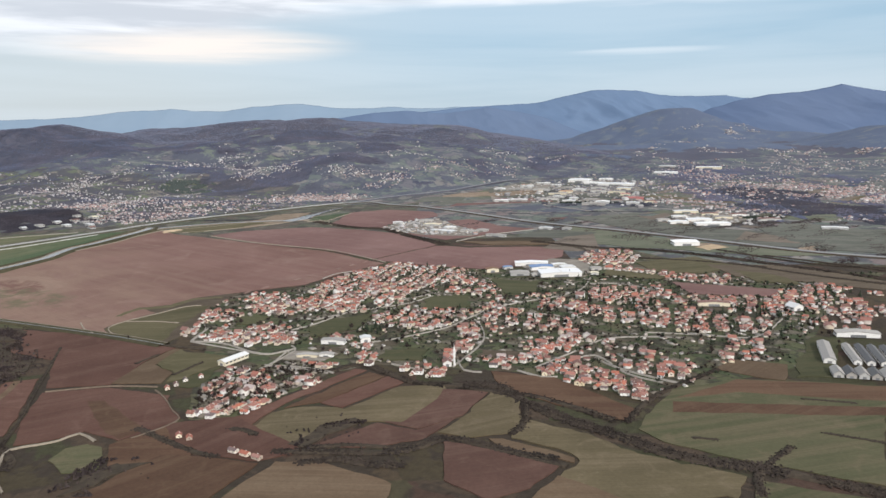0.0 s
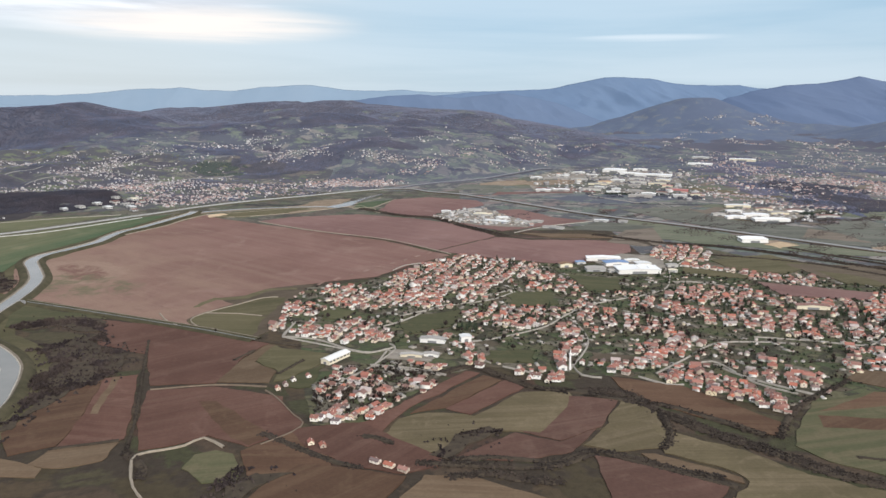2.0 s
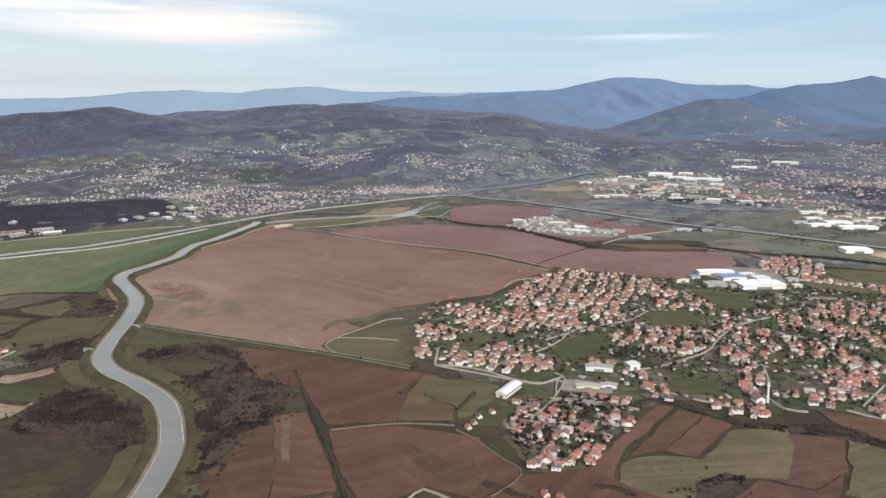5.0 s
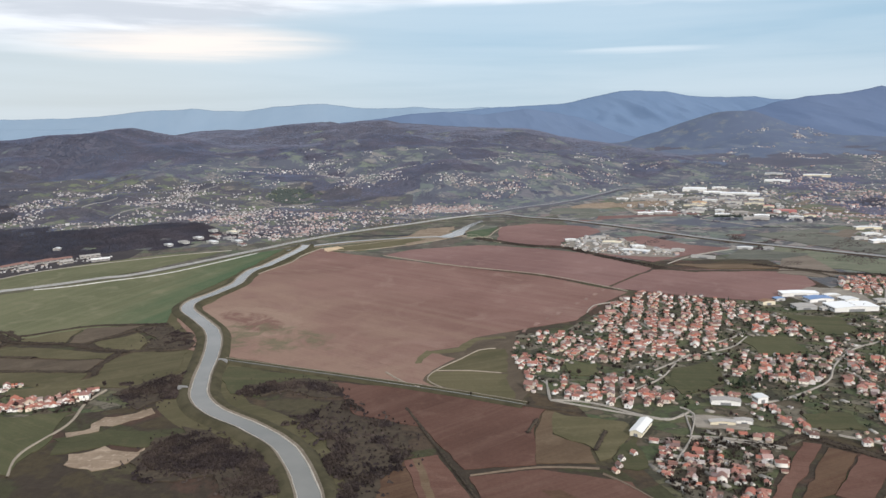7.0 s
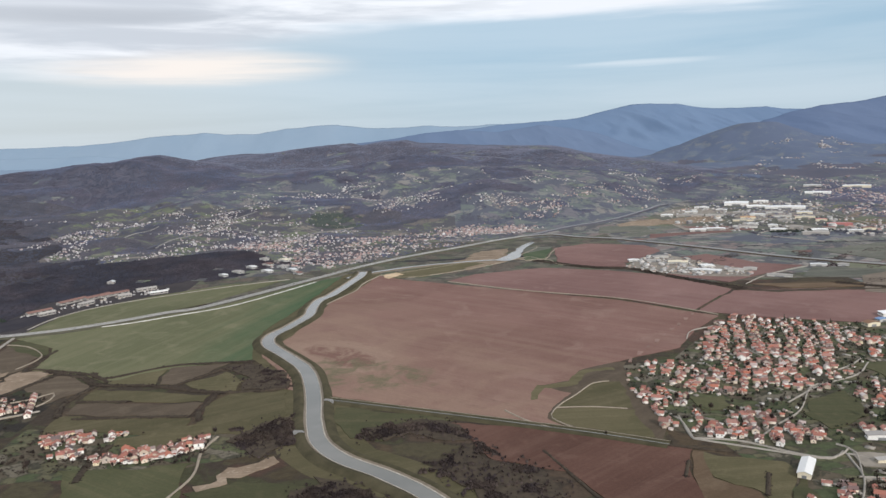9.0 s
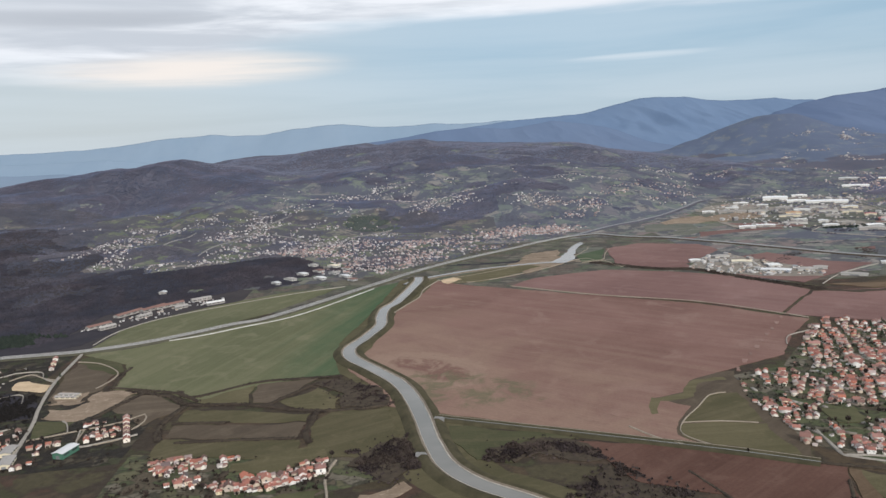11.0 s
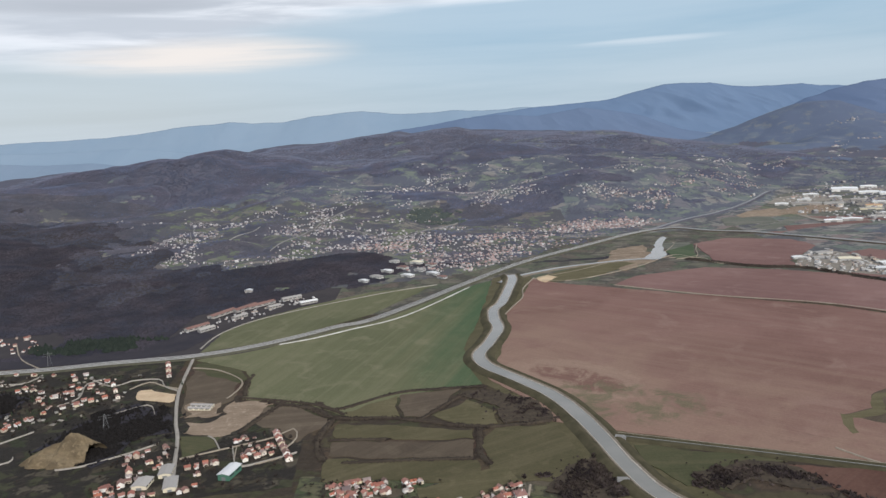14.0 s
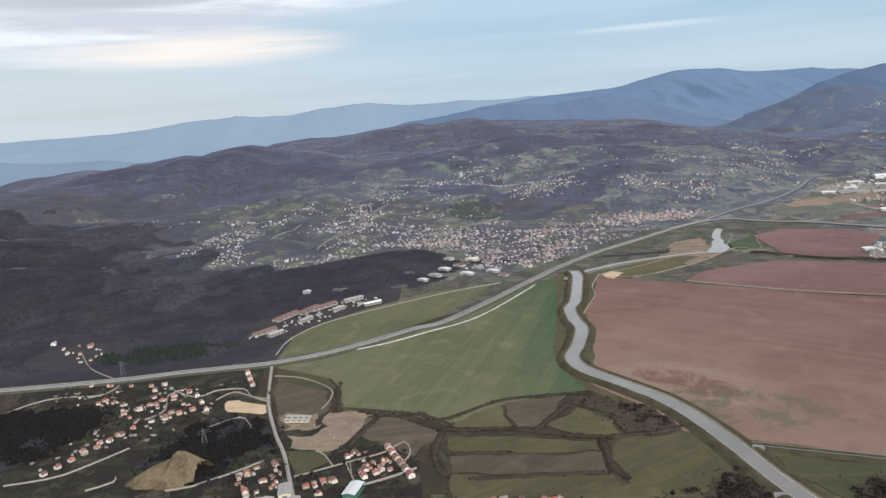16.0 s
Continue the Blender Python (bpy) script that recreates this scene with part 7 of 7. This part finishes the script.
district("dense red-roofed row above the brown field", 3.7, 30, (40.8, 313.2), (52.4, 306.4), (67.5, 287.7), (78.5, 279.2), (70.5, 258.8), (62.1, 268.6), (44.3, 280.9), (35.9, 294.9), gaps=0.15)
district("houses of the eastern quarter", 5.5, 13, (78.2, 438.3), (125.3, 445), (125.5, 425.2), (123.1, 351.9), (115.3, 335.3), (104.5, 350.2), (84.4, 365.4), (61.9, 380), gaps=0.38)
district("houses on the east side", 5.5, 13, (124.5, 418.9), (167, 412.8), (177.8, 395.7), (144, 335.3), (133.7, 347.6), (111.6, 343.4), (113, 370.1), gaps=0.37)
district("houses by the sports ground", 5.4, 13, (55.2, 356.3), (66.6, 343.4), (84.8, 320.2), (91.9, 299.9), (100.7, 299.9), (85.9, 277.6), (77.2, 280.9), (65.7, 299.9), (50, 313.2), gaps=0.38)
district("row of houses on the north road", 3.8, 0, (108.6, 513.5), (133.8, 485.6), (166, 463.6), (177.5, 466.6), (164, 444.9), (126.8, 466.7), (102.3, 492.4), gaps=0.15)
district("houses on the north road", 4.4, 0, (106.5, 568.2), (135.2, 568.1), (137.4, 532.4), (125.3, 513.4), (99.3, 513.5), (91.6, 526.7), gaps=0.2)
district("scattered eastern houses", 5.6, 0, (124.1, 343.4), (139.7, 327.6), (122.5, 296.8), (111.1, 303.1), gaps=0.3)
district("houses of the southern hamlet", 3.9, 26, (-96.8, 282), (-88.9, 307.8), (-74.9, 303.1), (-66.9, 283.1), (-55.8, 294.9), (-46.1, 286.6), (-58.8, 266), (-72.4, 255.4), (-81.1, 250.8), (-90.2, 255.4), (-85.7, 270.1), gaps=0.30)
district("houses at the hamlet lane", 4.2, 4, (-85.9, 352), (-72.4, 360.9), (-67.4, 343.5), (-83, 337), gaps=0.1)
district("houses at the hamlet lane", 4.2, 4, (-55.1, 352), (-35.8, 350.3), (-31.7, 327.6), (-43.6, 333.8), (-53.5, 339.4), gaps=0.1)
district("houses at the hamlet lane", 4.2, 3, (-40.1, 327.7), (-30.7, 323.9), (-29.5, 303.1), (-37.2, 303.1), gaps=0.1)
district("houses at the hamlet lane", 4.2, 3, (-62.1, 313.2), (-46.1, 309.8), (-46.1, 298.7), (-61.6, 303.1), gaps=0.1)
district("far eastern houses by the woods", 5, 0, (175.2, 417.9), (218.7, 443.3), (240.6, 411.7), (193.1, 327.9), (178, 347.6), (161.1, 369.7), gaps=0.44)

district("scattered houses below the main road", 17, 0, (-620, 545), (-591, 545), (-549, 540), (-519, 519), (-514, 490), (-540, 475), (-572, 500), (-600, 520), gaps=0.42)
row_of_houses((-567.6, 429.7), (-549.3, 467.9), 7, 0, 0.62)
row_of_houses((-561, 452.2), (-546.8, 475.5), 4, 3, 0.66)
row_of_houses((-554.5, 500.3), (-540.9, 517), 4, 1, 0.64)
row_of_houses((-540.5, 482.8), (-523.3, 494.3), 4, 0, 0.66)
row_of_houses((-527.4, 514.3), (-515.7, 492.8), 3, 2, 0.66)
row_of_houses((-599.3, 544.7), (-561.1, 536.7), 4, 3, 0.62)
row_of_houses((-579.4, 518), (-565.3, 508.7), 3, 1, 0.66)
row_of_houses((-508.1, 546.5), (-500.2, 526), 3, 4, 0.9)
row_of_houses((-559.6, 495.1), (-546.5, 505), 3, 2, 0.62)
district("houses of the western hamlet", 3.6, 14, (-387, 397), (-372, 393), (-362, 378), (-358, 352), (-367, 350), (-385, 372), gaps=0.26)
district("houses of the western hamlet", 3.5, 16, (-356, 382), (-324, 377), (-312, 377), (-311, 363), (-321, 348), (-346, 345), (-357, 352), gaps=0.3)
district("houses at the river lane", 4.2, 3, (-302, 362), (-293, 370), (-291, 362), (-299, 355))
district("houses by the crossroads", 5.8, 6, (-471, 432), (-448, 405), (-436, 408), (-440, 380), (-480, 375), (-485, 400))
district("houses inside the loop lane", 5.0, 4, (-436, 433), (-420, 428), (-412, 412), (-430, 404))
district("forest edge hamlet", 13.0, 0, (-674, 645), (-643, 640), (-605, 592), (-630, 585))
row_of_houses((-417, 431), (-406, 404), 6, 0, 0.82)
for x, y in ((-88, 237), (-84, 235)):
    put_house(x, y, 20, 3, 0.7)
row_of_houses((-66.9, 224.5), (-58.4, 219.3), 3, 4, 0.62)
for x, y in ((-106, 287), (-104, 292), (-99, 296), (-108, 283)):
    put_house(x, y, 25, 3, 0.65)


def clusters(name, label, size, angle, *spots):
    """Loose strings of houses along unseen lanes; a spot is (x, y, spread east, spread north, count)."""
    strings = []
    for x, y, ex, ey, n in spots:
        left_ = int(n * 1.35) if x < 150 else n
        while left_ > 0:
            k = min(left_, int(RNG.integers(3, 11)))
            left_ -= k
            a = RNG.normal(0.25, 0.75)
            d = (np.arange(k) - (k - 1) / 2) * RNG.uniform(3.0, 5.2)
            bend = RNG.normal(0, 0.012) * d * d
            cx, cy = RNG.normal(x, ex * 1.25), RNG.normal(y, ey * 1.2)
            strings.append(np.column_stack([cx + d * math.cos(a) - bend * math.sin(a) + RNG.normal(0, 1.9, k), cy + d * math.sin(a) + bend * math.cos(a) + RNG.normal(0, 3.0, k)]))
    at = np.concatenate(strings)
    at = at[(at[:, 1] > north_of_road(at[:, 0]) + 8) | (at[:, 0] > 150)]
    at = at[clear_of(at, 3) & ~near_forest(at[:, 0], at[:, 1] - 14 * RNG.random(len(at)))]
    cells, keep = set(), []
    for i, (x, y) in enumerate(at):
        c = (int(x // 2.3), int(y // 2.3))
        if c not in cells:
            cells.add(c)
            keep.append(i)
    at = at[keep]
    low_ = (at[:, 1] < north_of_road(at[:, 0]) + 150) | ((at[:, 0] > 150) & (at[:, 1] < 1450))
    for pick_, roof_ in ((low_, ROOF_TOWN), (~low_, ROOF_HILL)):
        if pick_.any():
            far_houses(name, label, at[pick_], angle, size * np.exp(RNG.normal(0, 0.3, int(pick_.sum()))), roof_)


clusters("hillside_houses", "white and red houses scattered over the hill slopes", 0.44, 20, (-353, 897, 23, 27, 76), (-321, 846, 14, 20, 38), (-279, 896, 15, 28, 48), (-248, 908, 12, 24, 28), (-183, 987, 13, 11, 114), (-149, 987, 13, 7, 95), (-121, 996, 8, 8, 76), (-398, 877, 15, 14, 114), (-217, 963, 10, 22, 57), (-652, 904, 8, 17, 57), (-616, 885, 10, 24, 95), (-569, 821, 7, 14, 38), (-622, 971, 8, 14, 48), (-648, 1059, 8, 6, 38), (-595, 1022, 7, 9, 38), (-627, 938, 9, 11, 57), (-539, 838, 4, 26, 27))
clusters("hillside_houses", "white and red houses scattered over the hill slopes", 0.44, 20, (-505, 822, 6, 18, 48), (-487, 809, 4, 7, 19), (-568, 1088, 6, 5, 34), (-487, 914, 13, 31, 76), (-489, 986, 17, 30, 104), (-495, 1061, 12, 19, 95), (-517, 969, 9, 21, 57), (-437, 913, 17, 27, 95), (-414, 953, 21, 31, 95), (-371, 899, 15, 23, 95), (-441, 1204, 15, 5, 28), (-392, 1062, 11, 54, 42), (-472, 1116, 17, 29, 76), (-404, 1227, 12, 13, 48), (-351, 1287, 12, 10, 76), (-353, 1227, 13, 11, 48), (-318, 1215, 14, 22, 57))
clusters("hillside_houses", "white and red houses scattered over the hill slopes", 0.44, 20, (-268, 1133, 9, 13, 86), (-288, 1136, 7, 13, 38), (-229, 1141, 6, 8, 53), (-342, 1004, 10, 8, 28), (-296, 918, 10, 34, 95), (-277, 871, 4, 18, 38), (-301, 822, 11, 19, 114), (-320, 794, 8, 12, 48), (-354, 802, 6, 19, 76), (-345, 852, 7, 21, 38), (-249, 926, 7, 20, 48), (-217, 874, 9, 21, 66), (-270, 1299, 15, 15, 19), (-225, 1201, 9, 5, 19), (-183, 979, 10, 12, 133), (-156, 983, 13, 7, 114), (-122, 983, 8, 7, 48))
clusters("hillside_houses", "white and red houses scattered over the hill slopes", 0.44, 20, (-155, 1110, 8, 7, 38), (-125, 1103, 15, 8, 57), (-83, 1080, 14, 16, 114), (-26, 1147, 7, 9, 34), (-83, 1201, 12, 12, 23), (-26, 1194, 21, 14, 28), (98, 1372, 15, 35, 48), (109, 1273, 20, 35, 66), (24, 1129, 5, 17, 27), (182, 1368, 20, 11, 48), (-182, 1240, 16, 54, 15), (-722, 1026, 18, 13, 28))
clusters("town_houses", "red and white houses of the far town", 0.56, 0, (392, 1210, 23, 33, 174), (392, 1043, 17, 54, 203), (445, 1025, 21, 37, 261), (484, 998, 18, 24, 261), (504, 938, 20, 28, 348), (482, 849, 13, 42, 174), (310, 1026, 12, 39, 145), (276, 850, 13, 24, 145), (313, 799, 13, 17, 116), (345, 765, 12, 11, 87), (421, 907, 14, 8, 72), (377, 719, 11, 14, 72), (222, 969, 16, 31, 116), (250, 915, 10, 34, 116), (172, 893, 12, 21, 87), (461, 907, 14, 17, 145), (382, 1265, 15, 23, 87))
clusters("town_houses", "red and white houses of the far town", 0.56, 0, (557, 913, 31, 52, 348), (466, 726, 18, 36, 232))
clusters("distant_houses", "pale houses in the distant valley", 0.6, 0, (842, 1556, 9, 10, 76), (775, 1630, 16, 18, 76), (669, 1546, 26, 43, 76), (741, 1984, 4, 19, 76), (672, 2042, 25, 9, 27), (517, 1717, 19, 13, 27), (811, 2053, 18, 11, 38), (421, 1634, 17, 35, 38), (541, 1600, 25, 32, 57))


def hillside_scatter(count, lo, hi, gate, size):
    """Single houses along the contour lanes of the slopes, out of the woods."""
    at = np.array(lo) + RNG.random((count, 2)) * (np.array(hi) - np.array(lo))
    x, y = at.T
    street = np.abs(fbm(x, y, 120, 3) - 0.5) < 0.035
    ok = (y > north_of_road(x) + 12) & ~near_forest(x, y) & ~hill_forest(x, y) & ((fbm(x + 700, y, 70, 3) > gate) | street)
    clusters("hillside_houses", "white and red houses along the hill lanes", size, 30, *[(float(a), float(b), 1, 1, 1) for a, b in at[ok]])


def town_scatter(count, lo, hi, gate, size):
    """The far town's blocks of houses with gaps of gardens."""
    at = np.array(lo) + RNG.random((count, 2)) * (np.array(hi) - np.array(lo))
    x, y = at.T
    ok = (fbm(x, y, 60, 3) > gate) & (x > 0.30 * y - 40) & (x < 0.72 * y + 40)
    clusters("town_houses", "red and white houses of the far town", size, 0, *[(float(a), float(b), 1, 1, 1) for a, b in at[ok]])


town_scatter(2600, (260, 800), (900, 1450), 0.46, 0.5)
hillside_scatter(700, (-700, 840), (320, 1180), 0.56, 0.42)
hillside_scatter(420, (-680, 1180), (320, 1480), 0.60, 0.42)
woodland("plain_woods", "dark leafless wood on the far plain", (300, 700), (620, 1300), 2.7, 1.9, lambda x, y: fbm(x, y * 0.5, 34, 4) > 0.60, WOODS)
WOOD_A = np.array(((332, 999), (386, 1027), (437, 974), (438, 901), (405, 845), (349, 875)), float)
WOOD_B = np.array(((318, 845), (390, 866), (426, 813), (457, 796), (373, 648), (380, 746), (334, 741), (314, 773)), float)
for edge_ in (WOOD_A, WOOD_B):
    woodland("plain_woods", "dark leafless wood below the far town", edge_.min(0) - 10, edge_.max(0) + 10, 1.9, 1.6, lambda x, y: inside(np.column_stack([x + 26 * (fbm(x, y, 25, 3) - 0.5), y + 40 * (fbm(x + 50, y, 25, 3) - 0.5)]), edge_), HAZED_FOREST, 0.5)
woodland("works_trees", "dark conifers and bare trees between the works", (110, 830), (260, 1060), 2.6, 1.3, lambda x, y: fbm(x, y, 16, 3) > 0.60, HAZED_FOREST)
woodland("works_conifers", "dark conifers beside the works", (120, 690), (330, 890), 2.0, 1.5, lambda x, y: ((((x - 162) / 34) ** 2 + ((y - 872) / 9) ** 2 < 1) | (((x - 300) / 24) ** 2 + ((y - 728) / 8) ** 2 < 1)) & (fbm(x, y, 12, 3) > 0.42), DARK_PINES, 0.9)
woodland("plain_scrub", "dark scrub in strips across the far meadows", (-20, 470), (360, 760), 1.8, 0.8, lambda x, y: (fbm((x + y) * 0.5, (x - y) * 1.4, 26, 4) > 0.61) & (y > 640 - 0.72 * x + 30), TWIG, 0.4)
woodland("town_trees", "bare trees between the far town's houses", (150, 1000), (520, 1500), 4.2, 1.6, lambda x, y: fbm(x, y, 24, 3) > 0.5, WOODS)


# ---- garden trees ----
def conifer(label, height):
    ob = tagged(new("conifer"), label, "tree", "garden conifers")
    bm = bmesh.new()
    bmesh.ops.create_cone(bm, cap_ends=True, segments=7, radius1=0.12, radius2=0.03, depth=height * 0.9, matrix=Matrix.Translation((0, 0, height * 0.45)))
    part("trunk", bm, BARK, ob)
    r = np.random.default_rng(int(height * 10))
    n = 130
    z = r.random(n) ** 1.2
    a = r.random(n) * 2 * np.pi
    reach = (1.02 - z) * height * 0.36 * (0.6 + 0.5 * r.random(n))
    root = np.stack([0 * a, 0 * a, height * (0.12 + 0.85 * z)], -1)
    tip = root + np.stack([np.cos(a) * reach, np.sin(a) * reach, -0.25 * reach + 0.1], -1)
    side = np.stack([-np.sin(a), np.cos(a), 0 * a], -1) * (0.12 + 0.10 * r.random(n))[:, None]
    verts = np.stack([root + [0, 0, 0.25], (root + tip) / 2 + side, tip, root + [0, 0, 0.25], tip, (root + tip) / 2 - side], 1).reshape(-1, 3)
    crown = new("crown", np_mesh("crown", verts, np.arange(len(verts)).reshape(-1, 3), [NEEDLES]))
    crown.parent = ob
    return ob


def bare_tree(label, height, seed):
    ob = tagged(new("bare_tree"), label, "tree", "garden trees")
    bm = bmesh.new()
    bmesh.ops.create_cone(bm, cap_ends=True, segments=7, radius1=0.14, radius2=0.05, depth=height * 0.55, matrix=Matrix.Translation((0, 0, height * 0.275)))
    r = np.random.default_rng(seed)
    for i in range(7):
        a, t = r.random() * 6.28, 0.35 + 0.2 * r.random()
        p = Vector((0, 0, height * t))
        q = p + Vector((math.cos(a), math.sin(a), 1.1)) * height * 0.22
        m = Matrix.Translation((p + q) / 2) @ (q - p).to_track_quat("Z", "Y").to_matrix().to_4x4()
        bmesh.ops.create_cone(bm, cap_ends=True, segments=5, radius1=0.06, radius2=0.02, depth=(q - p).length, matrix=m)
    part("trunk", bm, BARK, ob)
    v = tuft(60, height * 0.36, height * 0.72, 0.07, seed, 0.35) + np.array([0, 0, height * 0.28])
    crown = new("crown", np_mesh("crown", v, np.arange(len(v)).reshape(-1, 3), [TWIG]))
    crown.parent = ob
    return ob


CONIFERS = [conifer("dark green garden conifer", h) for h in (2.4, 3.2, 4.0)]
TREES = [bare_tree("leafless brown garden tree", h, s) for h, s in ((2.4, 5), (3.2, 6), (3.8, 7))]


def plant(kinds, x, y):
    k = kinds[int(RNG.integers(0, len(kinds)))]
    s = 0.75 + 0.5 * RNG.random()
    ob = copy_thing(k, pose(x, y, float(ground_height(x, y)) + 0.1, 0, 0, 360 * RNG.random()))
    ob.scale = (s, s, s)


for k, ob in enumerate(CONIFERS):
    ob.matrix_basis = pose(72 + 3 * k, 478 + 0.7 * k, 0.1)
for k, ob in enumerate(TREES):
    ob.matrix_basis = pose(-40 + 11 * k, 322 + 3 * k, 0.1)
for cx, cy, spread, n in ((78, 474, 7, 34), (-62, 372, 4, 8), (-18, 505, 12, 8), (150, 385, 9, 22), (95, 400, 12, 14), (-38, 360, 5, 12), (210, 405, 10, 12), (132, 350, 12, 10), (40, 380, 22, 30), (100, 430, 18, 20), (170, 360, 14, 16), (-5, 375, 10, 10), (-560, 470, 18, 24), (-500, 505, 14, 8), (-600, 480, 12, 16)):
    at_ = np.column_stack([RNG.normal(cx, spread, n), RNG.normal(cy, spread * 0.7, n)])
    for x, y in at_[clear_of(at_, 1.0)]:
        plant(CONIFERS, x, y)
for cx, cy, spread, n in ((20, 370, 60, 90), (150, 350, 50, 60), (-75, 400, 40, 40), (-80, 280, 12, 12), (-340, 355, 25, 30), (-560, 490, 30, 30), (-455, 410, 18, 20)):
    at_ = np.column_stack([RNG.normal(cx, spread, n), RNG.normal(cy, spread * 0.7, n)])
    for x, y in at_[clear_of(at_, 1.5)]:
        plant(TREES, x, y)


def garden_shrubs(count, *poly, material=SCRUB, tall=1.0):
    p = np.array(poly, float)
    lo, hi = p.min(0), p.max(0)
    at = lo + RNG.random((count * 2, 2)) * (hi - lo)
    at = at[inside(at, p)]
    at = at[clear_of(at, 0.6)][:count]
    tagged(scatter("garden_shrubs", lifted(at), (0.5 + 1.6 * RNG.random(len(at)) ** 2) * tall, BUSHES, material), "leafless shrubs and fruit trees between the houses" if material == SCRUB else "dark evergreen shrubs in the gardens", "shrubs", kind="stuff")


def yards(count, *poly):
    """Paved yards and drives beside the houses: small uneven pads."""
    p = np.array(poly, float)
    lo, hi = p.min(0), p.max(0)
    at = lo + RNG.random((count * 2, 2)) * (hi - lo)
    at = at[inside(at, p)]
    at = at[clear_of(at, 0.4)][:count]
    n = len(at)
    a = RNG.normal(0.5, 0.3, n)[:, None]
    w, l = 0.4 + 0.8 * RNG.random((n, 1)), 0.8 + 1.8 * RNG.random((n, 1)) ** 2
    u = np.array([-1, 1, 1, -1]) * w * (0.8 + 0.4 * RNG.random((n, 4)))
    v = np.array([-1, -1, 1, 1]) * l * (0.8 + 0.4 * RNG.random((n, 4)))
    z = np.broadcast_to(0.46 + 0.02 * RNG.random((n, 1)), u.shape)
    top = np.stack([u * np.cos(a) - v * np.sin(a) + at[:, :1], u * np.sin(a) + v * np.cos(a) + at[:, 1:], z], -1)
    low = top - np.array([0, 0, 0.5])
    verts = np.concatenate([top, low], 1).reshape(-1, 3)
    f = np.array([(0, 1, 2, 3), (4, 5, 1, 0), (5, 6, 2, 1), (6, 7, 3, 2), (7, 4, 0, 3)])
    faces = (f[None] + 8 * np.arange(n)[:, None, None]).reshape(-1, 4)
    tagged(new("house_yards", np_mesh("house_yards", verts, faces, [PAVED])), "small paved yards and drives between houses", "yards", kind="stuff")


def sheds(count, *poly):
    p = np.array(poly, float)
    lo, hi = p.min(0), p.max(0)
    at = lo + RNG.random((count * 2, 2)) * (hi - lo)
    at = at[inside(at, p)]
    far_houses("garden_sheds", "small sheds and garages in the gardens", at[clear_of(at, 1.2)][:count], 25, 0.36, ROOF_SHED)


def works_clutter(count, size, *poly):
    """Sheds, containers and stacks between the works halls."""
    p = np.array(poly, float)
    lo, hi = p.min(0), p.max(0)
    at = lo + RNG.random((count * 3, 2)) * (hi - lo)
    at = at[inside(at, p)][:count]
    at = at[off_roads_mask(at)]
    far_houses("works_sheds", "sheds, containers and stacks in works yards", at, 25, size, ROOF_WORKS)


def off_roads_mask(at):
    kept = {tuple(q) for q in off_roads(at)}
    return np.array([tuple(q) in kept for q in at], bool)


works_clutter(170, 0.5, (-62, 712), (-38, 756), (-8, 768), (14, 712), (34, 678), (22, 652), (-18, 664), (-46, 690))
works_clutter(34, 0.95, (-62, 712), (-38, 756), (-8, 768), (14, 712), (34, 678), (22, 652), (-18, 664), (-46, 690))
works_clutter(60, 0.55, (53, 1133), (151, 1188), (275, 1198), (272, 995), (199, 865), (141, 900), (66, 968))
works_clutter(26, 1.1, (53, 1133), (151, 1188), (275, 1198), (272, 995), (199, 865), (141, 900), (66, 968))
works_clutter(90, 0.7, (217, 751), (290, 784), (330, 732), (274, 686), (212, 695))
works_clutter(70, 0.42, (-530, 618), (-505, 660), (-470, 712), (-440, 712), (-455, 690), (-500, 630))
works_clutter(300, 0.62, (113, 1138), (230, 1265), (313, 1145), (267, 979), (273, 918), (220, 817), (159, 838), (122, 887), (74, 923), (72, 1027))
works_clutter(22, 1.5, (113, 1138), (230, 1265), (313, 1145), (267, 979), (273, 918), (220, 817), (159, 838), (122, 887), (74, 923), (72, 1027))
VILLAGE = ((-137, 378), (-134, 436), (-96, 449), (-59, 502), (-15, 513), (45, 499), (184, 473), (270, 467), (218, 421), (137, 297), (70, 265), (28, 297), (-31, 312))
HAMLET = ((-96, 286), (-86, 306), (-58, 317), (-49, 301), (-72, 254), (-90, 255))
WEST_SIDE = ((-620, 545), (-514, 530), (-514, 481), (-542, 449), (-580, 432))
for count, poly in ((420, VILLAGE), (60, HAMLET), (45, WEST_SIDE)):
    yards(count, *poly)
for count, poly in ((420, VILLAGE), (30, HAMLET), (30, WEST_SIDE)):
    sheds(count, *poly)
garden_shrubs(2600, (-137, 378), (-134, 436), (-96, 449), (-59, 502), (-15, 513), (45, 499), (184, 473), (270, 467), (218, 421), (137, 297), (70, 265), (28, 297), (-31, 312))
garden_shrubs(1900, (-137, 378), (-134, 436), (-96, 449), (-59, 502), (-15, 513), (45, 499), (184, 473), (270, 467), (218, 421), (137, 297), (70, 265), (28, 297), (-31, 312), material=NEEDLES, tall=1.15)
garden_shrubs(600, (-96, 286), (-86, 306), (-58, 317), (-49, 301), (-72, 254), (-90, 255))
garden_shrubs(450, (-620, 545), (-514, 530), (-514, 481), (-542, 449), (-580, 432))
garden_shrubs(500, (-395, 384), (-311, 376), (-309, 345), (-392, 338))
garden_shrubs(260, (-485, 432), (-410, 432), (-405, 380), (-485, 375))
